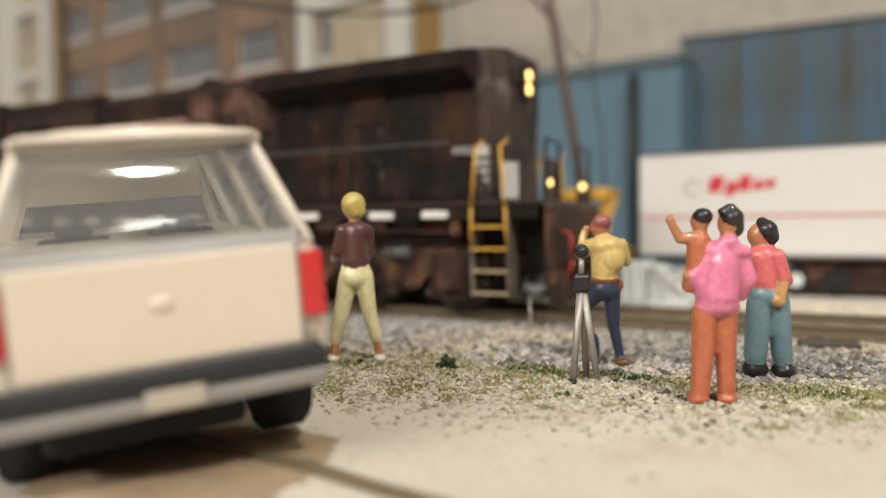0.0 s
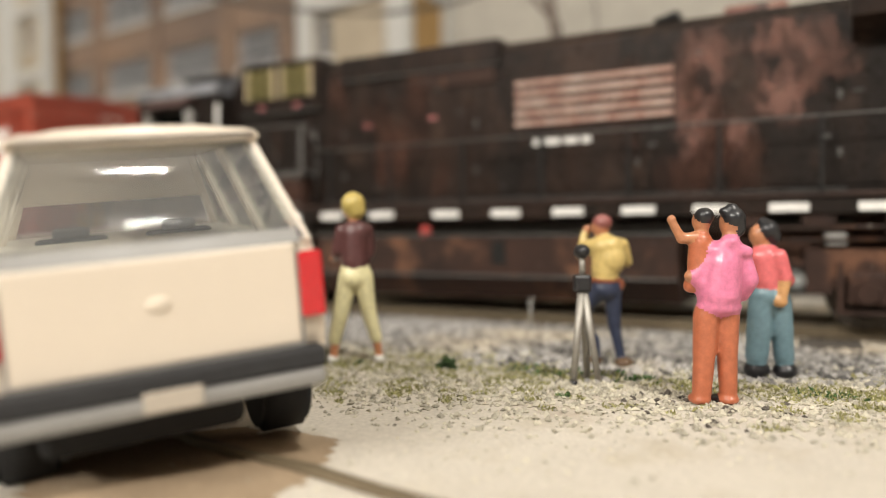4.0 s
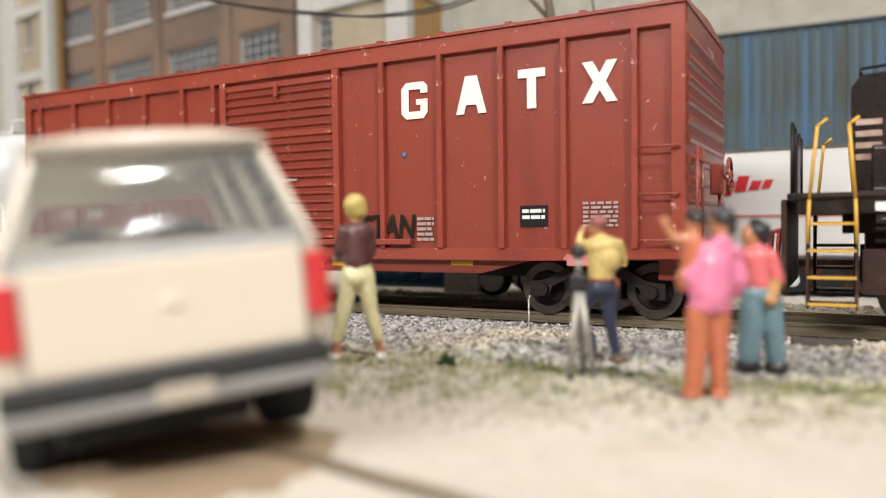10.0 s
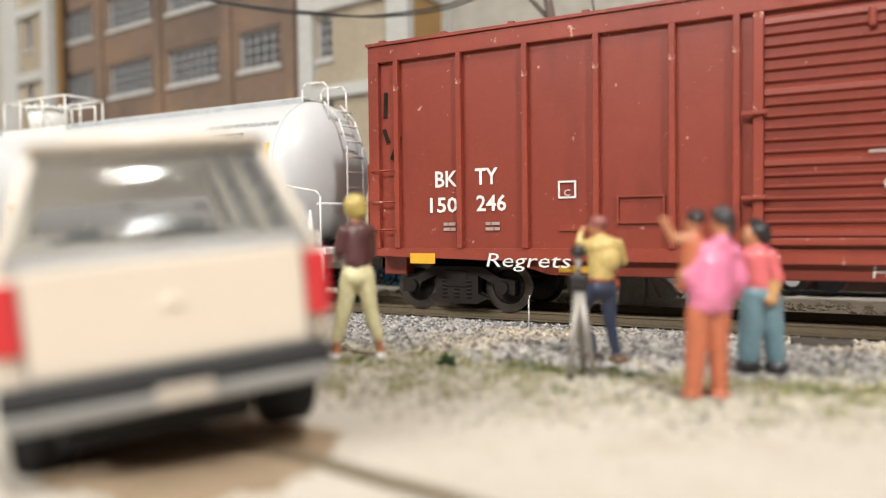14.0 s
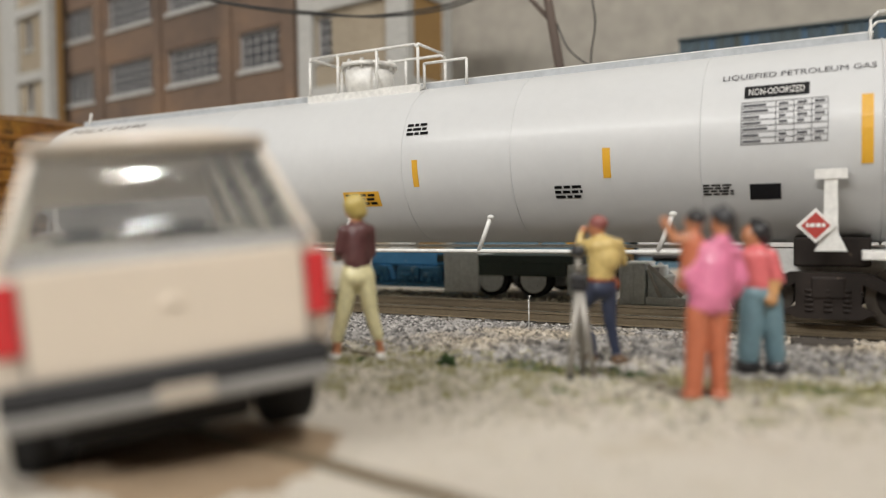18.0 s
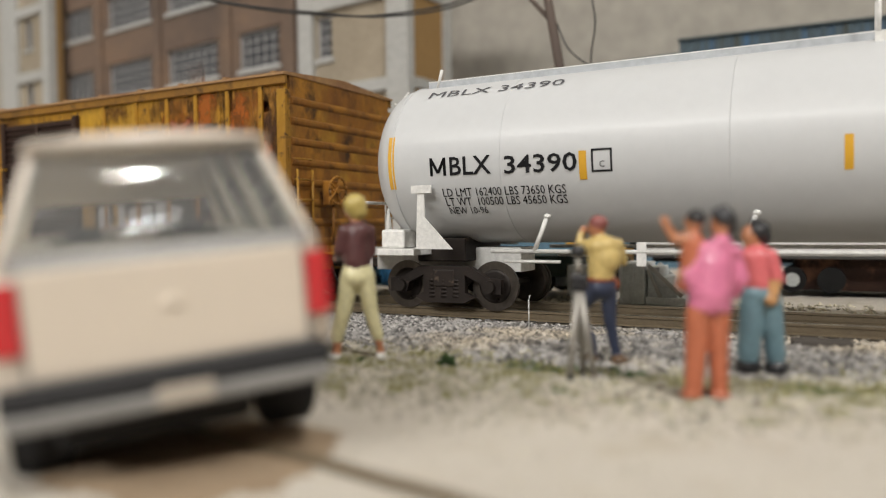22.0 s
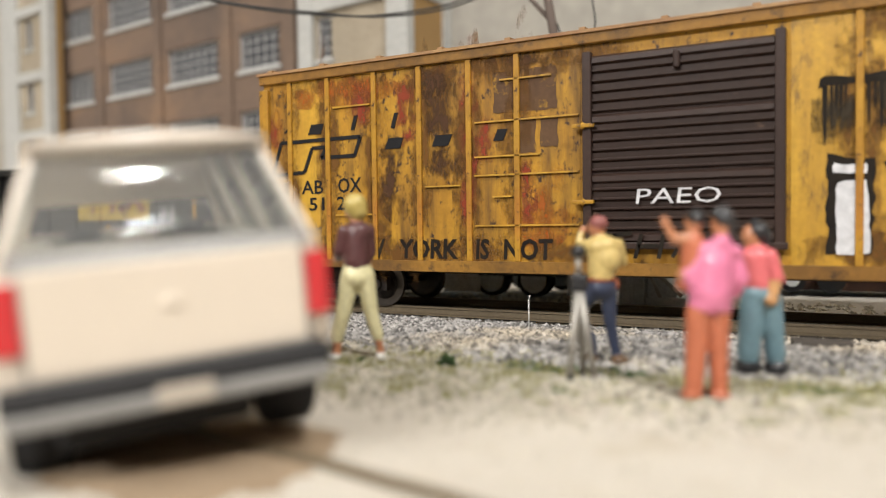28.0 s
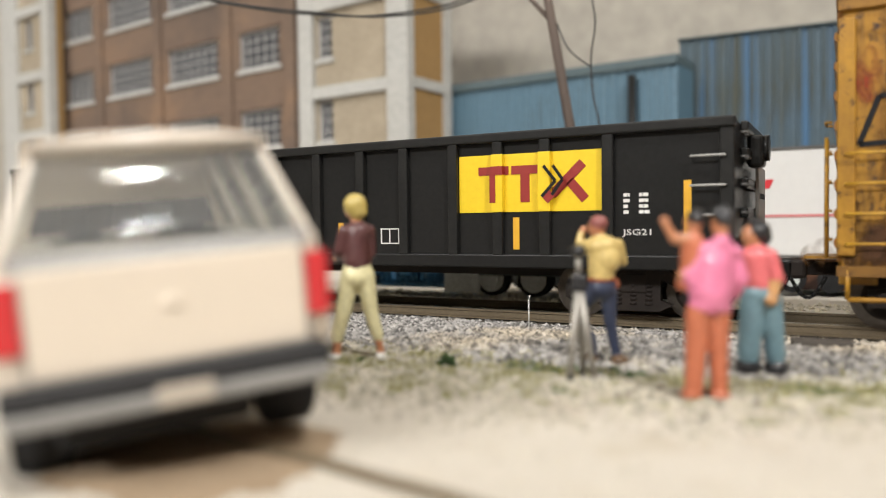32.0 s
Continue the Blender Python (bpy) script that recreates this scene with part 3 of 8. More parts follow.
def tufts(name, spots, mat, label, seed, size=0.06, per=60):
    """Ground foam: heaps of tiny torn crumbs round each spot (x, y, radius, height)."""
    rng = np.random.default_rng(seed)
    V, F = [], []
    for x, y, r, h in spots:
        for _ in range(int(per * (r / 0.3) ** 1.5)):
            a, q = rng.uniform(0, 6.28), r * math.sqrt(rng.uniform())
            px, py = x + q * math.cos(a), y + q * math.sin(a) * 0.8
            pz = ground_z(px, py) + rng.uniform(0, h) * max(0.1, 1 - (q / r) ** 2)
            s = size * rng.uniform(0.4, 1.2)
            d = rng.normal(size=(4, 3)) * s * 0.6
            d[3, 2] += s
            F += [(len(V), len(V) + 1, len(V) + 2), (len(V), len(V) + 2, len(V) + 3), (len(V) + 1, len(V) + 3, len(V) + 2), (len(V), len(V) + 3, len(V) + 1)]
            V += [tuple(((px + e[0]) * U, (py + e[1]) * U, (pz + e[2]) * U)) for e in d]
    me = bpy.data.meshes.new(name)
    me.from_pydata(V, [], F)
    me.materials.append(M[mat])
    return tagged(new(name, me), label, "ground cover", kind="stuff")


def edge_y(x):
    """The line where the dirt road gives way to gravel and weeds."""
    return 6.9 + 0.38 * x + 0.03 * x * x + 0.25 * noise.noise((x * 1.3, 0, 5))


def ground_cover():
    scatter("ballast", 26000, -9, 3, 7.0, 11.9, 0.045, 0.15, "stone", "grey crushed stone ballast beside the track", "ballast", 3,
            keep=lambda x, y, r: y > edge_y(x) + 2.1 + max(0.0, min(1.0, (-2.5 - x) * 0.5)) * 0.9 + r.uniform(-0.9, 0.8))
    scatter("ballast", 6000, -9, 3, 12.3, 13.5, 0.04, 0.10, "stone", "grey ballast between the rails", "ballast", 4, lift=0.1)
    scatter("ballast", 4500, -40, 22, 14.0, 17.0, 0.06, 0.16, "stone_light", "pale gravel behind the track", "ballast", 5)
    scatter("ballast", 5000, -60, 30, 9.5, 12.0, 0.10, 0.2, "stone", "grey ballast along the line", "ballast", 6, keep=lambda x, y, r: not -9 < x < 3)
    scatter("gravel", 34000, -8, 2.5, 4.6, 10.9, 0.02, 0.085, "stone_light", "cream coloured fine gravel with a few larger chips", "gravel", 7,
            keep=lambda x, y, r: abs(y - edge_y(x) - 1.35) < r.uniform(0.2, 2.2))
    scatter("gravel", 700, -6, 2.5, 3.0, 7.5, 0.02, 0.05, "stone_light", "scattered small chips on the dirt road", "gravel", 8)
    rng = random.Random(5)
    spots = []
    for _ in range(330):
        x = rng.uniform(-7.5, 2.2)
        y = edge_y(x) + rng.gauss(1.4, 0.75)
        spots.append((x, y, rng.uniform(0.04, 0.17), rng.uniform(0.01, 0.035)))
    spots += [(-3.3, 7.7, 0.25, 0.1), (-3.0, 7.75, 0.28, 0.11), (-2.75, 7.65, 0.3, 0.1), (-2.35, 7.75, 0.3, 0.1), (-4.9, 7.1, 0.3, 0.08), (-5.2, 7.2, 0.25, 0.08), (-1.6, 7.75, 0.35, 0.07), (-0.75, 7.75, 0.4, 0.08), (-0.2, 7.9, 0.4, 0.09), (0.3, 8.0, 0.4, 0.09), (-1.25, 7.6, 0.3, 0.07)]
    tufts("weeds", spots, "turf", "low patchy olive green weeds along the road edge", 11, size=0.02, per=210)
    tufts("weeds", [(-3.25, 7.75, 0.2, 0.1), (-2.95, 7.7, 0.22, 0.12), (-2.2, 7.8, 0.2, 0.08), (-0.4, 7.9, 0.2, 0.06), (-2.4, 6.75, 0.1, 0.07), (-2.65, 7.75, 0.22, 0.09), (-2.5, 7.85, 0.2, 0.08), (-1.9, 7.8, 0.18, 0.07), (-0.1, 7.85, 0.2, 0.06), (-4.95, 7.15, 0.12, 0.05)], "bush", "darker green weed clumps", 13, size=0.026, per=130)
    tufts("low_bush", [(-4.0, 7.45, 0.10, 0.15), (-3.96, 7.43, 0.08, 0.12)], "bush", "small dark green foam bush", 12, size=0.032, per=900)
    scatter("debris", 60, -1.9, -0.4, 6.3, 7.4, 0.03, 0.09, "tie", "small dark brown chips on the gravel", "debris", 15)
    V, F, idx = [], [], {}
    st = 0.07
    for i in range(-30, 12):
        for j in range(-22, 26):
            x, y = -3.7 + i * st, 3.75 + j * st
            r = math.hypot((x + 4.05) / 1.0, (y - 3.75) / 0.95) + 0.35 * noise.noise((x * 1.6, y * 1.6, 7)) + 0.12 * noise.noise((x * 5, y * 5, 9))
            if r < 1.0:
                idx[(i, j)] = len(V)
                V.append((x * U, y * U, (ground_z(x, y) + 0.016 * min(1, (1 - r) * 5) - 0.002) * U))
    for (i, j), k in idx.items():
        q = [idx.get(c) for c in ((i, j), (i + 1, j), (i + 1, j + 1), (i, j + 1))]
        if None not in q:
            F.append(q)
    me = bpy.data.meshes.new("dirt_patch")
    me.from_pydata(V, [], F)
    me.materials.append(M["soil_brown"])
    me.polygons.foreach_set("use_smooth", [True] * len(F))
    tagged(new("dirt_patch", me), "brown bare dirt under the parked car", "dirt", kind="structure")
    bm = BM()
    pts = [(-4.93, 4.34), (-4.32, 4.17), (-3.83, 4.08), (-3.18, 4.02), (-2.55, 3.91), (-2.06, 3.82), (-1.6, 3.70)]
    for (xa, ya), (xb, yb) in zip(pts, pts[1:]):
        a, c = Vector((xa, ya, ground_z(xa, ya) + 0.01)), Vector((xb, yb, ground_z(xb, yb) + 0.01))
        d = (c - a)
        n = Vector((-d.y, d.x, 0)).normalized() * 0.05
        vs = [bm.verts.new(v) for v in (a - n, c - n, c + n, a + n)] + [bm.verts.new(v + Vector((0, 0, 0.05))) for v in (a - n * 0.7, c - n * 0.7, c + n * 0.7, a + n * 0.7)]
        for q in ((0, 1, 2, 3), (4, 5, 6, 7), (0, 1, 5, 4), (1, 2, 6, 5), (2, 3, 7, 6), (3, 0, 4, 7)):
            bm.faces.new([vs[i] for i in q])
    bmesh.ops.recalc_face_normals(bm, faces=bm.faces)
    tagged(part("sunken_rail", bm, "rail"), "old brown rail half sunk in the dirt", "rail", kind="structure")


# ---- track ----
RAIL_TOP = 0.11


def track():
    t = thing("railway_track", P(0, TRACK_Y, 0), "railway track with rusty rails on dark ties", "track", kind="structure")
    h = RAIL_TOP + 0.06
    prof = [(-0.075, 0), (0.075, 0), (0.075, 0.02), (0.014, 0.04), (0.014, h - 0.05), (0.038, h - 0.04), (0.038, h - 0.006), (0.03, h), (-0.03, h), (-0.038, h - 0.006), (-0.038, h - 0.04), (-0.014, h - 0.05), (-0.014, 0.04), (-0.075, 0.02)]
    for sgn in (-1, 1):
        bm = BM()
        prism(bm, [(sgn * 0.755 + y, -0.06 + z) for y, z in prof], -150, 130)
        for f in bm.faces:
            if f.calc_center_median().z > RAIL_TOP - 0.004:
                f.material_index = 1
        part("rail", bm, ["rail", "railtop"], t, "rusty rail with a polished head")
    bm = BM()
    box(bm, -0.12, 0.12, -1.32, 1.32, -0.17, -0.062, bevel=0.015)
    tie = part("tie", bm, "tie", t, at=P(-22, 0, 0))
    rng = random.Random(2)
    x = -21.4
    while x < 14:
        again(tie, P(x, rng.uniform(-0.05, 0.05), rng.uniform(-0.01, 0.0), 0, 0, rng.uniform(-2, 2)))
        x += 0.58 + rng.uniform(-0.04, 0.04)
    bm = BM()
    for x0, x1 in ((-150, -22.6), (14.5, 130)):
        for x in np.arange(x0, x1, 0.6):
            box(bm, x - 0.12, x + 0.12, -1.32, 1.32, -0.17, -0.062)
    tagged(part("far_ties", bm, "tie", t), kind="stuff")
    bm = BM()
    box(bm, -0.35, 0.35, -0.2, 0.2, -0.05, 0.1, bevel=0.02)
    tagged(part("switch_block", bm, "tie", at=P(-0.3, 10.85, -0.03, 0, 0, 8)), "dark wooden block lying in the ballast", "wood block")
    bm = BM()
    path(bm, [(-4.42, 11.0, -0.05), (-4.42, 11.0, 0.42), (-4.40, 11.0, 0.5)], 0.008)
    tagged(part("thin_wire", bm, "white"), "thin pale wire sticking up beside the rail", "wire")


# ---- background buildings ----
def facade_at(x, y, ux, uy):
    """Pose of a facade: its x along the wall, its -y toward the street."""
    return P(x, y, 0, 0, 0, math.degrees(math.atan2(uy, ux)))


def wall_with_holes(bm, x0, x1, z0, z1, y0, y1, holes):
    """A wall slab in one piece with rectangular openings (xa, xb, za, zb) through it."""
    xs = sorted({x0, x1, *[round(v, 4) for h in holes for v in h[:2]]})
    zs = sorted({z0, z1, *[round(v, 4) for h in holes for v in h[2:]]})
    solid = lambda i, j: 0 <= i < len(xs) - 1 and 0 <= j < len(zs) - 1 and not any(h[0] < (xs[i] + xs[i + 1]) / 2 < h[1] and h[2] < (zs[j] + zs[j + 1]) / 2 < h[3] for h in holes)
    vs = {}

    def v(i, j, y):
        if (i, j, y) not in vs:
            vs[(i, j, y)] = bm.verts.new((xs[i], y, zs[j]))
        return vs[(i, j, y)]
    for i in range(len(xs) - 1):
        for j in range(len(zs) - 1):
            if not solid(i, j):
                continue
            bm.faces.new((v(i, j, y0), v(i + 1, j, y0), v(i + 1, j + 1, y0), v(i, j + 1, y0)))
            bm.faces.new((v(i, j, y1), v(i, j + 1, y1), v(i + 1, j + 1, y1), v(i + 1, j, y1)))
            for di, dj, p, q in ((-1, 0, (i, j), (i, j + 1)), (1, 0, (i + 1, j + 1), (i + 1, j)), (0, -1, (i + 1, j), (i, j)), (0, 1, (i, j + 1), (i + 1, j + 1))):
                if not solid(i + di, j + dj):
                    bm.faces.new((v(*p, y0), v(*q, y0), v(*q, y1), v(*p, y1)))


def window(parent, x0, x1, z0, z1, cols, rows, y=0.0, sill=True, bar=0.05):
    bm = BM()
    wall_with_holes(bm, x0, x1, z0, z1, y + 0.12, y + 0.22, [(x0 + 0.1, x1 - 0.1, z0 + 0.1, z1 - 0.1)])
    w = part("window", bm, "muntin", parent)
    bm = BM()
    cx = [x0 + 0.1] + [x0 + (x1 - x0) * i / cols for i in range(1, cols)] + [x1 - 0.1]
    cz = [z0 + 0.1] + [z0 + (z1 - z0) * i / rows for i in range(1, rows)] + [z1 - 0.1]
    h = bar / 2
    wall_with_holes(bm, x0 + 0.1, x1 - 0.1, z0 + 0.1, z1 - 0.1, y + 0.13, y + 0.18, [(p + h, q - h, r + h, s - h) for p, q in zip(cx, cx[1:]) for r, s in zip(cz, cz[1:])])
    part("window_grid", bm, "muntin", w)
    bm = BM()
    box(bm, x0 + 0.05, x1 - 0.05, y + 0.19, y + 0.21, z0 + 0.05, z1 - 0.05)
    part("pane", bm, "window_dark", w)
    if sill:
        bm = BM()
        box(bm, x0 - 0.12, x1 + 0.12, y - 0.10, y + 0.12, z0 - 0.20, z0, bevel=0.02)
        part("sill", bm, "bld_white", w, "white stone window sill")


def brick_building():
    far = P(0, 0, EYE_Z) @ Matrix.Scale(1.055, 4) @ P(0, 0, -EYE_Z)
    b = thing("brick_building", far @ facade_at(-23.497, 25.952, 0.99129, -0.13166), "brown brick factory building with gridded windows and pale sills", "building")
    cols = ((-16.28, -13.47, 5), (-11.89, -7.93, 7), (-6.54, -2.6, 7), (-1.07, 1.6, 5))
    holes = [(a, c, z, z + 1.72) for a, c, _ in cols for z in (1.65, 5.2, 8.75, 12.3)]
    bm = BM()
    wall_with_holes(bm, -17.9, 2.95, -0.2, 15.6, 0, 0.35, holes)
    part("wall", bm, "brick", b)
    bm = BM()
    box(bm, -17.9, 2.9, 0.36, 4.0, -0.2, 15.5)
    part("rear_block", bm, "brick", b)
    for x0, x1 in ((-17.8, -16.9), (-12.95, -12.35), (-7.5, -6.95), (-2.1, -1.5), (2.0, 2.7)):
        bm = BM()
        box(bm, x0, x1, -0.16, 0.003, -0.3, 15.6, bevel=0.02)
        part("pilaster", bm, "brick", b)
    for a, c, n in cols:
        for z in (1.65, 5.2, 8.75, 12.3):
            window(b, a, c, z, z + 1.72, n, 4)
            bm = BM()
            box(bm, a - 0.1, c + 0.1, -0.03, 0.003, z + 1.72, z + 1.95)
            part("lintel", bm, "brick", b)
    bm = BM()
    box(bm, -18.0, 2.8, -0.25, 6.1, 15.6, 16.0, bevel=0.03)
    part("cornice", bm, "bld_white", b)


def framed_building(name, at, cols, panels, bands, x0, x1, zt, windows, label, depth, side=None):
    b = thing(name, at, label, "building")
    bm = BM()
    holes = [(w[0], w[1], w[2], w[3]) for w in windows]
    wall_with_holes(bm, x0 + 0.05, x1 - 0.05, -0.3, zt, 0.2, 0.5, holes)
    part("wall", bm, "bld_tan", b)
    bm = BM()
    box(bm, x0 + 0.1, x1 - 0.1, 0.51, depth, -0.3, zt)
    part("rear_block", bm, "bld_ochre", b)
    for a, c in cols:
        bm = BM()
        box(bm, a, c, -0.05, 0.45, -0.3, zt, bevel=0.03)
        part("column", bm, "bld_white", b)
    cs = sorted(cols)
    for (za, zb) in bands:
        for (a0, a1), (c0, c1) in zip(cs, cs[1:]):
            bm = BM()
            box(bm, a1, c0, -0.02, 0.4, za, zb, bevel=0.02)
            part("floor_band", bm, "bld_white", b)
    for w in windows:
        window(b, w[0], w[1], w[2], w[3], w[4], w[5], y=0.2)
    if side:
        for a, c in ((depth - 0.5, depth + 0.02),):
            bm = BM()
            box(bm, x1 - 0.15, x1 + 0.03, a, c, -0.3, zt)
            part("column", bm, "bld_white", b)
        for za, zb in bands:
            bm = BM()
            box(bm, x1 - 0.2, x1 + 0.01, 0.46, depth - 0.5, za + 0.05, zb - 0.05)
            part("floor_band", bm, "bld_white", b)
    return b


def warehouse(name, at, x0, x1, zt, pitch, mat, label, trim, depth=6.0):
    b = thing(name, at, label, "warehouse")
    bm = BM()
    box(bm, x0, x1, 0.06, depth, -0.3, zt)
    part("wall", bm, mat, b)
    bm = BM()
    prism(bm, [(-pitch * 0.22, 0.065), (-pitch * 0.13, 0), (pitch * 0.13, 0), (pitch * 0.22, 0.065)], -0.3, zt - 0.01, "z")
    rib = part("siding_rib", bm, mat, b, at=P(x0 + pitch / 2, 0, 0))
    n = int((x1 - x0) / pitch)
    for i in range(1, n):
        again(rib, P(x0 + pitch * (i + 0.5), 0, 0))
    bm = BM()
    box(bm, x0 - 0.08, x1 + 0.02, -0.1, depth + 0.1, zt, zt + trim, bevel=0.02)
    part("eave_trim", bm, "blue_trim", b)
    return b


def buildings():
    brick_building()
    framed_building("white_frame_building", facade_at(-23.50, 25.93, 0.99129, -0.13166), ((-24.1, -22.2), (-19.02, -18.24)), None,
                    ((-0.3, 0.3), (3.5, 4.05), (7.1, 7.7), (10.65, 11.25), (14.65, 15.2)), -24.1, -18.24, 17.5,
                    [(-21.45, -20.55, z, z + 1.75, 2, 4) for z in (1.9, 5.3, 8.85, 12.7)], "white framed building with tan stucco panels and narrow windows", 0.9)
    framed_building("tan_building", facade_at(-19.386, 26.467, 0.99428, -0.10683), ((-2.25, -1.43), (2.76, 3.85)), None,
                    ((-0.3, 0.2), (3.6, 4.1), (7.2, 7.72), (11.0, 11.55)), -2.25, 3.85, 14.5,
                    [(-1.3, -0.42, z, z + 1.85, 2, 4) for z in (1.85, 5.35, 8.95)], "tan stucco building with white concrete columns and bands", 3.06, side=True)
    w = warehouse("warehouse", facade_at(-9.956, 28.718, 0.99330, -0.11558), -6.2, 4.5, 7.37, 0.34, "blue_wall", "weathered blue corrugated metal warehouse", 0.35)
    bm = BM()
    rod(bm, (2.88, -0.25, -0.2), (2.88, -0.25, 7.1), 0.16, seg=12)
    part("vent_pipe", bm, "black_edge", w, "dark vertical vent pipe")
    warehouse("warehouse", facade_at(-1.8475, 30.255, 0.99912, 0.04184), -3.93, 22, 8.62, 0.40, "blue_old", "dark mossy blue corrugated warehouse", 0.05)


def power_pole():
    t = thing("utility_pole", P(-6.05, 18.2, 0), "leaning wooden utility pole with sagging wires", "pole")
    bm = BM()
    rod(bm, (0.62, 0, -0.2), (-1.0, 0, 9.2), 0.145, 0.11, seg=12)
    part("mast", bm, "pole_wood", t)
    bm = BM()
    rod(bm, (-0.46, 0, 6.6), (-1.2, 0, 7.44), 0.07, 0.05, seg=8)
    part("brace", bm, "pole_wood", t)

    def cable(pts, r):
        """A bent wire through points, rounded by a spline."""
        cu = bpy.data.curves.new("wire", "CURVE")
        cu.dimensions, cu.bevel_depth, cu.bevel_resolution, cu.resolution_u = "3D", r * U, 2, 6
        sp = cu.splines.new("BEZIER")
        sp.bezier_points.add(len(pts) - 1)
        for bp, q in zip(sp.bezier_points, pts):
            bp.co = Vector(q) * U
            bp.handle_left_type = bp.handle_right_type = "AUTO"
        tmp = new("wire", cu)
        bpy.context.view_layer.update()
        me = bpy.data.meshes.new_from_object(tmp.evaluated_get(bpy.context.evaluated_depsgraph_get()))
        bpy.data.objects.remove(tmp)
        me.materials.clear()
        me.materials.append(M["wire"])
        ob = new("wire", me)
        ob.parent = t
    def off(x, y, z):
        return (x + 6.05, y - 18.2, z)
    cable([off(-18.5, 12.8, 8.8), off(-14.72, 14.78, 7.62), off(-12.37, 16.05, 7.26), off(-10.67, 16.97, 7.14), off(-8.63, 18.0, 7.56), off(-6.95, 18.2, 8.4)], 0.028)
    cable([off(-18.4, 12.9, 8.6), off(-14.46, 14.92, 7.52), off(-12.3, 16.1, 7.2), off(-10.6, 17.0, 7.2), off(-8.6, 18.0, 7.66), off(-6.9, 18.3, 8.5)], 0.028)
    cable([(0.4, 0, 8.2), (0.48, 0, 7.11), (0.55, 0, 6.55), (0.44, 0, 5.73), (0.49, 0, 4.76), (0.63, 0, 4.1), (0.7, 0, 2.5)], 0.022)
    cable([(-0.42, 0, 6.6), (-0.15, 0, 6.01), (0.15, 0, 5.7), (0.43, 0, 5.49)], 0.02)


def trailer():
    near = P(0, 0, EYE_Z) @ Matrix.Scale(0.80, 4) @ P(0, 0, -EYE_Z)
    t = thing("semi_trailer", near @ facade_at(-2.156, 23.27, 1, 0.00377), "white box trailer with a red slanted logo and a thin stripe", "trailer")
    bm = BM()
    box(bm, -3.57, 10.5, 0, 2.5, 0.62, 3.66, bevel=0.05)
    part("body", bm, "trailer_white", t)
    bm = BM()
    box(bm, -3.6, 10.52, -0.03, 2.53, 0.55, 0.63)
    box(bm, -3.6, 10.52, -0.03, 2.53, 3.62, 3.70)
    part("edge_rail", bm, "rail_grey", t)
    plate("stripe", -3.5, 10.4, 1.72, 1.80, -0.004, "stripe_pink", t, "thin faded red stripe")
    bm = BM()
    x = -1.60
    for w, z0, z1 in ((0.46, 2.47, 2.93), (0.36, 2.36, 2.78), (0.38, 2.47, 2.93), (0.34, 2.50, 2.78), (0.30, 2.54, 2.80)):
        sl = 0.12
        prism(bm, [(x, z0), (x + w - 0.07, z0), (x + w - 0.07 + sl, z1), (x + sl, z1)], -0.016, -0.002, "y")
        x += w
    part("logo", bm, "logo_red", t, "red slanted logo shapes")
    bm = BM()
    for i in range(14):
        a, c = 0.9 + i * 0.3, 0.9 + (i + 1) * 0.3
        rod(bm, (-1.95 + 0.3 * math.cos(a), -0.006, 2.6 + 0.2 * math.sin(a)), (-1.95 + 0.3 * math.cos(c), -0.006, 2.6 + 0.2 * math.sin(c)), 0.02, seg=5)
    part("logo_ring", bm, "rail_grey", t, "grey ring shape")
    bm = BM()
    rod(bm, (0, 0, 0), (0, 0.3, 0), 0.36, seg=20)
    w = part("wheel", bm, "tyre", t, at=P(0.76, 0.1, -0.05))
    bm = BM()
    rod(bm, (0, -0.03, 0), (0, 0.02, 0), 0.2, 0.17, seg=16)
    part("rim", bm, "concrete", w)
    for x, y in ((1.75, 0.1), (0.76, 2.1), (1.75, 2.1)):
        again(w, P(x, y, -0.05))
    # added dark block in place of the deep shade beneath the trailer
    bm = BM()
    box(bm, 0.8, 10.4, 0.35, 2.2, -0.36, 0.56, bevel=0.03)
    part("underbody", bm, "loco_under", t, "dark brown block standing in for the shade under the trailer")
    bm = BM()
    box(bm, -1.1, -0.95, 0.5, 0.62, -0.4, 0.56)
    box(bm, -1.1, -0.95, 1.9, 2.02, -0.4, 0.56)
    box(bm, -3.3, 9.9, 0.8, 1.0, 0.38, 0.56)
    box(bm, -3.3, 9.9, 1.5, 1.7, 0.38, 0.56)
    part("underframe", bm, "black", t)


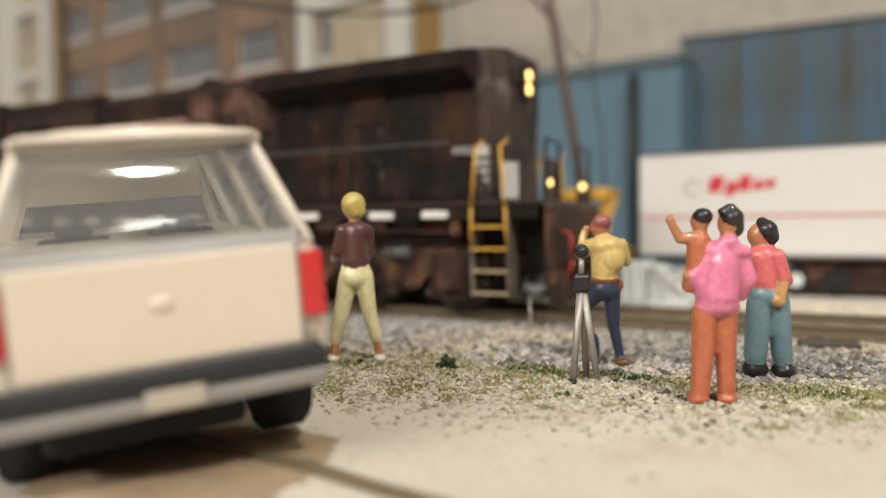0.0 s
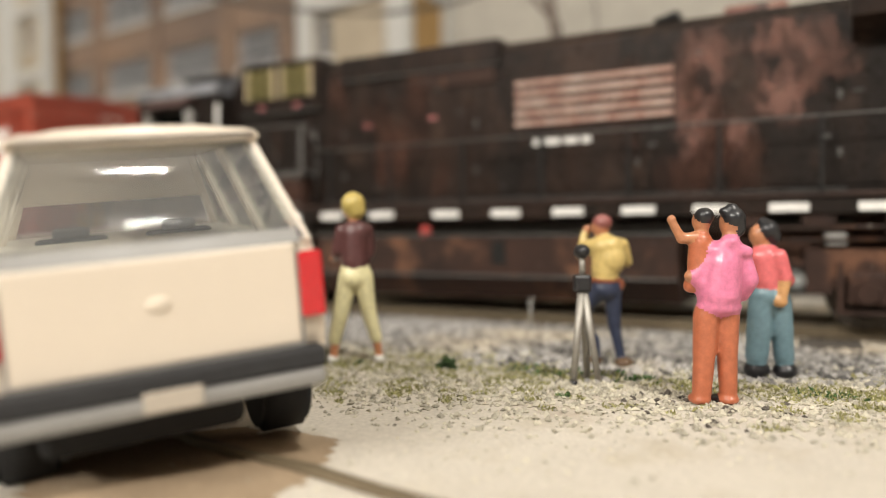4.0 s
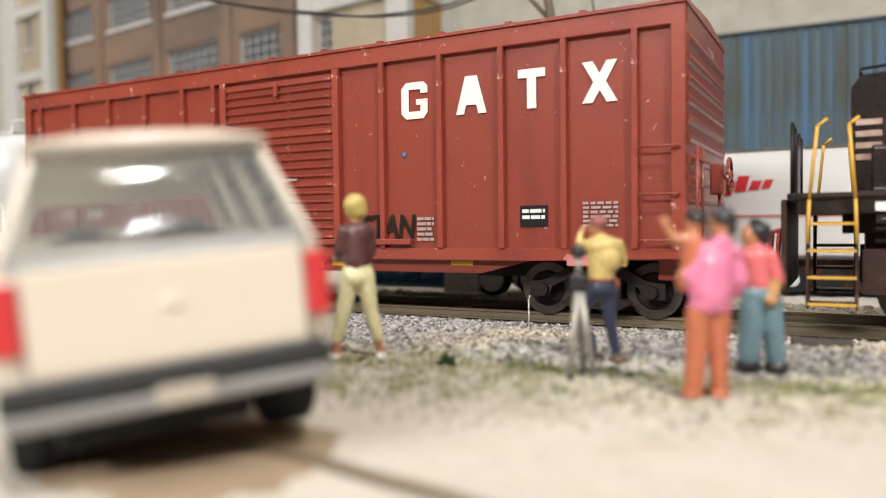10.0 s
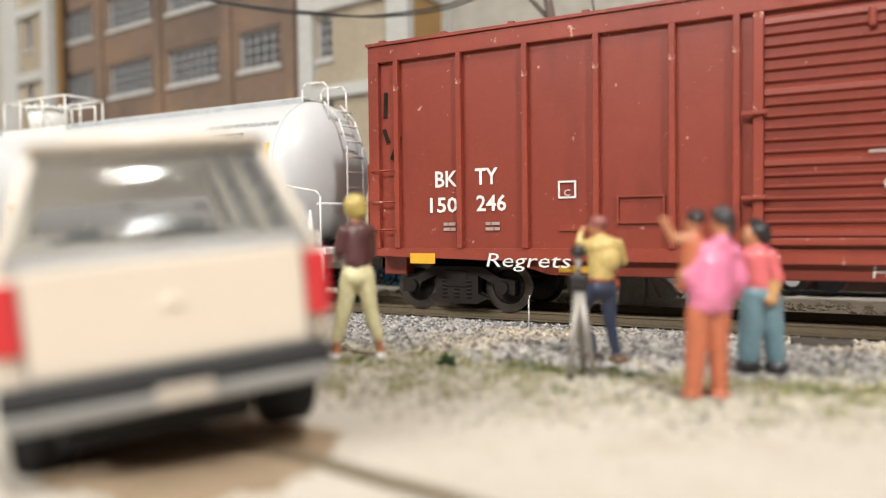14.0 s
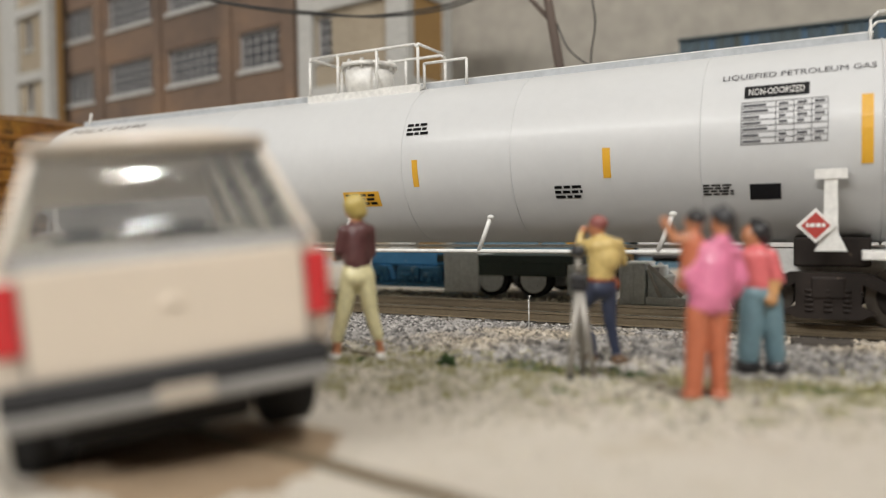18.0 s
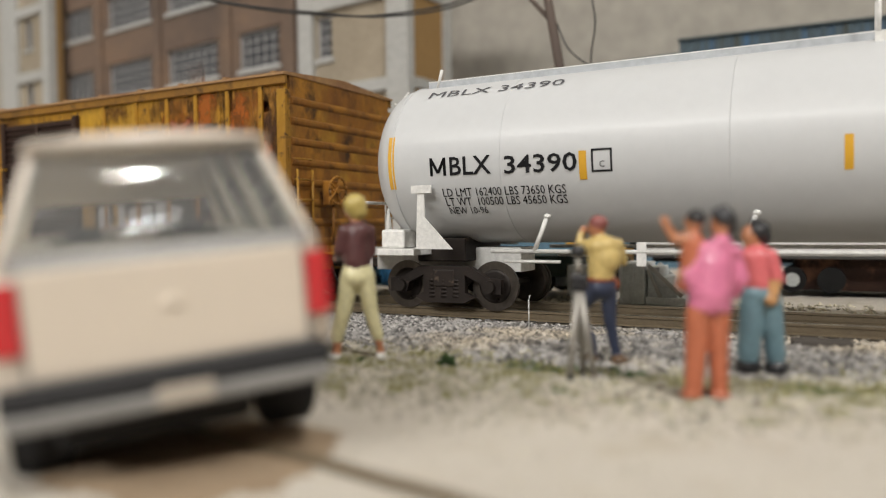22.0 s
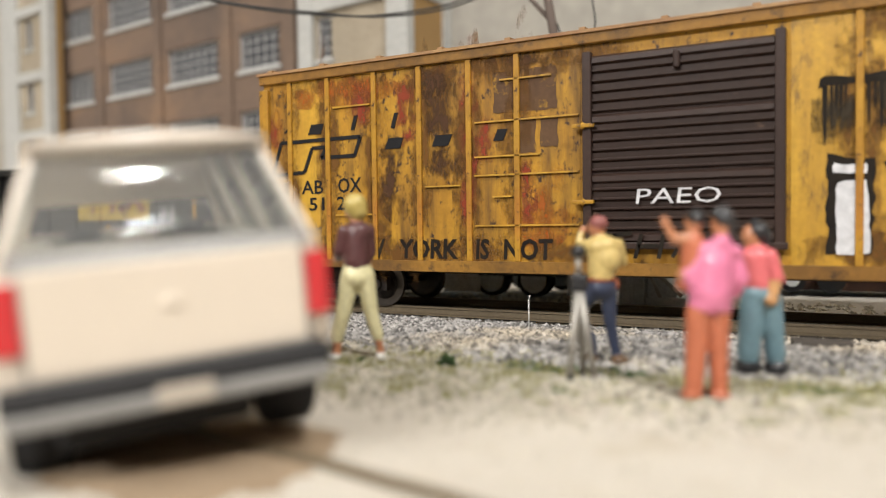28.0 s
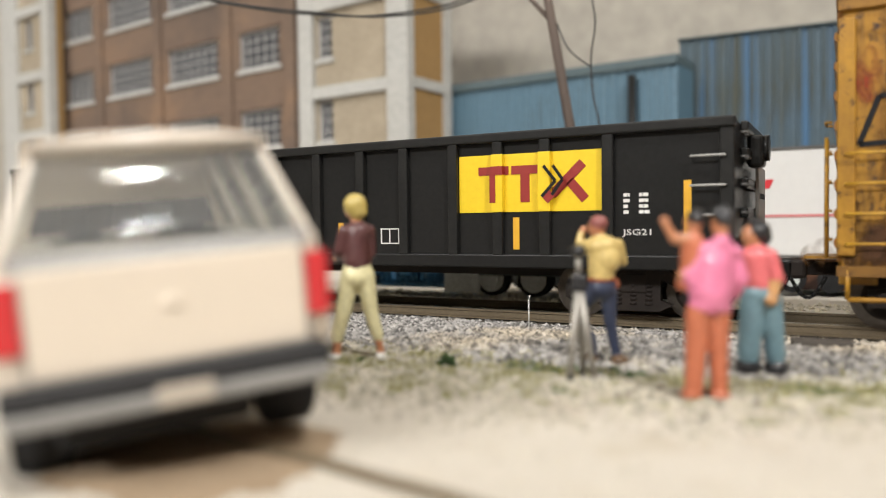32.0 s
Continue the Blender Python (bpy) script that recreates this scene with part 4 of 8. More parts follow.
def yard_things():
    # blue machine on skids
    t = thing("blue_machine", P(-9.35, 15.7, 0), "low blue pump machine with two housings on a skid", "machine")
    bm = BM()
    box(bm, -1.5, 0.9, 0, 1.2, 0.12, 0.22, bevel=0.02)
    part("skid", bm, "machine_blue", t)
    for x in (-1.4, -0.5, 0.15):
        bm = BM()
        box(bm, x, x + 0.62, 0.1, 1.1, 0.22, 0.62, bevel=0.05)
        rod(bm, (x + 0.15, 0.08, 0.42), (x + 0.47, 0.08, 0.42), 0.07, seg=8)
        for k in range(3):
            rod(bm, (x + 0.12 + 0.19 * k, 0.02, 0.22), (x + 0.12 + 0.19 * k, 0.02, 0.36), 0.04, seg=6)
        part("housing", bm, "machine_blue", t)
    bm = BM()
    box(bm, -1.4, 0.8, 0.3, 1.1, 0.62, 1.0, bevel=0.05)
    part("hood", bm, "machine_blue", t)
    # flat trailer with two axles
    t = thing("flatbed_trailer", P(-6.6, 15.6, 0), "dark green flatbed trailer with two grey wheels", "trailer")
    bm = BM()
    box(bm, -2.0, 1.6, 0, 2.4, 0.75, 0.92, bevel=0.02)
    part("deck", bm, "truck_green", t)
    bm = BM()
    box(bm, -1.25, 1.2, 0.02, 0.08, 0.45, 0.76)
    part("fender", bm, "truck_green", t)
    for x, w, z, lab in ((-1.78, 0.88, 0.98, "tall grey tool box"), (1.25, 0.55, 0.72, "grey tool box")):
        bm = BM()
        box(bm, x, x + w, -0.06, 0.9, 0.06, z, bevel=0.03)
        for k in range(3):
            box(bm, x + w * (0.2 + 0.3 * k), x + w * (0.2 + 0.3 * k) + 0.03, -0.075, -0.05, 0.1, z - 0.05)
        part("tool_box", bm, "concrete", t, lab)
    bm = BM()
    rod(bm, (0, 0.0, 0), (0, 0.3, 0), 0.4, seg=24)
    w = part("wheel", bm, "tyre", t, at=P(-0.62, 0.1, 0.38))
    bm = BM()
    rod(bm, (0, -0.03, 0), (0, 0.02, 0), 0.31, 0.29, seg=20)
    for k in range(6):
        rod(bm, (0.17 * math.cos(k * 1.047), -0.06, 0.17 * math.sin(k * 1.047)), (0.17 * math.cos(k * 1.047), -0.02, 0.17 * math.sin(k * 1.047)), 0.03, seg=5)
    rim = part("rim", bm, "concrete", w, "dusty grey rim")
    for x, y in ((0.42, 0.1), (-0.62, 2.0), (0.42, 2.0)):
        w2 = again(w, P(x, y, 0.38))
        again(rim, P(0, 0, 0), w2)
    # concrete steps
    t = thing("concrete_steps", P(-3.35, 15.2, 0), "weathered grey concrete block with railed steps", "steps")
    bm = BM()
    box(bm, -0.80, -0.26, 0.05, 1.0, -0.05, 0.80, bevel=0.02)
    part("block", bm, "concrete", t, "grey concrete block")
    for x in (-0.78, -0.55, -0.33):
        bm = BM()
        box(bm, x, x + 0.06, 0.0, 0.06, 0.0, 0.78)
        part("block_rib", bm, "concrete", t)
    bm = BM()
    box(bm, -0.24, 0.55, 0.0, 1.0, -0.05, 0.12, bevel=0.02)
    part("base", bm, "concrete", t)
    for i in range(3):
        bm = BM()
        box(bm, -0.22, 0.36 - 0.17 * i, 0.1, 0.95, 0.12 + 0.2 * i, 0.32 + 0.2 * i, bevel=0.015)
        part("step", bm, "concrete", t)
    for y in (0.02, 0.96):
        bm = BM()
        prism(bm, [(-0.22, 0.74), (-0.16, 0.78), (0.50, 0.18), (0.44, 0.12)], y, y + 0.05, "y")
        part("stringer", bm, "bld_white", t, "pale sloping rail")
    bm = BM()
    prism(bm, [(-0.22, 0.70), (-0.16, 0.66), (0.10, 0.12), (0.02, 0.12)], -0.04, 0.0, "y")
    part("brace", bm, "bld_white", t)
    # yellow lift
    t = thing("yellow_lift", P(-5.0, 18.6, 0), "yellow wheeled lift with a railed platform", "lift")
    bm = BM()
    box(bm, -1.0, 0.0, 0, 1.3, 0.35, 1.0, bevel=0.06)
    part("chassis", bm, "grab_yellow", t)
    bm = BM()
    box(bm, -1.75, -0.4, 0.0, 1.2, 2.2, 2.5, bevel=0.04)
    part("boom", bm, "grab_yellow", t)
    bm = BM()
    for x in (-1.5, -0.65):
        box(bm, x, x + 0.2, 0.2, 0.5, 1.0, 2.22, bevel=0.02)
        rod(bm, (x, 0.3, 1.1), (x + 0.4, 0.3, 2.2), 0.06)
    part("frame", bm, "grab_yellow", t)
    bm = BM()
    rod(bm, (0, 0, 0), (0, 0.3, 0), 0.42, seg=18)
    w = part("wheel", bm, "tyre", t, at=P(-0.8, -0.1, 0.42))
    again(w, P(-0.1, -0.1, 0.42))


# ---- rolling stock: x along the track from each car's middle, near side at y = -1.5, z over the ground ----
WHEELS = []             # (wheelset, x, radius) to be rolled in motions()
CARS = []               # (car, middle)


def wheelset(parent, x, r=0.415, thick=True):
    bm = BM()
    for s in (-1, 1):
        y = s * 0.755
        for a, b, r1, r2, mi in ((-0.065, 0.045, r, r, 1), (0.045, 0.075, r + 0.03, r + 0.03, 1), (-0.085, -0.065, r * 0.86, r, 1)):
            rod(bm, (0, y + a * -s * -1, 0), (0, y + b * -s * -1, 0), r1 if s > 0 else r1, r2, seg=28, mi=mi)
        rod(bm, (0, y + s * 0.07, 0), (0, y + s * 0.082, 0), r * 0.84, r * 0.6, seg=24, mi=0)
        rod(bm, (0, y + s * 0.07, 0), (0, y + s * 0.14, 0), 0.13, 0.1, seg=12, mi=0)
        for k in range(3):
            a = k * 2.094
            blob(bm, (0.25 * r / 0.415 * math.cos(a), y + s * 0.08, 0.25 * r / 0.415 * math.sin(a)), 0.03, 0.02, 0.03, sub=1)
    rod(bm, (0, -0.95, 0), (0, 0.95, 0), 0.07, seg=10)
    w = part("wheelset", bm, ["wheel", "steel"], parent, "steel wheelset with a worn bright tread", at=P(x, 0, RAIL_TOP + r))
    WHEELS.append((w, x, r))
    return w


def freight_truck(parent, x, mat="truck"):
    z = RAIL_TOP + 0.415
    for s in (-1, 1):
        y0, y1 = sorted((s * 0.93, s * 1.08))
        bm = BM()
        prism(bm, [(-1.12, z - 0.12), (-1.12, z + 0.13), (-0.85, z + 0.16), (-0.5, z + 0.36), (0.5, z + 0.36), (0.85, z + 0.16), (1.12, z + 0.13), (1.12, z - 0.12), (0.78, z - 0.12),
                   (0.72, z + 0.06), (0.42, z + 0.2), (0.42, z - 0.12), (0.6, z - 0.2), (0.4, z - 0.3), (-0.4, z - 0.3), (-0.6, z - 0.2), (-0.42, z - 0.12), (-0.42, z + 0.2), (-0.72, z + 0.06), (-0.78, z - 0.12)], y0, y1, "y")
        t = part("side_frame", bm, mat, parent, "cast truck side frame", at=P(x, 0, 0))
        for i in range(3):
            bm = BM()
            for k in range(5):
                rod(bm, (-0.24 + 0.24 * i, s * 1.02, z - 0.2 + k * 0.07), (-0.24 + 0.24 * i, s * 1.02, z - 0.16 + k * 0.07), 0.085, seg=10)
            part("spring", bm, mat, t)
        for q in (-0.9, 0.9):
            bm = BM()
            rod(bm, (q, s * 1.0, z), (q, s * 1.16, z), 0.13, 0.11, seg=14)
            part("bearing_cap", bm, "wheel", t)
    bm = BM()
    box(bm, x - 0.22, x + 0.22, -1.1, 1.1, z - 0.02, z + 0.3, bevel=0.03)
    part("bolster", bm, mat, parent)
    for q in (-0.9, 0.9):
        wheelset(parent, x + q)


def coupler(parent, x, s, mat="truck"):
    bm = BM()
    box(bm, min(x, x + s * 0.45), max(x, x + s * 0.45), -0.1, 0.1, 0.78, 0.98, bevel=0.02)
    box(bm, min(x + s * 0.42, x + s * 0.72), max(x + s * 0.42, x + s * 0.72), -0.2, 0.2, 0.72, 1.04, bevel=0.06)
    part("coupler", bm, mat, parent, "dark knuckle coupler")
    bm = BM()
    pts = [(x + s * (0.15 + 0.5 * i / 8), -0.35, 0.78 - 0.33 * math.sin(math.pi * i / 8)) for i in range(9)]
    path(bm, pts, 0.028)
    part("air_hose", bm, "black", parent)


def ladder_rungs(parent, x0, x1, y, zs, mat, face="side"):
    for z in zs:
        bm = BM()
        if face == "side":
            path(bm, [(x0, y + 0.09, z), (x0, y, z), (x1, y, z), (x1, y + 0.09, z)], 0.018)
        else:
            path(bm, [(y - 0.08 * face, x0, z), (y, x0, z), (y, x1, z), (y - 0.08 * face, x1, z)], 0.018)
        part("ladder_rung", bm, mat, parent)


def brake_wheel(parent, x, y, z, s, mat):
    bm = BM()
    n = 16
    for i in range(n):
        a, b = 2 * math.pi * i / n, 2 * math.pi * (i + 1) / n
        rod(bm, (x, y + 0.28 * math.cos(a), z + 0.28 * math.sin(a)), (x, y + 0.28 * math.cos(b), z + 0.28 * math.sin(b)), 0.025, seg=6)
    for i in range(5):
        a = 2 * math.pi * i / 5
        rod(bm, (x - s * 0.04, y, z), (x, y + 0.28 * math.cos(a), z + 0.28 * math.sin(a)), 0.018, seg=6)
    rod(bm, (x - s * 0.25, y, z), (x + s * 0.02, y, z), 0.06, seg=8)
    part("brake_wheel", bm, mat, parent)
    bm = BM()
    box(bm, min(x - s * 0.28, x - s * 0.08), max(x - s * 0.28, x - s * 0.08), y - 0.16, y + 0.16, z - 0.3, z + 0.2, bevel=0.03)
    rod(bm, (x - s * 0.16, y + 0.05, z - 0.3), (x - s * 0.16, y + 0.05, z - 1.1), 0.03, seg=6)
    part("brake_housing", bm, mat, parent)


def posted_boxcar(c, x0, x1, zs0, zt, posts, door, paint, rib, roof, door_mat, label, end_ribs, sheet=-1.46, right_end=True):
    """A box car with outside posts. posts, door: train positions; all other sizes local."""
    t = thing("boxcar", P(c, TRACK_Y, 0), label, "boxcar", "freight cars")
    CARS.append((t, c))
    a, b = x0 - c, x1 - c
    pd = 1.515 if paint == "rusty_yellow" else 1.565
    st = zs0 + (0.14 if paint == "rusty_yellow" else 0.30)
    bm = BM()
    box(bm, a + 0.06, b - 0.06, sheet, -sheet, zs0 + 0.12, zt - 0.05)
    part("body", bm, paint, t)
    da, db = door[0] - c, door[1] - c
    for s in (-1, 1):
        y0, y1 = sorted((s * (-sheet - 0.002), s * 1.545))
        bm = BM()
        box(bm, a, b, y0, sorted((s * (-sheet - 0.002), s * 1.56))[1] if s > 0 else y1, zt - (0.2 if paint == "rusty_yellow" else 0.33), zt - 0.02, bevel=0.02)
        part("top_chord", bm, "sill_rust" if paint == "rusty_yellow" else rib, t)
        bm = BM()
        yy = sorted((s * 1.40, s * 1.53))
        prism(bm, [(a, st), (a, st - 0.14), (a + 2.6, st - 0.14), (a + 2.7, st - 0.19), (b - 2.7, st - 0.19), (b - 2.6, st - 0.14), (b, st - 0.14), (b, st)], yy[0], yy[1], "y")
        if paint == "red":
            bm.free()
            bm = BM()
            prism(bm, [(a, st), (a, st - 0.14), (a + 2.4, st - 0.20), (b - 2.4, st - 0.20), (b, st - 0.14), (b, st)], yy[0], yy[1], "y")
            low = BM()
            iy = sorted((s * 1.25, s * 1.38))
            prism(low, [(a + 2.2, st - 0.12), (a + 3.4, zs0 - 0.13), (b - 3.4, zs0 - 0.13), (b - 2.2, st - 0.12)], iy[0], iy[1], "y")
            part("fishbelly_sill", low, paint, t)
        part("side_sill", bm, ("sill_rust" if paint == "rusty_yellow" else rib), t)
        bm = BM()
        box(bm, -0.05, 0.05, min(s * 1.45, s * pd), max(s * 1.45, s * pd), st, zt - (0.2 if paint == "rusty_yellow" else 0.32), bevel=0.012)
        post = None
        for x in posts:
            if post is None:
                post = part("side_post", bm, rib, t, at=P(x - c, 0, 0))
            else:
                again(post, P(x - c, 0, 0))
        for x in (a + 0.11, b - 0.11):
            bm = BM()
            box(bm, x - 0.11, x + 0.11, min(s * 1.38, s * 1.55), max(s * 1.38, s * 1.55), zs0 + 0.28, zt - 0.3, bevel=0.02)
            part("corner_post", bm, rib, t)
        # door with horizontal corrugations
        y = s * 1.50
        bm = BM()
        box(bm, da + 0.03, db - 0.03, min(s * 1.44, y), max(s * 1.44, y), zs0 + 0.52, zt - 0.42)
        d = part("door", bm, door_mat, t)
        w = (db - da) / 2 - 0.08
        ledge, bar = BM(), BM()
        prism(ledge, [(-s * 0.045, 0.012), (s * 0.016, 0.004), (s * 0.016, -0.018), (-s * 0.045, -0.05)], -w, w, "x")
        prism(bar, [(-s * 0.045, 0.075), (s * 0.004, 0.04), (s * 0.008, -0.04), (-s * 0.045, -0.075)], -w, w, "x")
        z_low, step = zs0 + 0.53, (zt - zs0 - 1.0) / 18
        thin = thick = None
        for k in range(19):
            at = P((da + db) / 2, y + s * 0.045, z_low + k * step)
            if k % 6 == 0:
                thick = part("door_bar", bar, door_mat, d, at=at) if thick is None else (again(thick, at), thick)[1]
            else:
                thin = part("door_ledge", ledge, door_mat, d, at=at) if thin is None else (again(thin, at), thin)[1]
        for x in (da, db):
            bm = BM()
            box(bm, x - 0.07, x + 0.07, min(s * 1.45, s * 1.58), max(s * 1.45, s * 1.58), zs0 + 0.4, zt - 0.33, bevel=0.015)
            part("door_post", bm, door_mat if door_mat != paint else rib, t)
        bm = BM()
        box(bm, da - 0.1, db + (0.1 if paint == "rusty_yellow" else 1.6), min(s * 1.5, s * 1.6), max(s * 1.5, s * 1.6), zs0 + 0.36, zs0 + 0.46, bevel=0.012)
        part("door_track", bm, door_mat if paint == "rusty_yellow" else rib, t)
        bm = BM()
        box(bm, (da + db) / 2 - 0.07, (da + db) / 2 + 0.03, min(s * 1.5, s * 1.60), max(s * 1.5, s * 1.60), zt - 0.72, zt - 0.45, bevel=0.03)
        part("door_hanger", bm, door_mat, d)
        for z in (1.95, 3.13):
            bm = BM()
            box(bm, da - 0.22, da + 0.12, min(s * 1.56, s * 1.64), max(s * 1.56, s * 1.64), z - 0.03, z + 0.03, bevel=0.01)
            blob(bm, (da - 0.05, s * 1.62, z), 0.06, 0.03, 0.06, sub=1)
            part("latch", bm, rib, d)
    # roof
    bm = BM()
    prism(bm, [(-1.58, zt - 0.03), (-1.58, zt + 0.02), (0, zt + 0.14), (1.58, zt + 0.02), (1.58, zt - 0.03)], a - 0.02, b + 0.02, "x")
    part("roof", bm, roof, t)
    bm = BM()
    prism(bm, [(-1.56, 0.022), (-1.56, 0.06), (0, 0.18), (1.56, 0.06), (1.56, 0.022), (0, 0.14)], -0.05, 0.05, "x")
    n = 13
    seam = part("roof_seam", bm, roof, t, at=P(a + 0.3, 0, zt))
    for i in range(1, n):
        again(seam, P(a + 0.3 + (b - a - 0.6) * i / (n - 1), 0, zt))
    # ends
    for s, xe in ((1, b), (-1, a)):
        bm = BM()
        box(bm, min(xe - s * 0.07, xe), max(xe - s * 0.07, xe), -1.4, 1.4, zs0 + 0.2, zt - 0.02)
        part("end_sheet", bm, "rust_end" if paint == "rusty_yellow" else paint, t)
        bm = BM()
        prism(bm, [(-0.03, -0.12), (0.03, -0.05), (0.042, 0.0), (0.03, 0.05), (-0.03, 0.10)], -1.38, 1.38, "y")
        rr = None
        for i in range(end_ribs):
            z = zs0 + 0.45 + (zt - zs0 - 0.95) * i / (end_ribs - 1)
            at = P(xe, 0, z) if s > 0 else P(xe, 0, z, 0, 0, 180)
            if rr is None:
                rr = part("end_rib", bm, "rust_end" if paint == "rusty_yellow" else rib, t, at=at)
            else:
                again(rr, at)
        bm = BM()
        box(bm, min(xe, xe + s * 0.45), max(xe, xe + s * 0.45), -0.5, 0.5, 1.05, 1.09)
        part("end_platform", bm, rib, t)
        coupler(t, xe, s)
        ladder_rungs(t, -1.36, -0.9, xe + s * 0.14, [1.35 + 0.4 * i for i in range(4 if zt > 4.7 else 5)], rib, s)
        bm = BM()
        for y in (-1.36, -0.9):
            rod(bm, (xe + s * 0.13, y, 1.1), (xe + s * 0.13, y, 2.75), 0.025)
        part("ladder_stile", bm, rib, t)
        bm = BM()
        box(bm, min(xe - s * 0.5, xe - s * 0.02), max(xe - s * 0.5, xe - s * 0.02), -1.1, 1.1, 0.72, 1.1, bevel=0.02)
        part("end_sill", bm, rib, t)
    brake_wheel(t, b + 0.42, -0.15 if zt > 4.7 else -0.45, 2.35, 1, "rust_end" if rib == "yellow_rib" else rib)
    # the body is wider than the running gear on the far side
    wide, done = 0.75 * U, set()
    bpy.context.view_layer.update()
    for ob in t.children_recursive:
        if ob.type != "MESH" or ob.data.name in done:
            continue
        done.add(ob.data.name)
        m = ob.matrix_basis
        turn = m.to_3x3().inverted()
        for v in ob.data.vertices:
            y = (m @ v.co).y
            if y > 0.9 * U:
                v.co += turn @ Vector((0, wide, 0))
            elif ob.name.startswith("roof") and abs(y) < 0.02 * U:
                v.co += turn @ Vector((0, wide / 2, 0))
    bm = BM()
    box(bm, a + 0.5, b - 0.5, -0.3, 0.3, 0.7, zs0 + 0.12)
    part("centre_sill", bm, "truck", t)
    for x in (x0 + (1.52 if zt > 4.7 else 1.5), x1 - (1.52 if zt > 4.7 else 1.5)):
        freight_truck(t, x - c)
    return t


def red_boxcar():
    c, S = 10.57, -1.475
    posts = (3.35, 4.59, 5.79, 6.97, 8.12, 9.01, 13.1, 14.28, 15.43, 16.51, 17.63)
    t = posted_boxcar(c, 2.76, 18.38, 0.92, 4.86, posts, (9.3, 12.1), "red", "red_rib", "red_rib", "red", "oxide red boxcar with outside posts and white lettering", 11)
    X = lambda x: x - c
    # large white block shapes of the owner's mark
    for (xa, xb), kind in (((13.49, 14.02), "ring"), ((14.58, 15.15), "wedge"), ((15.72, 16.19), "post"), ((16.8, 17.36), "cross")):
        bm = BM()
        xa, xb, za, zb, y0, y1 = X(xa), X(xb), 3.49, 4.13, S - 0.012, S
        w = 0.15
        if kind == "ring":
            prism(bm, [(xa + 0.1, za), (xb - 0.08, za), (xb, za + 0.1), (xb, za + 0.34), (xa + 0.3, za + 0.34), (xa + 0.3, za + 0.24), (xb - 0.14, za + 0.24), (xb - 0.14, za + 0.13), (xa + w, za + 0.13), (xa + w, zb - 0.13), (xb - 0.14, zb - 0.13), (xb - 0.14, zb - 0.2), (xb, zb - 0.2), (xb, zb - 0.08), (xb - 0.08, zb), (xa + 0.1, zb), (xa, zb - 0.1), (xa, za + 0.1)], y0, y1, "y")
        elif kind == "wedge":
            m = (xa + xb) / 2
            prism(bm, [(xa, za), (xa + 0.15, za), (xa + 0.19, za + 0.15), (xb - 0.19, za + 0.15), (xb - 0.15, za), (xb, za), (m + 0.11, zb), (m - 0.11, zb)], y0, y1, "y")
        elif kind == "post":
            m = (xa + xb) / 2
            prism(bm, [(m - 0.08, za), (m + 0.08, za), (m + 0.08, zb - 0.14), (xb, zb - 0.14), (xb, zb), (xa, zb), (xa, zb - 0.14), (m - 0.08, zb - 0.14)], y0, y1, "y")
        else:
            m, z = (xa + xb) / 2, (za + zb) / 2
            prism(bm, [(xa, za), (xa + 0.17, za), (m, z - 0.13), (xb - 0.17, za), (xb, za), (m + 0.1, z), (xb, zb), (xb - 0.17, zb), (m, z + 0.13), (xa + 0.17, zb), (xa, zb), (m - 0.1, z)], y0, y1, "y")
        part("owner_mark", bm, "letter_white", t, "large white painted block shape")
    y = S - 0.006
    lettering("lettering", "BK", X(4.09), X(4.53), 2.27, 2.55, y, "letter_white", t, bold=0.02)
    lettering("lettering", "TY", X(4.86), X(5.28), 2.29, 2.57, y, "letter_white", t, bold=0.02)
    lettering("lettering", "150", X(3.98), X(4.52), 1.83, 2.1, y, "letter_white", t, bold=0.02)
    lettering("lettering", "246", X(4.88), X(5.43), 1.84, 2.12, y, "letter_white", t, bold=0.02)
    bars("small_print", X(4.25), X(4.52), 1.5, 1.68, y, 2, "letter_grey", t, gaps=2)
    bars("small_print", X(5.05), X(5.35), 1.5, 1.68, y, 2, "letter_grey", t, gaps=2)
    bm = BM()
    for q in ((6.33, 6.36, 2.02, 2.3), (6.6, 6.63, 2.02, 2.3), (6.36, 6.6, 2.02, 2.05), (6.36, 6.6, 2.27, 2.3)):
        box(bm, X(q[0]), X(q[1]), S - 0.01, S, q[2], q[3])
    part("clearance_mark", bm, "letter_white", t, "small white outlined square")
    lettering("lettering", "C", X(6.43), X(6.53), 2.06, 2.16, y, "letter_white", t)
    plate("data_panel", X(15.74), X(16.21), 1.58, 1.92, S, "letter_black", t, "black stencil panel with white edge")
    bars("data_print", X(15.78), X(16.17), 1.68, 1.88, S - 0.014, 2, "letter_white", t, gaps=2)
    bars("small_print", X(16.8), X(17.36), 1.55, 1.97, y, 6, "letter_grey", t, gaps=4, seed=4)
    plate("yellow_strip", X(17.06), X(17.5), 0.95, 1.13, -1.532, "decal_yellow", t, "yellow reflective strip")
    plate("yellow_strip", X(3.6), X(4.1), 0.95, 1.13, -1.532, "decal_yellow", t, "yellow reflective strip")
    plate("yellow_strip", X(6.3), X(6.9), 0.83, 0.95, -1.385, "decal_yellow", t, "dirty yellow reflective strip")
    plate("yellow_strip", X(11.85), X(12.35), 0.88, 0.97, -1.385, "decal_yellow", t, "dirty yellow reflective strip")
    plate("yellow_strip", X(14.4), X(14.82), 0.92, 1.0, -1.385, "decal_yellow", t, "dirty yellow reflective strip")
    plate("pink_strip", X(16.55), X(16.98), 0.95, 1.13, -1.532, "stripe_pink", t, "faded pink strip")
    bm = BM()
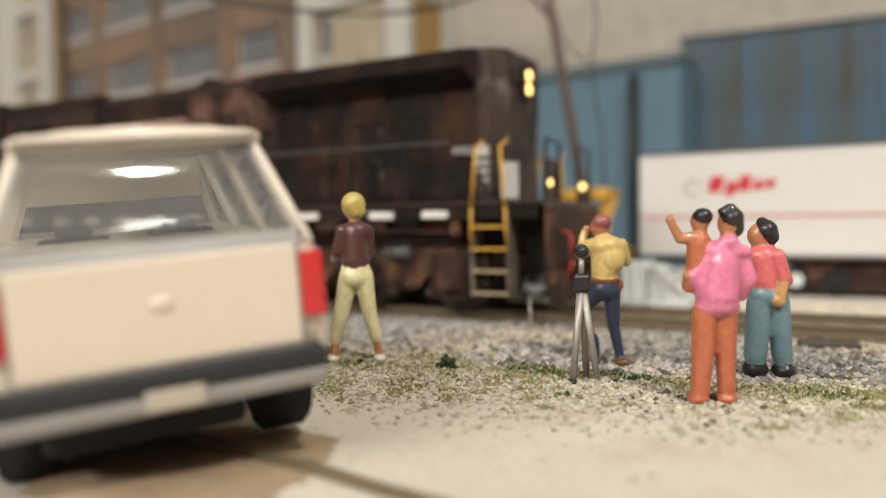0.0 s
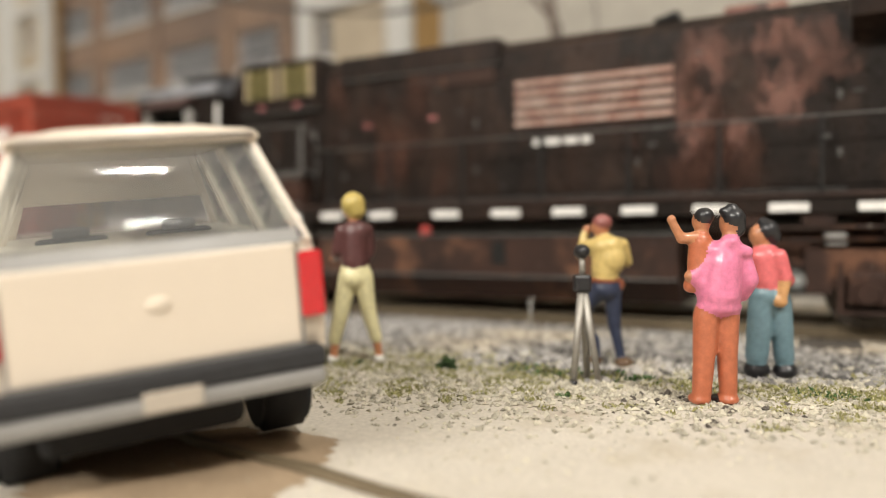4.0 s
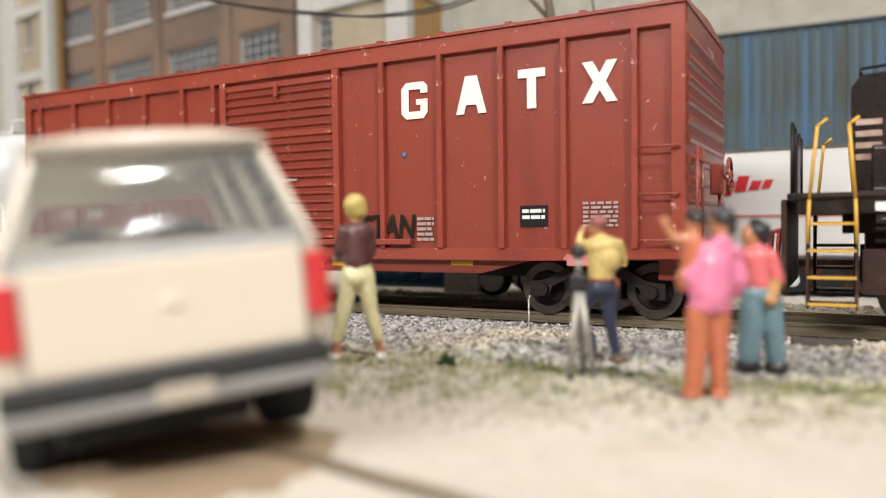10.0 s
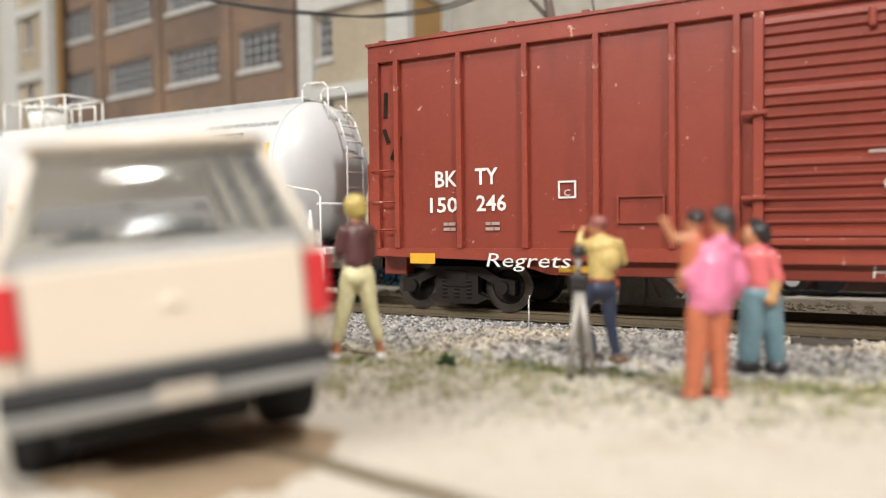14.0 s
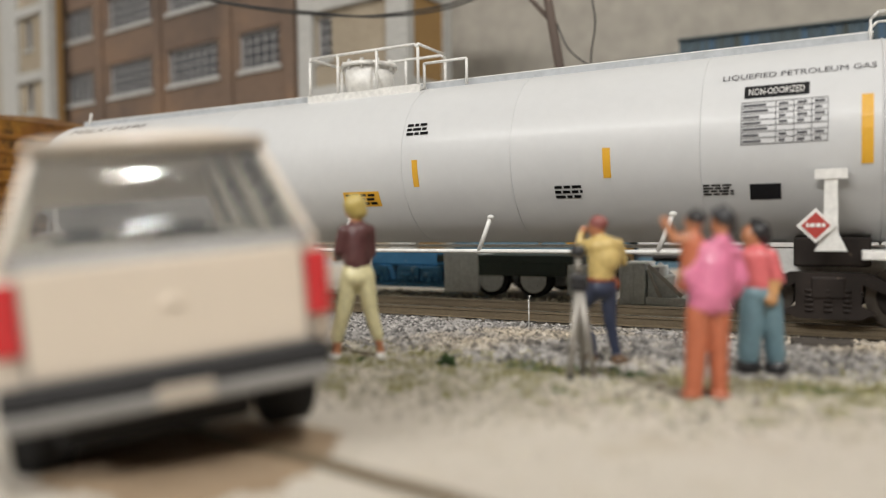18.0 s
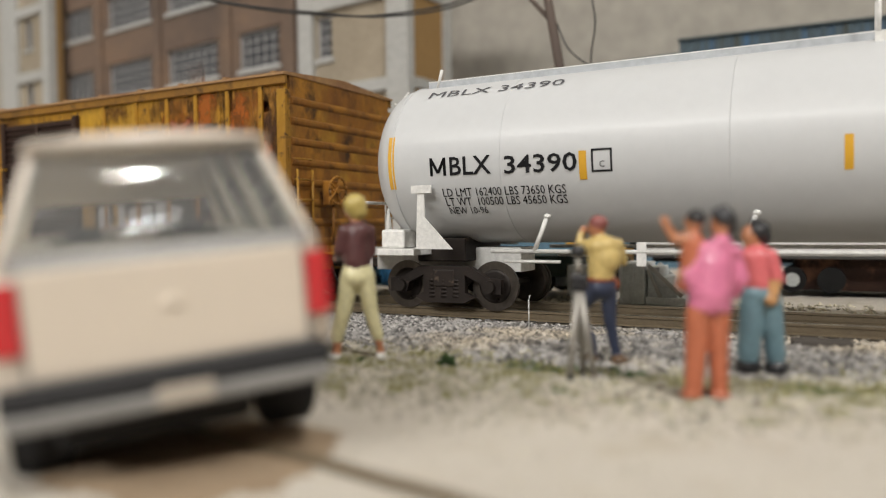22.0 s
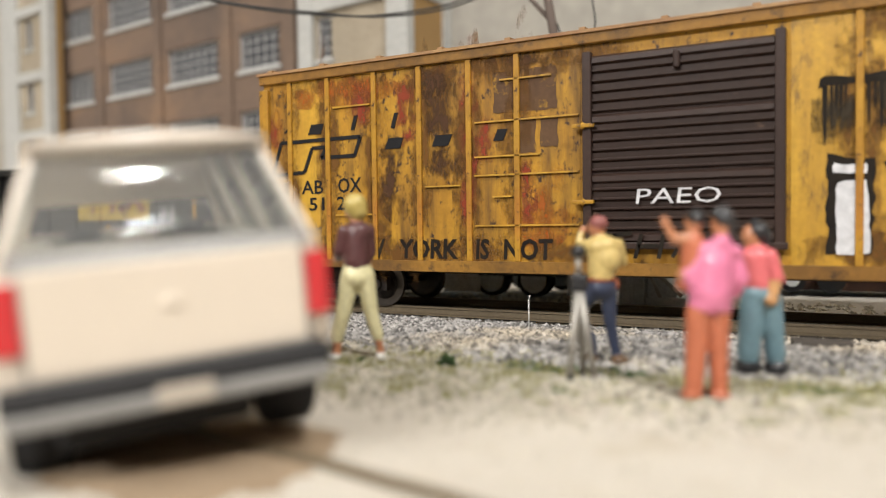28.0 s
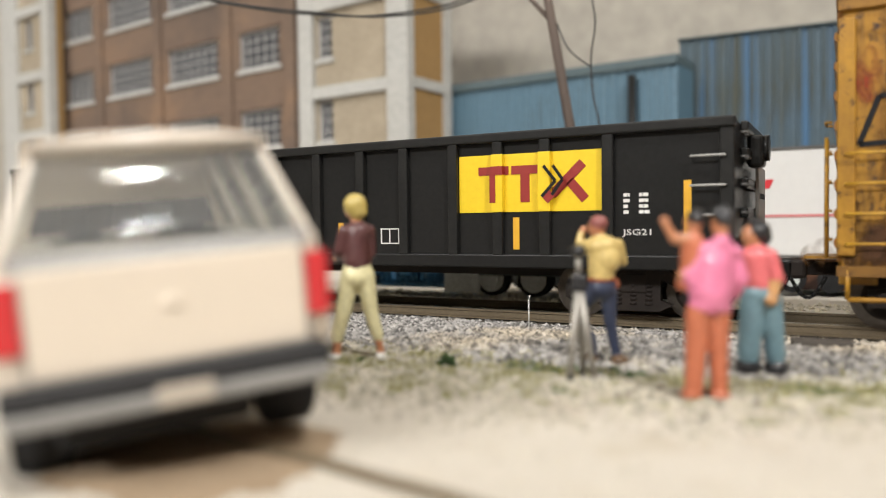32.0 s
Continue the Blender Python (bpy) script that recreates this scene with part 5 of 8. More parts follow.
    for q in ((7.28, 7.31, 1.61, 2.04), (7.98, 8.01, 1.61, 2.04), (7.31, 7.98, 1.61, 1.64), (7.31, 7.98, 2.01, 2.04)):
        box(bm, X(q[0]), X(q[1]), S - 0.03, S, q[2], q[3])
    part("placard_frame", bm, "red_rib", t)
    plate("placard", X(6.35), X(6.7), 1.5, 1.6, S, "red_rib", t)
    ladder_rungs(t, X(17.72), X(18.28), -1.62, (1.35, 2.04, 2.75), "red_rib")
    ladder_rungs(t, X(2.85), X(3.3), -1.62, (1.55, 2.04, 2.6), "red_rib")
    # scrawled paint
    lettering("graffiti", "STAN", X(12.62), X(13.73), 1.38, 1.82, S - 0.012, "graffiti_black", t, "black sprayed word", lean=0.1, bold=0.03)
    bars("graffiti", X(13.78), X(14.12), 1.33, 1.78, S - 0.008, 5, "letter_grey", t, "small pale scribble", gaps=2, seed=9)
    lettering("graffiti", "HEAVY", X(10.71), X(11.7), 0.84, 1.0, -1.385, "letter_white", t, "white hand painted word", lean=0.1)
    bm = BM()
    for k in range(14):
        a, b = 2 * math.pi * k / 14, 2 * math.pi * (k + 1) / 14
        rod(bm, (X(10.9) + 0.07 * math.cos(a), -1.60, 2.09 + 0.07 * math.sin(a)), (X(10.9) + 0.07 * math.cos(b), -1.60, 2.09 + 0.07 * math.sin(b)), 0.012, seg=4)
    part("round_mark", bm, "letter_white", t, "small white ring mark on the door")
    plate("chalk_bar", X(10.65), X(11.2), 2.5, 2.54, -1.585, "letter_grey", t, "faint pale chalk line")
    bm = BM()
    blob(bm, (X(13.53), S, 2.87), 0.05, 0.01, 0.06, sub=1)
    part("paint_dab", bm, "machine_blue", t, "small blue paint dab")
    lettering("graffiti", "Regrets", X(5.1), X(6.55), 0.84, 1.14, -1.54, "letter_white", t, "white hand painted word", lean=0.25)
    stroke("graffiti", [((X(3.08), 3.55), (X(3.1), 4.0)), ((X(3.05), 3.35), (X(3.14), 3.1)), ((X(3.2), 2.8), (X(3.32), 3.05)), ((X(3.28), 2.75), (X(3.34), 3.4)), ((X(3.36), 2.75), (X(3.38), 3.2))], 0.07, S - 0.012, "graffiti_black", t, "black paint marks")
    lettering("lettering", "BKTY 150246", 0.35, 0.95, 4.45, 4.56, 0, "letter_white", t).matrix_basis = P(X(18.38) + 0.012, 0, 0, 0, 0, 90)
    return t


def yellow_boxcar():
    c, S = -27.5, -1.475
    posts = (-34.63, -33.73, -32.69, -31.75, -30.78, -29.9, -24.99, -24.79 + 0.86, -22.96, -22.11, -21.22, -20.34)
    t = posted_boxcar(c, -35.35, -19.68, 0.86, 4.60, posts, (-28.7, -25.95), "rusty_yellow", "yellow_rib", "rust_roof", "door_brown", "rust-stained mustard yellow boxcar with graffiti", 8)
    X = lambda x: x - c
    y = S - 0.006
    kinds = "rusty_yellow yellow_clean rusty_yellow rusty_yellow rusty_yellow rusty_yellow yellow_clean yellow_clean rusty_yellow yellow_rust rusty_yellow yellow_rust yellow_rust".split()
    marks = ((-35.3, -34.63), (-34.63, -33.73), (-33.73, -32.69), (-32.69, -31.75), (-31.75, -30.78), (-30.78, -28.8), (-25.85, -24.99), (-24.99, -23.93), (-23.93, -22.96), (-22.96, -22.11), (-22.11, -21.22), (-21.22, -20.34), (-20.34, -19.75))
    for (xa, xb), kind in zip(marks, kinds):
        bm = BM()
        box(bm, X(xa) + 0.03, X(xb) - 0.03, S + 0.004, S + 0.02, 1.0, 4.41)
        part("side_panel", bm, kind, t, "stained mustard side panel")
    # outlined emblem of bars
    loop = ((-35.09, 2.62), (-34.86, 3.25), (-33.0, 3.26), (-33.13, 2.92), (-33.9, 2.92), (-33.78, 3.11), (-34.11, 3.11), (-34.3, 2.66), (-35.09, 2.62))
    stroke("emblem", [((X(p[0]), p[1]), (X(q[0]), q[1])) for p, q in zip(loop, loop[1:])], 0.07, S - 0.012, "letter_black", t, "black outlined slanted emblem")
    for x, z, w in ((-34.72, 3.47, 0.16), (-34.01, 3.46, 0.38), (-33.13, 3.52, 0.16), (-32.26, 3.5, 0.16), (-32.27, 3.09, 0.40), (-31.3, 3.08, 0.40), (-30.2, 3.1, 0.26)):
        bm = BM()
        h = 0.19 if w > 0.25 else 0.26 if x > -34.5 else 0.07
        prism(bm, [(X(x) - w / 2, z - h / 2), (X(x) + w / 2 - 0.08, z - h / 2), (X(x) + w / 2, z + h / 2), (X(x) - w / 2 + 0.08, z + h / 2)], S - 0.012, S, "y")
        part("emblem_block", bm, "letter_black", t, "small black slanted block")
    lettering("lettering", "AB", X(-34.38), X(-33.86), 2.24, 2.5, y, "letter_black", t, bold=0.015)
    lettering("lettering", "OX", X(-33.52), X(-32.99), 2.24, 2.52, y, "letter_black", t, bold=0.015)
    lettering("lettering", "51", X(-34.2), X(-33.84), 1.92, 2.17, y, "letter_black", t, bold=0.015)
    lettering("lettering", "249", X(-33.55), X(-32.94), 1.92, 2.18, y, "letter_black", t, bold=0.015)
    lettering("lettering", "LD LMT\nLD WT", X(-34.22), X(-33.9), 1.42, 1.6, y, "letter_faint", t)
    lettering("lettering", "153400", X(-33.4), X(-32.97), 1.52, 1.6, y, "letter_faint", t)
    bars("small_print", X(-33.3), X(-33.0), 1.42, 1.49, y, 1, "letter_faint", t, gaps=2)
    for words, xa, xb in (("NEW", -33.36, -32.5), ("YORK", -32.2, -31.0), ("IS", -30.66, -30.42), ("NOT", -30.15, -29.3)):
        lettering("graffiti", words, X(xa), X(xb), 1.03, 1.38, S - 0.012, "graffiti_black", t, "black hand painted words", lean=0.05, bold=0.03)
    stroke("graffiti", [((X(-28.4), 1.1), (X(-28.25), 1.45)), ((X(-28.45), 1.42), (X(-28.0), 1.46)), ((X(-27.95), 1.08), (X(-27.85), 1.45)), ((X(-27.9), 1.26), (X(-27.6), 1.28)), ((X(-27.6), 1.08), (X(-27.52), 1.45)), ((X(-27.4), 1.1), (X(-27.2), 1.44)), ((X(-27.2), 1.44), (X(-27.05), 1.1))], 0.06, -1.61, "graffiti_black", t, "black sprayed scrawl on the door")
    lettering("graffiti", "PAEO", X(-27.93), X(-26.72), 1.9, 2.13, -1.575, "graffiti", t, "white chalked word on the door", lean=0.12)
    # block graffiti: pale strokes over black sprayed shapes
    def sprayed(name, pts, y, mat, label, seed, rag=0.02):
        rng = random.Random(seed)
        out = []
        for p, q in zip(pts, pts[1:] + pts[:1]):
            n = max(2, int(math.hypot(q[0] - p[0], q[1] - p[1]) / 0.09))
            out += [(X(p[0] + (q[0] - p[0]) * k / n) + rng.uniform(-rag, rag), p[1] + (q[1] - p[1]) * k / n + rng.uniform(-rag, rag)) for k in range(n)]
        bm = BM()
        prism(bm, out, y, S, "y")
        part(name, bm, mat, t, label)
    for k, pts in enumerate((((-25.38, 1.15), (-25.36, 2.5), (-24.8, 2.42), (-24.82, 1.9), (-24.86, 1.15)),
                             ((-24.72, 2.38), (-24.5, 2.44), (-23.95, 2.28), (-23.9, 1.16), (-24.12, 1.16), (-24.3, 1.9), (-24.6, 2.1)),
                             ((-23.84, 2.3), (-23.78, 2.58), (-23.4, 2.52), (-23.02, 2.58), (-22.96, 2.2), (-23.0, 1.15), (-23.84, 1.15)),
                             ((-22.98, 2.3), (-22.85, 2.62), (-22.42, 2.5), (-22.25, 1.95), (-22.15, 1.3), (-22.4, 1.15), (-22.98, 1.18)))):
        sprayed("graffiti_shadow", list(pts), S - 0.010, "graffiti_black", "black sprayed shape", 60 + k, 0.03)
    for k, pts in enumerate((((-25.27, 1.16), (-25.26, 2.14), (-24.9, 2.14), (-24.86, 1.16)), ((-25.3, 2.26), (-25.3, 2.38), (-24.9, 2.36), (-24.9, 2.24)),
                             ((-24.62, 1.16), (-24.6, 2.2), (-24.4, 2.16), (-24.28, 1.16)), ((-24.26, 2.05), (-24.0, 2.12), (-23.98, 1.16), (-24.18, 1.16)),
                             ((-23.82, 1.15), (-23.83, 2.1), (-23.5, 2.12), (-23.48, 1.15)), ((-23.8, 2.2), (-23.79, 2.34), (-23.45, 2.32), (-23.44, 2.2)),
                             ((-23.38, 1.18), (-23.4, 2.24), (-23.06, 2.2), (-23.12, 1.7), (-23.02, 1.2)),
                             ((-22.96, 1.2), (-22.98, 2.14), (-22.56, 2.06), (-22.6, 1.8), (-22.76, 1.55), (-22.7, 1.44), (-22.2, 1.42), (-22.2, 1.22)))):
        sprayed("graffiti_block", list(pts), S - 0.016, "graffiti", "pale grey sprayed stroke", 70 + k, 0.015)

    def bloom(x, z, rx, rz, mat, label, seed):
        """A ragged paint-thin stain."""
        rng = random.Random(seed)
        bm = BM()
        n = 28
        y = S - 0.004 - rng.uniform(0, 0.005)
        bm.faces.new([bm.verts.new((X(x) + rx * 1.5 * math.cos(k * 6.2832 / n), y, z + rz * 1.5 * math.sin(k * 6.2832 / n))) for k in range(n)])
        part("stain", bm, mat, t, label)
    for mat_key, label, seed, spots in (
            ("rust_orange", "orange rust bloom", 130, ((-22.55, 3.4, 0.42, 0.9), (-21.9, 3.6, 0.3, 0.8), (-21.6, 2.2, 0.3, 0.9), (-20.25, 3.2, 0.16, 1.0), (-20.8, 3.9, 0.45, 0.5), (-22.2, 2.2, 0.25, 0.7), (-33.5, 4.1, 0.9, 0.2), (-29.6, 1.9, 0.5, 0.5), (-20.6, 2.4, 0.4, 0.5))),
            ("rust_dark", "dark brown rust stain", 80, ((-21.2, 1.35, 1.0, 0.75), (-20.8, 1.5, 0.8, 0.8), (-21.25, 2.9, 0.14, 1.3), (-20.0, 3.3, 0.25, 0.8), (-22.1, 1.7, 0.3, 0.6), (-22.75, 2.75, 0.2, 0.35), (-23.4, 2.75, 0.28, 0.42), (-22.5, 3.3, 0.25, 0.5), (-20.9, 3.8, 0.25, 0.5),
                                                        (-31.3, 3.5, 0.24, 0.6), (-32.25, 2.45, 0.28, 0.55), (-31.25, 2.65, 0.25, 0.3), (-31.5, 4.1, 0.3, 0.2), (-34.9, 1.4, 0.3, 0.4), (-29.75, 4.25, 0.6, 0.12))),
            ("rust_red", "chipped red stain", 100, ((-35.02, 3.5, 0.14, 0.3), (-33.0, 3.85, 0.24, 0.3), (-32.05, 3.7, 0.2, 0.4), (-32.0, 3.2, 0.14, 0.2), (-30.78, 3.5, 0.13, 0.9), (-30.8, 2.2, 0.11, 0.8), (-30.5, 3.05, 0.2, 0.3), (-22.55, 3.65, 0.3, 0.25), (-29.75, 2.1, 0.14, 0.5)))):
        for k, (x, z, rx, rz) in enumerate(spots):
            bloom(x, z, rx, rz, mat_key, label, seed + k)
    # thin brown on both sides of each post, low down and below the roof
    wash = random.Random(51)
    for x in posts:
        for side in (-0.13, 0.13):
            bloom(x + side, wash.uniform(2.2, 3.2), wash.uniform(0.08, 0.16), wash.uniform(0.9, 1.5), "rust_wash", "brown streak beside a post", 200)
    for k in range(11):
        x = -34.9 + k * 1.42
        if not -28.9 < x < -25.8:
            bloom(x, 1.15, 0.6, 0.22, "rust_wash", "brown patch low on the side", 230 + k)
            bloom(x + 0.5, 4.2, 0.55, 0.2, "rust_wash", "brown patch below the roof", 260 + k)
    for xa, xb, za, zb in ((-30.32, -29.22, 3.46, 4.14), (-29.93, -29.58, 2.78, 3.36), (-29.5, -29.2, 2.86, 3.36)):
        sprayed("primer_patch", [(xa, za), (xb, za), (xb, zb), (xa, zb)], S - 0.003, "primer_brown", "square brown primer patch", 40, 0.014)
    # dripping black paint: a ragged bar with runs below it
    rng = random.Random(23)
    for xa, xb in ((-25.48, -25.03), (-24.95, -24.16)):
        sprayed("paint_bar", [(xa, 3.42), (xb, 3.44), (xb, 3.54), (xa, 3.55)], S - 0.012, "graffiti_black", "black sprayed bar", 41, 0.025)
        x = xa + 0.04
        while x < xb - 0.1:
            bm = BM()
            w, h = rng.uniform(0.03, 0.07), rng.uniform(0.35, 0.85)
            prism(bm, [(X(x), 3.44), (X(x + w), 3.44), (X(x + w * 0.8), 3.44 - h * 0.7), (X(x + w * 0.55), 3.44 - h), (X(x + w * 0.2), 3.44 - h * 0.75)], S - 0.011, S, "y")
            part("paint_drip", bm, "graffiti_black", t, "dripping black paint")
            x += w + rng.uniform(0.0, 0.035)
        bm = BM()
        bm.faces.new([bm.verts.new((X(x), S - 0.0105, z)) for x, z in ((xa - 0.1, 2.65), (xb + 0.1, 2.65), (xb + 0.1, 3.7), (xa - 0.1, 3.7))])
        part("thin_paint", bm, "paint_drips", t, "thin black paint runs")
    stroke("crossed_mark", [((X(-22.86), 3.9), (X(-22.34), 3.46))], 0.1, S - 0.012, "mark_red", t, "faint red painted cross stroke")
    stroke("crossed_mark", [((X(-22.84), 3.48), (X(-22.32), 3.88))], 0.1, S - 0.018, "mark_red", t, "faint red painted cross stroke")
    lettering("lettering", "next\nload", X(-23.71), X(-23.26), 3.45, 3.76, y, "letter_black", t, lean=0.15, bold=0.02)
    lettering("lettering", "any\nroad", X(-21.92), X(-21.44), 3.46, 3.78, y - 0.006, "letter_black", t, lean=0.15, bold=0.02)
    plate("data_panel", X(-21.97), X(-21.45), 2.02, 2.36, S, "letter_black", t, "black stencil panel")
    bars("data_print", X(-21.92), X(-21.5), 2.08, 2.3, S - 0.014, 2, "letter_faint", t, gaps=3)
    for x0, x1, zs in ((-20.32, -19.78, (1.25, 1.68, 2.13, 2.57)), (-35.25, -34.68, (1.3, 1.7, 2.1, 2.5))):
        ladder_rungs(t, X(x0), X(x1), -1.62, zs, "yellow_clean")
    for x in (-20.02, -34.95):
        bm = BM()
        path(bm, [(X(x) - 0.27, -1.5, 0.95), (X(x) - 0.27, -1.5, 0.55), (X(x) + 0.27, -1.5, 0.55), (X(x) + 0.27, -1.5, 0.95)], 0.035)
        part("stirrup_step", bm, "yellow_rib", t)
    for xa, xb, z in ((-33.6, -32.78, 3.83), (-31.63, -30.95, 2.29), (-33.56, -32.75, 1.83), (-30.66, -28.85, 3.33), (-30.67, -29.5, 2.75), (-30.67, -28.85, 2.44), (-30.34, -30.0, 2.08), (-30.66, -28.85, 1.6), (-30.2, -29.3, 4.0)):
        bm = BM()
        box(bm, X(xa), X(xb), S - 0.04, S, z - 0.014, z + 0.014)
        part("weld_strap", bm, "yellow_clean", t)
    return t


def tank_car():
    c = -8.37
    t = thing("tank_car", P(c, TRACK_Y, 0), "long white pressure tank car with black lettering", "tank car", "freight cars")
    CARS.append((t, c))
    X = lambda x: x - c
    R, zc, a, b = 1.49, 2.77, X(-17.3), X(0.42)

    def ring_body(x_of, r_of, n, seg=72):
        bm = BM()
        rows = []
        for i in range(n):
            rows.append([bm.verts.new((x_of(i), r_of(i) * math.cos(2 * math.pi * k / seg), zc + r_of(i) * math.sin(2 * math.pi * k / seg))) for k in range(seg)])
        for p, q in zip(rows, rows[1:]):
            for k in range(seg):
                f = bm.faces.new((p[k], p[(k + 1) % seg], q[(k + 1) % seg], q[k]))
                f.smooth = True
        return bm, rows
    bm, _ = ring_body(lambda i: a + (b - a) * i / 12, lambda i: R, 13)
    part("barrel", bm, "tank_white", t, "glossy white tank barrel")
    for s, x in ((1, b), (-1, a)):
        bm, rows = ring_body(lambda i: x + s * 0.82 * math.sin(i / 9 * math.pi / 2), lambda i: R * max(math.cos(i / 9 * math.pi / 2), 0.004), 10)
        bmesh.ops.recalc_face_normals(bm, faces=bm.faces)
        part("tank_head", bm, "tank_white", t)
    for x in (-17.3, -15.2, -11.6, -7.0, -4.9, -1.9, 0.42):
        bm = BM()
        n = 72
        thick = 0.014 if x in (-17.3, 0.42) else 0.006
        for k in range(n):
            p, q = 2 * math.pi * k / n, 2 * math.pi * (k + 1) / n
            rod(bm, (X(x), (R + 0.002) * math.cos(p), zc + (R + 0.002) * math.sin(p)), (X(x), (R + 0.002) * math.cos(q), zc + (R + 0.002) * math.sin(q)), thick, seg=4, caps=False)
        part("weld_seam", bm, "tank_white", t)
    # running board on top
    bm = BM()
    box(bm, a + 0.1, b - 0.1, -0.28, 0.28, zc + R + 0.06, zc + R + 0.10)
    for k in range(34):
        x = a + 0.4 + k * (b - a - 0.8) / 33
        box(bm, x - 0.03, x + 0.03, -0.3, 0.3, zc + R - 0.03, zc + R + 0.06)
    part("running_board", bm, "white", t)
    for yy in (-0.31, 0.29):
        bm = BM()
        box(bm, a + 0.12, b - 0.12, yy, yy + 0.02, zc + R - 0.05, zc + R + 0.075)
        part("board_skirt", bm, "skirt_grey", t, "pale skirt under the running board")
    # dome platform
    d0, d1, zp = X(-9.78), X(-7.12), zc + R - 0.06
    bm = BM()
    box(bm, d0, d1, -0.55, 0.55, zp, zp + 0.06, bevel=0.01)
    box(bm, d0, d1, -0.58, -0.53, zp - 0.1, zp + 0.08)
    p = part("dome_platform", bm, "white", t)
    bm = BM()
    rod(bm, (X(-8.65), 0, zp), (X(-8.65), 0, zp + 0.62), 0.44, 0.52, seg=28)
    rod(bm, (X(-8.65), 0, zp + 0.62), (X(-8.65), 0, zp + 0.70), 0.58, 0.56, seg=28)
    for k in range(10):
        rod(bm, (X(-8.65) + 0.5 * math.cos(k * 0.628), 0.5 * math.sin(k * 0.628), zp + 0.56), (X(-8.65) + 0.5 * math.cos(k * 0.628), 0.5 * math.sin(k * 0.628), zp + 0.76), 0.04, seg=6)
    part("manway", bm, "white", p, "round white manway housing")
    for yy in (-0.55, 0.55):
        for x in (d0 + 0.05, d0 + 0.75, X(-8.1), d1 - 0.05):
            bm = BM()
            rod(bm, (x, yy, zp), (x, yy, zp + (0.78 if x in (d0 + 0.05, d1 - 0.05) else 0.85)), 0.03)
            part("rail_post", bm, "white", p)
        bm = BM()
        path(bm, [(d0 + 0.05, yy, zp + 0.78), (d0 + 0.12, yy, zp + 0.85), (d1 - 0.12, yy, zp + 0.85), (d1 - 0.05, yy, zp + 0.78)], 0.03)
        part("hand_rail", bm, "white", p)
    for x in (d0 + 0.05, d1 - 0.05):
        bm = BM()
        path(bm, [(x, -0.55, zp + 0.85), (x, 0.55, zp + 0.85)], 0.03)
        part("hand_rail", bm, "white", p)
    for x0, x1 in ((d1, d1 + 0.9),):
        bm = BM()
        path(bm, [(x0, -0.4, zp + 0.02), (x0, -0.4, zp + 0.5), (x1, -0.4, zp + 0.5), (x1, -0.4, zp + 0.02)], 0.028)
        part("grab_rail", bm, "white", p)
    # tall grab loops at the ends of the running board
    bm = BM()
    rod(bm, (X(-17.0), -0.3, zc + R - 0.05), (X(-16.9), -0.3, zc + R + 0.3), 0.03)
    part("grab_stub", bm, "white", t)
    for s, x in ((1, X(0.66)),):
        for yy in (-0.32, 0.32):
            bm = BM()
            z0 = zc + R - 0.1
            h = 0.36
            path(bm, [(x - s * 0.38, yy, z0), (x - s * 0.38, yy, z0 + h), (x - s * 0.28, yy, z0 + h + 0.1), (x + s * 0.18, yy, z0 + h + 0.08), (x + s * 0.28, yy, z0 + h - 0.02), (x + s * 0.3, yy, z0 - 0.45)], 0.021)
            part("grab_loop", bm, "white", t)
    # end ladder on the right
    for s, x in ((1, X(1.36)), (-1, X(-18.2))):
        for yy in (-0.28, 0.28):
            bm = BM()
            path(bm, [(x - s * 0.55, yy, zc + R - 0.05), (x - s * 0.18, yy, zc + R * 0.72), (x + s * 0.02, yy, zc + 0.5), (x + s * 0.02, yy, 1.2)], 0.02)
            part("ladder_stile", bm, "white", t)
        for k in range(9):
            bm = BM()
            z = 1.45 + 0.32 * k
            xx = x + s * 0.02 if z < zc + 0.5 else x + s * (0.02 - 0.2 * (z - zc - 0.5) / (R * 0.72 - 0.5))
            rod(bm, (xx, -0.28, z), (xx, 0.28, z), 0.02)
            part("ladder_rung", bm, "white", t)
    # underside: stub sills, platforms, saddles, side rails
    for s, x0, x1 in ((1, X(-1.4), X(1.67)), (-1, X(-15.3), X(-18.4))):
        lo, hi = min(x0, x1), max(x0, x1)
        bm = BM()
        box(bm, lo, hi, -0.35, 0.35, 0.75, 1.2, bevel=0.02)
        part("stub_sill", bm, "white", t)
        bm = BM()
        xe = x1
        box(bm, min(xe - s * 1.5, xe), max(xe - s * 1.5, xe), -1.45, 1.45, 1.08, 1.2, bevel=0.015)
        part("end_platform", bm, "white", t)
        for yy in (-1.42, 1.42):
            bm = BM()
            path(bm, [(xe - s * 0.55, yy, 1.15), (xe - s * 0.55, yy, 0.6), (xe - s * 0.1, yy, 0.6), (xe - s * 0.1, yy, 1.15)], 0.05)
            part("step_frame", bm, "white", t)
            bm = BM()
            path(bm, [(xe - s * 0.2, yy, 1.2), (xe - s * 0.2, yy, 2.0), (xe - s * 0.26, yy * 0.95, 2.1)] if s < 0 else [(xe - 0.12, yy, 1.2), (xe - 0.12, yy, 2.2), (xe - 0.22, yy, 2.3), (xe - 0.95, yy, 2.42), (xe - 1.15, yy, 2.3), (xe - 1.2, yy, 1.2)], 0.021)
            part("grab_loop", bm, "white", t)
        bm = BM()
        path(bm, [(xe - s * 0.24, -1.35, 2.06), (xe - s * 0.2, 0, 2.06), (xe - s * 0.24, 1.35, 2.06)], 0.03)
        part("hand_rail", bm, "white", t)
        xs = X(-0.2) if s > 0 else X(-16.7)
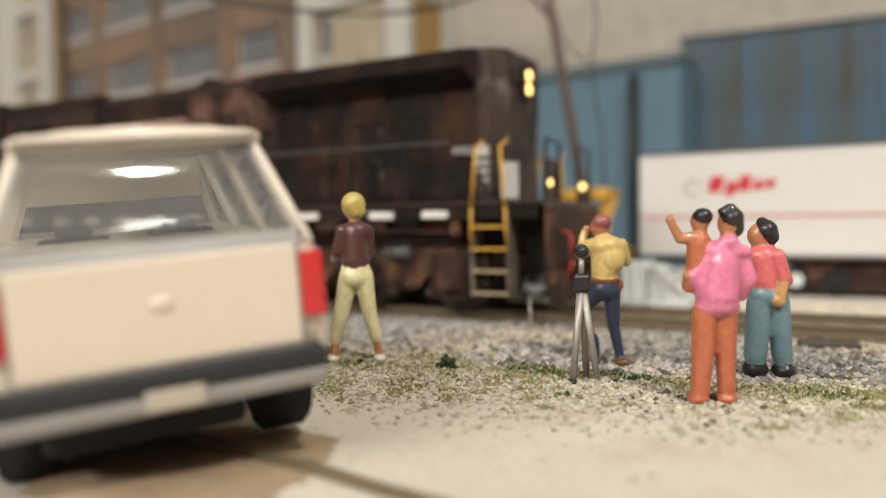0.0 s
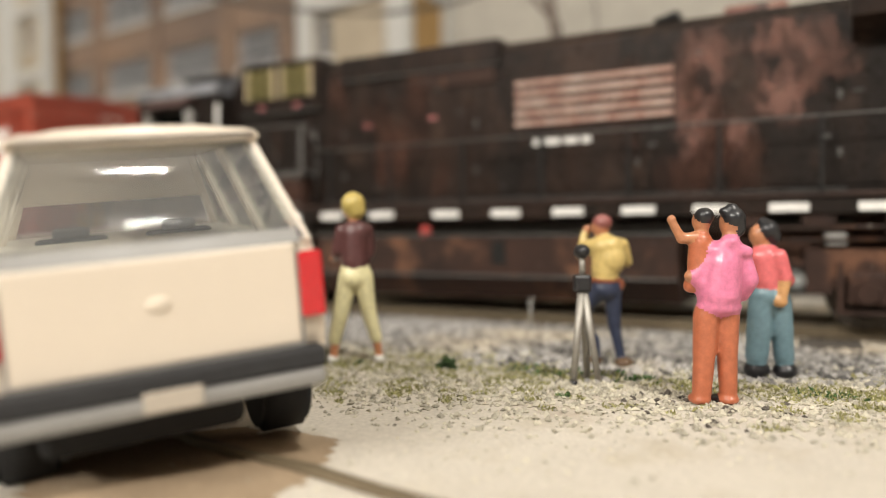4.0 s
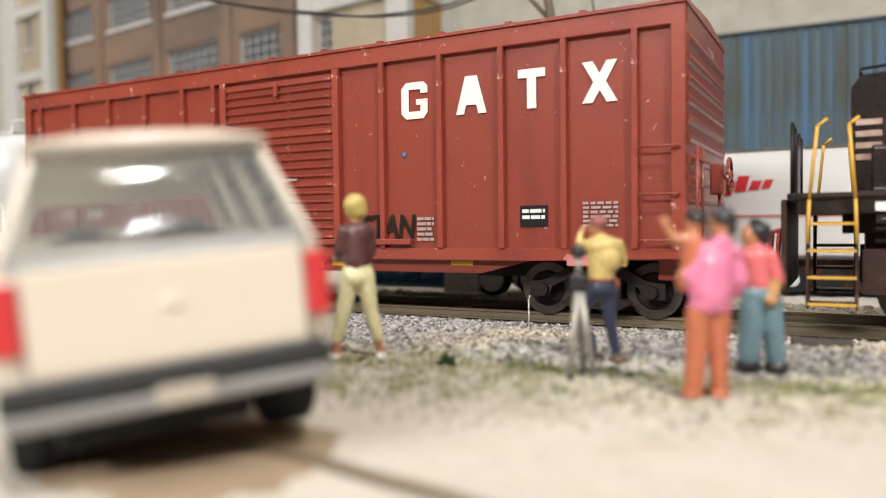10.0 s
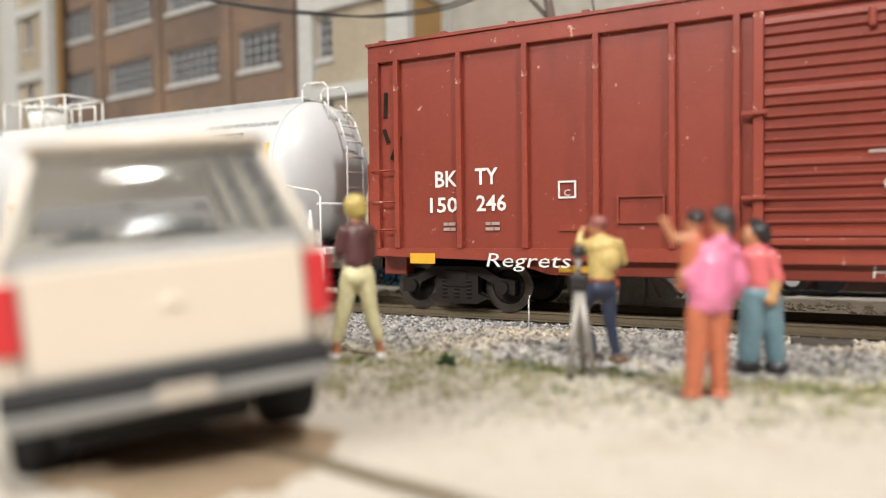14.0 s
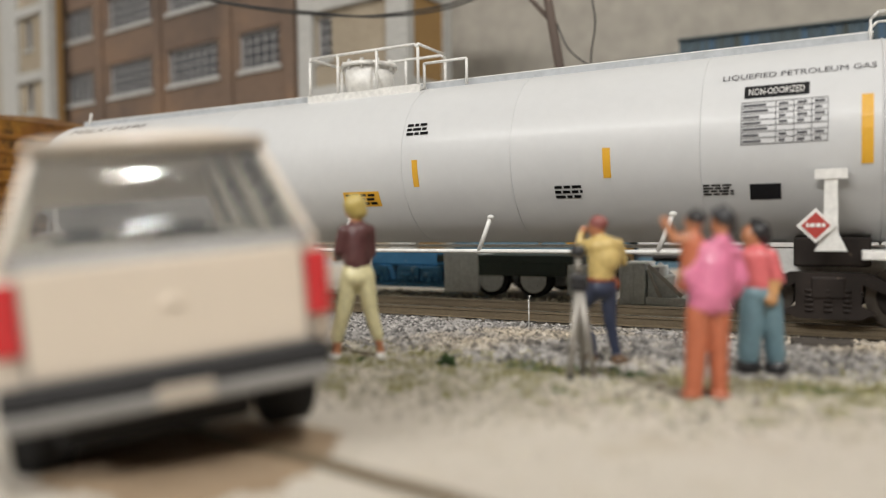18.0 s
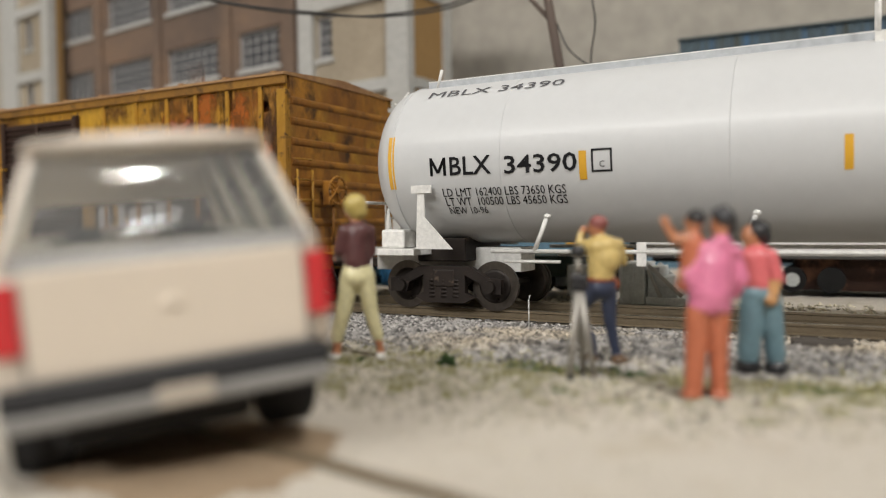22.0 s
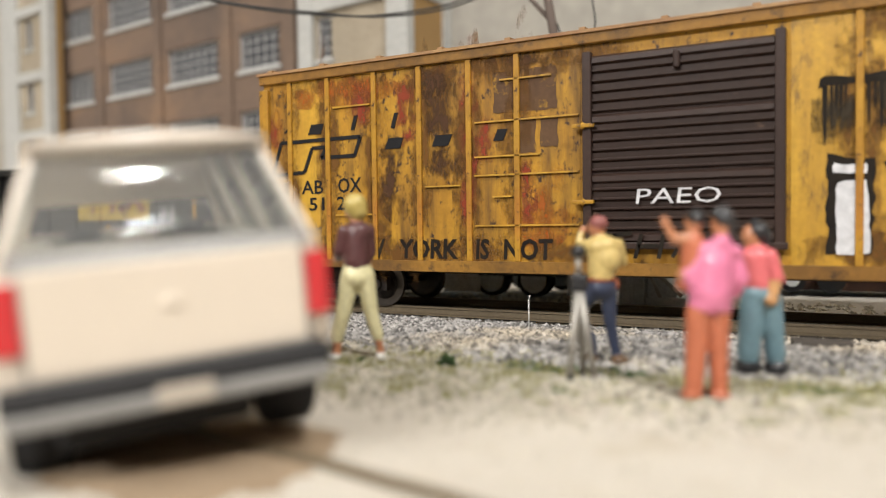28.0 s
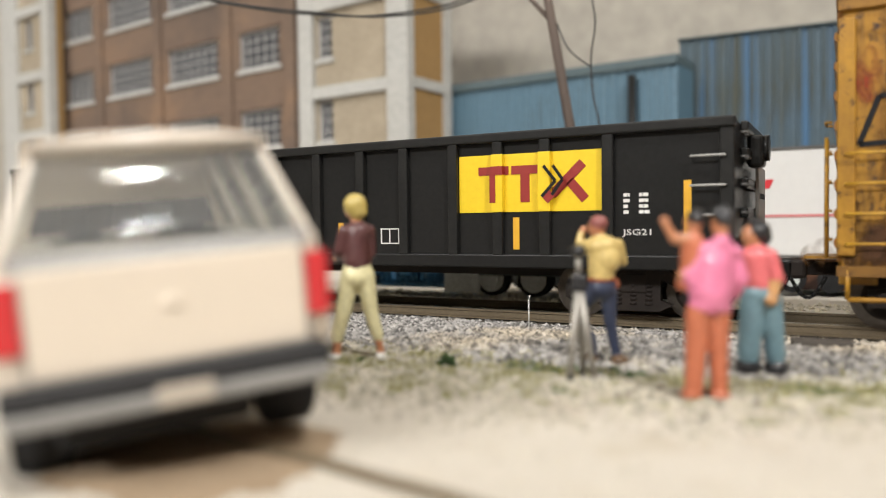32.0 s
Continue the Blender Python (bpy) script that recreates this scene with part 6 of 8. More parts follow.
        for yy in (-1, 1):
            bm = BM()
            ys = sorted((yy * 0.9, yy * 1.5))
            prism(bm, [(xs - 0.2, 1.2), (xs + 0.2, 1.2), (xs + 0.09, 1.45), (xs + 0.08, 2.25), (xs - 0.08, 2.25), (xs - 0.09, 1.45)] if s > 0 else [(xs - 0.12, 1.2), (xs + 0.6, 1.2), (xs + 0.06, 1.75), (xs + 0.05, 2.25), (xs - 0.08, 2.25)], ys[0] if yy < 0 else ys[1] - 0.03, ys[0] + 0.03 if yy < 0 else ys[1], "y")
            box(bm, xs - 0.2, xs + 0.2, yy * 1.5 - 0.02, yy * 1.5 + 0.02, 2.18, 2.32)
            part("saddle_plate", bm, "white", t)
        bm = BM()
        box(bm, xs - 0.5, xs + 0.5, -0.8, 0.8, 0.95, 1.38, bevel=0.03)
        part("saddle", bm, "truck", t)
        bm = BM()
        box(bm, xe - s * 0.9 - 0.25, xe - s * 0.9 + 0.25, -1.2, -0.7, 1.2, 1.55, bevel=0.05)
        rod(bm, (xe - s * 0.7, -1.0, 1.2), (xe - s * 0.7, -1.0, 1.95), 0.1, 0.02, seg=8)
        part("brake_gear", bm, "white", t)
        coupler(t, xe, s)
        freight_truck(t, X(-0.24) if s > 0 else X(-16.5))
    for yy in (-1.42, 1.42):
        bm = BM()
        path(bm, [(X(-15.4), yy, 1.17), (X(-1.2), yy, 1.17)], 0.035)
        part("side_rail", bm, "white", t)
        bm = BM()
        rod(bm, (X(-15.2), yy * 0.95, 1.0), (X(-14.2), yy * 0.95, 1.0), 0.03)
        box(bm, X(-12.95), X(-12.8), min(yy, yy * 1.02), max(yy, yy * 1.02), 0.95, 1.32, bevel=0.006)
        part("rail_plate", bm, "white", t)
        for x in (-14.52, -11.36, -8.3, -5.42, -2.42):
            bm = BM()
            path(bm, [(X(x) - 0.1, yy, 1.17), (X(x) + 0.1, yy * 0.97, 1.72)], 0.04)
            blob(bm, (X(x) + 0.11, yy * 0.97, 1.74), 0.07, 0.06, 0.05, sub=1)
            part("rail_bracket", bm, "white", t)
    # lettering wrapped on the barrel
    def wrap(ob, lift=0.012):
        for v in ob.data.vertices:
            z = v.co.z / U
            h = min(max((z - zc) / (R + lift), -0.999), 0.999)
            yy = -math.sqrt(max(0.0, 1 - h * h)) * (R + lift)
            v.co.y = yy * U if v.co.y / U < 0.5 else (yy + 0.012) * U
        return ob

    def grid_plate(name, xa, xb, za, zb, mat, label="", n=6):
        bm = BM()
        rows = [[bm.verts.new((x, y, za + (zb - za) * k / n)) for x, y in ((xa, 0), (xb, 0), (xb, 1), (xa, 1))] for k in range(n + 1)]
        bm.faces.new(rows[0]), bm.faces.new(rows[-1])
        for p, q in zip(rows, rows[1:]):
            for k in range(4):
                bm.faces.new((p[k], p[(k + 1) % 4], q[(k + 1) % 4], q[k]))
        bmesh.ops.recalc_face_normals(bm, faces=bm.faces)
        return wrap(part(name, bm, mat, t, label), 0.008)
    def L(s, xa, xb, za, zb, mat="letter_black", **k):
        d = 0.12 if xa < -3 else 0.0
        return wrap(lettering("lettering", s, X(xa + d), X(xb + d), za, zb, 0, mat, t, **k), 0.012)
    wrap(stroke("lettering", [((X(-16.50), 2.47), (X(-16.50), 2.78)), ((X(-16.24), 2.47), (X(-16.24), 2.78)), ((X(-16.50), 2.76), (X(-16.37), 2.52)), ((X(-16.37), 2.52), (X(-16.24), 2.76))], 0.055, 0, "letter_black", t))
    L("BLX", -16.26, -15.48, 2.47, 2.78, bold=0.012)
    L("34390", -15.24, -13.99, 2.45, 2.75, bold=0.012)
    L("LD LMT 162400 LBS 73650 KGS", -16.45, -14.21, 2.11, 2.25)
    L("LT WT  100500 LBS 45650 KGS", -16.43, -14.21, 1.95, 2.09)
    L("NEW 10-96", -16.41, -15.67, 1.81, 1.93)
    L("MBLX 34390", -16.96, -14.39, 3.92, 4.05, mat="letter_faint")
    L("LIQUEFIED PETROLEUM GAS", -1.62, 0.34, 3.66, 3.76, mat="letter_faint")
    grid_plate("sign_panel", X(-1.31), X(-0.47), 3.37, 3.55, "letter_black", "black panel with white words")
    wrap(lettering("lettering", "NON-ODORIZED", X(-1.25), X(-0.53), 3.41, 3.51, 0, "letter_white", t), 0.02)
    rng = random.Random(4)
    for k in range(8):
        z = 2.70 + 0.60 * k / 7
        grid_plate("table_line", X(-1.34), X(-0.24), z, z + 0.009, "letter_faint", n=1)
        if k == 7:
            break
        spans = [(0.02, 0.02 + rng.uniform(0.2, 0.36))] + ([(c + 0.04, c + 0.04 + rng.uniform(0.07, 0.13)) for c in (0.45, 0.68, 0.9)] if k != 2 else [])
        for p, q in spans:
            grid_plate("table_print", X(-1.34) + p, X(-1.34) + q, z + 0.028, z + 0.062, "letter_faint", n=1)
    for x in (-1.34, -0.89, -0.66, -0.44, -0.24):
        grid_plate("table_line", X(x) - 0.004, X(x) + 0.004, 2.70, 3.31, "letter_faint")
    for xa, xb, za, zb in ((0.16, 0.30, 2.37, 3.3), (-17.38, -17.26, 2.27, 3.2), (-13.84, -13.72, 2.31, 2.76), (-3.35, -3.23, 2.32, 2.78), (-6.78, -6.67, 2.30, 2.77), (-10.15, -10.04, 2.3, 2.77)):
        grid_plate("yellow_strip", X(xa), X(xb), za, zb, "decal_yellow", "yellow reflective strip")
    for xa, xb, za, zb, n, g in ((-4.17, -3.71, 2.01, 2.24, 3, 3), (-6.92, -6.48, 3.2, 3.44, 3, 3), (-1.88, -1.46, 2.0, 2.17, 4, 3)):
        wrap(bars("small_print", X(xa), X(xb), za, zb, 0, n, "letter_black", t, gaps=g, seed=int(-xa * 7)), 0.012)
    grid_plate("data_panel", X(-1.24), X(-0.83), 1.93, 2.15, "letter_black", "black stencil panel")
    grid_plate("notice", X(-8.34), X(-7.55), 1.98, 2.25, "decal_yellow", "yellow notice with black bars")
    wrap(bars("notice_print", X(-8.34 + 0.06), X(-7.55 - 0.06), 2.0, 2.22, 0, 3, "letter_black", t, gaps=4, seed=3), 0.02)
    for q in ((-13.64, -13.61, 2.42, 2.78), (-13.34, -13.31, 2.42, 2.78), (-13.61, -13.34, 2.42, 2.45), (-13.61, -13.34, 2.75, 2.78)):
        grid_plate("clearance_mark", X(q[0]), X(q[1]), q[2], q[3], "letter_black", n=3)
    L("C", -13.63, -13.55, 2.49, 2.59)
    bm = BM()
    r = 0.24
    prism(bm, [(X(-0.38) - r, 1.55), (X(-0.38), 1.55 - r), (X(-0.38) + r, 1.55), (X(-0.38), 1.55 + r)], -1.58, -1.56, "y")
    pl = part("hazard_placard", bm, "letter_white", t, "white-edged red hazard diamond")
    bm = BM()
    r = 0.18
    prism(bm, [(X(-0.38) - r, 1.55), (X(-0.38), 1.55 - r), (X(-0.38) + r, 1.55), (X(-0.38), 1.55 + r)], -1.59, -1.58, "y")
    part("diamond", bm, "hazard_red", pl)
    bars("diamond_print", X(-0.5), X(-0.26), 1.51, 1.6, -1.592, 1, "letter_white", pl, gaps=4)
    return t


def gondola():
    c = -45.13
    t = thing("gondola_car", P(c, TRACK_Y, 0), "black open gondola car with a bright yellow panel", "gondola", "freight cars")
    CARS.append((t, c))
    X = lambda x: x - c
    a, b, z0, z1, S = X(-53.6), X(-36.65), 1.0, 3.14, -1.42
    bm = BM()
    box(bm, a, b, -1.40, 1.40, 0.95, 1.15)
    part("floor_plate", bm, "black", t)
    for s in (-1, 1):
        bm = BM()
        box(bm, a + 0.05, b - 0.05, min(s * 1.34, s * 1.42), max(s * 1.34, s * 1.42), z0, z1 - 0.1)
        part("side_sheet", bm, "black", t)
        bm = BM()
        box(bm, a - 0.02, b + 0.02, min(s * 1.30, s * 1.54), max(s * 1.30, s * 1.54), z1 - 0.16, z1, bevel=0.03)
        part("top_chord", bm, "black_edge", t)
        bm = BM()
        box(bm, a, b, min(s * 1.36, s * 1.52), max(s * 1.36, s * 1.52), z0 - 0.1, z0 + 0.12, bevel=0.02)
        part("side_sill", bm, "black", t)
        bm = BM()
        y = sorted((s * 1.40, s * 1.52))
        box(bm, -0.09, 0.09, y[0], y[1], z0 + 0.1, z1 - 0.15, bevel=0.02)
        rib = None
        for x in (-38.49, -39.52, -40.35, -41.19, -42.18, -43.11, -44.1, -45.1, -46.1, -47.1, -48.1, -49.1, -50.0, -50.9, -51.9, -37.5):
            if x == -37.5:
                continue
            rib = part("side_rib", bm, "black_edge", t, at=P(X(x), 0, 0)) if rib is None else (again(rib, P(X(x), 0, 0)), rib)[1]
        for x in (a + 0.1, b - 0.1):
            bm = BM()
            box(bm, x - 0.1, x + 0.1, min(s * 1.38, s * 1.5), max(s * 1.38, s * 1.5), z0, z1 - 0.1, bevel=0.02)
            part("corner_post", bm, "black_edge", t)
    for s, x in ((1, b), (-1, a)):
        bm = BM()
        box(bm, min(x - s * 0.06, x), max(x - s * 0.06, x), -1.36, 1.36, z0, z1 - 0.05)
        part("end_sheet", bm, "black", t)
        for z in (1.3, 1.75, 2.2, 2.65, 3.05):
            bm = BM()
            box(bm, min(x, x + s * 0.12), max(x, x + s * 0.12), -0.85, 1.34, z - 0.08, z + 0.08, bevel=0.03)
            part("end_rib", bm, "black_edge", t)
        ladder_rungs(t, -1.4, -0.95, x + s * 0.16, (1.35, 1.75, 2.15, 2.55, 2.9), "rail_grey", s)
        coupler(t, x, s, "black")
        bm = BM()
        box(bm, min(x - s * 0.4, x), max(x - s * 0.4, x), -1.1, 1.1, 0.66, 1.0, bevel=0.02)
        part("end_sill", bm, "black", t)
        freight_truck(t, X(-38.2) if s > 0 else X(-52.05))
    bm = BM()
    box(bm, b + 0.12, b + 0.17, 0.1, 1.15, 1.5, 2.5, bevel=0.01)
    part("end_board", bm, "rung_grey", t, "pale grey board on the end")
    bm = BM()
    box(bm, b + 0.05, b + 0.3, -0.45, -0.05, 2.45, 2.95, bevel=0.06)
    rod(bm, (b + 0.28, -0.25, 2.75), (b + 0.36, -0.25, 2.75), 0.2, seg=20)
    part("brake_housing", bm, "black_edge", t)
    bm = BM()
    box(bm, a + 0.5, b - 0.5, -0.3, 0.3, 0.7, 1.0)
    part("centre_sill", bm, "truck", t)
    # yellow panel that follows sheet and ribs
    bm = BM()
    pa, pb, za, zb = X(-41.09), X(-38.59), 1.82, 2.78
    box(bm, pa, pb, S - 0.012, S, za, zb)
    for x in (-39.52, -40.35):
        box(bm, X(x) - 0.105, X(x) + 0.105, -1.534, S, za, zb, bevel=0.01)
    part("logo_panel", bm, "panel_yellow", t, "bright yellow painted panel")
    y = S - 0.014
    bm = BM()
    for xa, xb, qa, qb in ((-40.72, -40.456, 2.44, 2.58), (-40.456, -40.244, 2.44, 2.58), (-40.244, -40.17, 2.44, 2.58), (-40.52, -40.456, 1.98, 2.44), (-40.456, -40.37, 1.98, 2.44), (-40.12, -39.62, 2.44, 2.58), (-39.96, -39.80, 1.98, 2.44)):
        box(bm, X(xa), X(xb), -1.545 if xa == -40.456 else y - 0.008, y, qa, qb)
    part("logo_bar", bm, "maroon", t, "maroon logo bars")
    stroke("logo_chevron", [((X(-39.5), 2.0), (X(-39.38), 2.116))], 0.15, -1.547, "maroon", t, "maroon bar end")
    stroke("logo_chevron", [((X(-39.41), 2.087), (X(-38.9), 2.58)), ((X(-39.12), 2.3), (X(-38.86), 2.0))], 0.15, y - 0.008, "maroon", t, "maroon crossing bars")
    stroke("logo_chevron", [((X(-39.52), 2.55), (X(-39.32), 2.3)), ((X(-39.32), 2.3), (X(-39.55), 2.06)), ((X(-39.36), 2.55), (X(-39.2), 2.32)), ((X(-39.2), 2.32), (X(-39.38), 2.08))], 0.05, -1.552, "letter_black", t, "black chevron lines")
    for xa, za, zb in ((-37.36, 1.45, 2.24), (-40.10, 1.2, 1.73), (-43.65, 1.3, 1.68), (-47, 1.2, 1.7)):
        plate("yellow_strip", X(xa), X(xa) + 0.11, za, zb, S - 0.002, "decal_yellow", t, "yellow reflective strip")
    lettering("lettering", "JSG21", X(-38.28), X(-37.84), 1.40, 1.52, S - 0.006, "letter_white", t)
    bars("small_print", X(-38.26), X(-38.16), 1.74, 2.09, S - 0.006, 4, "letter_white", t, gaps=1)
    bars("small_print", X(-38.02), X(-37.86), 1.74, 2.09, S - 0.006, 4, "letter_white", t, gaps=2)
    bm = BM()
    for q in ((-42.71, -42.69, 1.29, 1.57), (-42.34, -42.32, 1.29, 1.57), (-42.69, -42.34, 1.29, 1.31), (-42.69, -42.34, 1.55, 1.57), (-42.53, -42.51, 1.31, 1.55)):
        box(bm, X(q[0]), X(q[1]), S - 0.01, S, q[2], q[3])
    part("data_panel", bm, "letter_white", t, "white outlined stencil box")
    ladder_rungs(t, X(-37.24), X(-36.77), -1.56, (1.3, 1.72, 2.15, 2.58), "rung_grey")
    bars("end_print", -0.05, 0.65, 1.95, 2.1, -0.002, 1, "letter_black", t, "small dark stencil row", gaps=4).matrix_basis = P(b + 0.175, 0.3, 0, 0, 0, 90)
    return t


def locomotive():
    c = 30.8
    t = thing("locomotive", P(c, TRACK_Y, 0), "weathered black diesel locomotive running long hood first", "locomotive")
    CARS.append((t, c))
    X = lambda x: x - c
    # frame and deck
    bm = BM()
    box(bm, X(19.85), X(41.45), -1.42, 1.42, 1.70, 1.97, bevel=0.02)
    part("frame", bm, "loco", t, "grimy black frame sill")
    bm = BM()
    box(bm, X(26.6), X(35.2), -0.85, 0.85, 0.95, 1.71)
    part("underframe", bm, "loco_under", t)
    for xa, xb in ((20.4, 26.6), (35.2, 41.2)):
        bm = BM()
        box(bm, X(xa), X(xb), -0.9, 0.9, 1.43, 1.71)
        box(bm, X(xa) + 0.3, X(xb) - 0.3, -0.6, 0.6, 0.7, 1.425)
        part("underframe", bm, "loco_under", t)
    for s in (-1, 1):
        bm = BM()
        box(bm, X(19.9), X(41.5), min(s * 1.40, s * 1.46), max(s * 1.40, s * 1.46), 1.93, 2.0, bevel=0.012)
        part("deck_edge", bm, "loco_brown", t)
    bm = BM()
    box(bm, 0, 0.5, -1.445, -1.415, 1.74, 1.86)
    strip = None
    for x in (20.75, 21.55, 22.5, 23.65, 24.75, 25.8, 26.85, 27.95, 29.2, 30.3, 31.4, 32.5, 33.5, 34.55, 35.6, 36.6, 38.2, 39.3):
        at = P(X(x), 0, 0, 0, random.Random(x).uniform(-1.5, 1.5), 0)
        strip = part("white_strip", bm, "letter_white", t, "white reflective strip", at=at) if strip is None else (again(strip, at), strip)[1]
    # hood
    bm = BM()
    prism(bm, [(-0.95, 1.97), (-0.95, 4.52), (-0.8, 4.7), (0.8, 4.7), (0.95, 4.52), (0.95, 1.97)], X(24.2), X(40.2), "x")
    part("long_hood", bm, "loco", t)
    x = 27.0
    k = 0
    while x < 39.3:
        bm = BM()
        box(bm, X(x), X(x) + 0.86, -0.972, -0.948, 2.1, 3.95 if x < 35 else 3.6, bevel=0.01)
        d = part("hood_door", bm, "loco", t)
        for z in (2.5, 3.3):
            bm = BM()
            box(bm, X(x) + 0.02, X(x) + 0.07, -0.99, -0.96, z, z + 0.12)
            part("hinge", bm, "rail_grey" if k % 3 == 0 else "loco", d)
        bm = BM()
        rod(bm, (X(x) + 0.74, -0.98, 2.75), (X(x) + 0.74, -0.98, 2.95), 0.02)
        part("handle", bm, "loco", d)
        x += 0.93
        k += 1
    for x, z in ((27.5, 3.46), (28.9, 3.5), (25.0, 3.98), (25.9, 3.98)):
        plate("service_tag", X(x), X(x) + 0.16, z, z + 0.045, -0.975 if x > 27 else -1.045, "stripe_pink", t, "small faded red tag")
    # vent box behind the cab
    bm = BM()
    box(bm, X(24.5), X(26.5), -1.04, 1.04, 3.9, 4.9, bevel=0.03)
    v = part("vent_box", bm, "loco", t)
    for xa, xb in ((24.69, 25.43), (25.6, 26.36)):
        bm = BM()
        box(bm, X(xa), X(xa) + 0.06, -1.09, -1.03, 4.16, 4.78)
        box(bm, X(xb) - 0.06, X(xb), -1.09, -1.03, 4.16, 4.78)
        part("vent_frame", bm, "frame_buff", v, "buff vent frame")
        for k in range(7):
            bm = BM()
            box(bm, -0.31, 0.31, -0.035, 0.02, -0.012, 0.012)
            part("louvre", bm, "louvre_gold", v, "brass coloured louvre", at=P(X((xa + xb) / 2), -1.055, 4.21 + 0.085 * k, -20, 0, 0))
    # cab
    bm = BM()
    wall_with_holes(bm, X(21.92), X(24.2), 1.97, 4.35, -1.42, -1.34, [(X(22.5), X(23.5), 3.42, 4.08)])
    wall_with_holes(bm, X(21.92), X(24.2), 1.97, 4.35, 1.34, 1.42, [(X(22.5), X(23.5), 3.42, 4.08)])
    box(bm, X(21.92), X(22.0), -1.34, 1.34, 1.97, 4.35)
    box(bm, X(24.12), X(24.2), -1.34, 1.34, 1.97, 4.35)
    cab = part("cab", bm, "loco", t, "black cab with a side window")
    for x, z, s in ((22.15, 2.3, 1), (23.0, 2.45, 1), (21.98, 3.2, 1), (23.9, 3.3, 1)):
        bm = BM()
        path(bm, [(X(x), -1.42, z), (X(x), -1.47, z), (X(x) + 0.3, -1.47, z), (X(x) + 0.3, -1.42, z)], 0.014)
        part("grab_iron", bm, "rail_grey", cab)
    bm = BM()
    prism(bm, [(-1.45, 4.35), (-1.455, 4.41), (-1.42, 4.49), (-1.34, 4.56), (-1.2, 4.63), (-1.0, 4.69), (-0.7, 4.735), (0, 4.75), (0.7, 4.735), (1.0, 4.69), (1.2, 4.63), (1.34, 4.56), (1.42, 4.49), (1.455, 4.41), (1.45, 4.35)], X(21.9), X(24.22), "x", smooth=True)
    part("cab_roof", bm, "roof_grey", cab, "dusty grey arched cab roof")
    bm = BM()
    box(bm, X(22.4), X(23.6), -0.6, 0.6, 4.74, 4.95, bevel=0.03)
    ac = part("air_conditioner", bm, "black_edge", cab)
    for k in range(12):
        bm = BM()
        box(bm, X(22.46) + 0.092 * k, X(22.49) + 0.092 * k, -0.615, -0.595, 4.78, 4.91)
        part("grille_slat", bm, "rail_grey", ac)
    bm = BM()
    box(bm, X(22.2), X(23.75), -1.455, -1.415, 4.37, 4.385)
    part("drip_rail", bm, "rung_grey", cab, "thin worn bright drip rail")
    bm = BM()
    box(bm, X(22.53), X(23.47), -1.47, -1.42, 3.325, 3.345)
    part("arm_rest", bm, "rung_grey", cab, "worn bright sill edge")
    # grey plate added behind the glass as its painted reflection
    bm = BM()
    box(bm, X(22.58), X(23.14), -1.365, -1.355, 3.5, 4.02, bevel=0.02)
    part("sliding_pane", bm, "dusty_pane", cab, "grey plate painted as the reflection in the cab window")
    bm = BM()
    for a, b, p, q in ((22.45, 22.53, 3.36, 4.14), (23.47, 23.55, 3.36, 4.14), (22.53, 23.47, 3.36, 3.43), (22.53, 23.47, 4.07, 4.14)):
        box(bm, X(a), X(b), -1.45, -1.40, p, q)
    w = part("side_window", bm, "black_edge", cab)
    bm = BM()
    box(bm, X(22.53), X(23.47), -1.38, -1.37, 3.43, 4.07)
    part("pane", bm, "glass", w, shadow=False)
    bm = BM()
    prism(bm, [(-1.42, 4.34), (-1.44, 4.36), (-1.78, 4.12), (-1.76, 4.10)], X(22.35), X(23.62), "x")
    part("sun_visor", bm, "visor", cab, "faded maroon window visor")
    for x in (22.36, 23.58):
        bm = BM()
        box(bm, X(x) - 0.01, X(x) + 0.11, -1.62, -1.46, 3.45, 4.02, bevel=0.01)
        part("wind_deflector", bm, "rail_grey" , cab, "grey framed wind deflector")
        for xf in (X(x) - 0.01, X(x) + 0.09):
            bm = BM()
            box(bm, xf, xf + 0.02, -1.64, -1.61, 3.43, 4.04)
            part("deflector_frame", bm, "letter_white", cab, "white frame edge")
    for ch, x in (("6", 22.86), ("2", 23.22)):
        lettering("road_number", ch, X(x), X(x) + 0.2, 2.87, 3.13, -1.428, "letter_white", cab, bold=0.02)
    stroke("road_number", [((X(22.59), 2.87), (X(22.59), 3.13)), ((X(22.53), 3.06), (X(22.6), 3.125)), ((X(22.53), 2.885), (X(22.65), 2.885))], 0.038, -1.43, "letter_white", cab)
    for z, m in ((2.72, "rail_grey"),):
        bm = BM()
        box(bm, X(21.2), X(24.25), -1.45, -1.40, z, z + 0.03)
        part("seam", bm, m, cab)
    bm = BM()
    path(bm, [(X(24.26), -1.4, 3.25), (X(24.26), -1.46, 3.25), (X(24.26), -1.46, 4.1), (X(24.26), -1.4, 4.1)], 0.035)
    part("grab_iron", bm, "letter_white", cab, "white grab iron")
    # battery boxes under and behind the cab
    for xa, xb, z1 in ((20.75, 21.9, 2.62), (21.95, 23.1, 2.62), (23.15, 24.2, 2.62), (24.25, 25.25, 2.6), (25.3, 26.3, 2.6)):
        bm = BM()
        box(bm, X(xa), X(xb), -1.36, 1.36, 1.99, z1, bevel=0.02)
        bx = part("equipment_box", bm, "loco" if xb < 23 else "loco_brown", t)
        # pale lines for worn paint and for highlights along the box edges
        for z in (2.03, z1 - 0.05):
            bm = BM()
            box(bm, X(xa) + 0.03, X(xb) - 0.03, -1.385, -1.355, z, z + 0.011)
            part("lid_edge", bm, "rung_grey", bx, "bright edge line, part wear and part painted highlight")
        bm = BM()
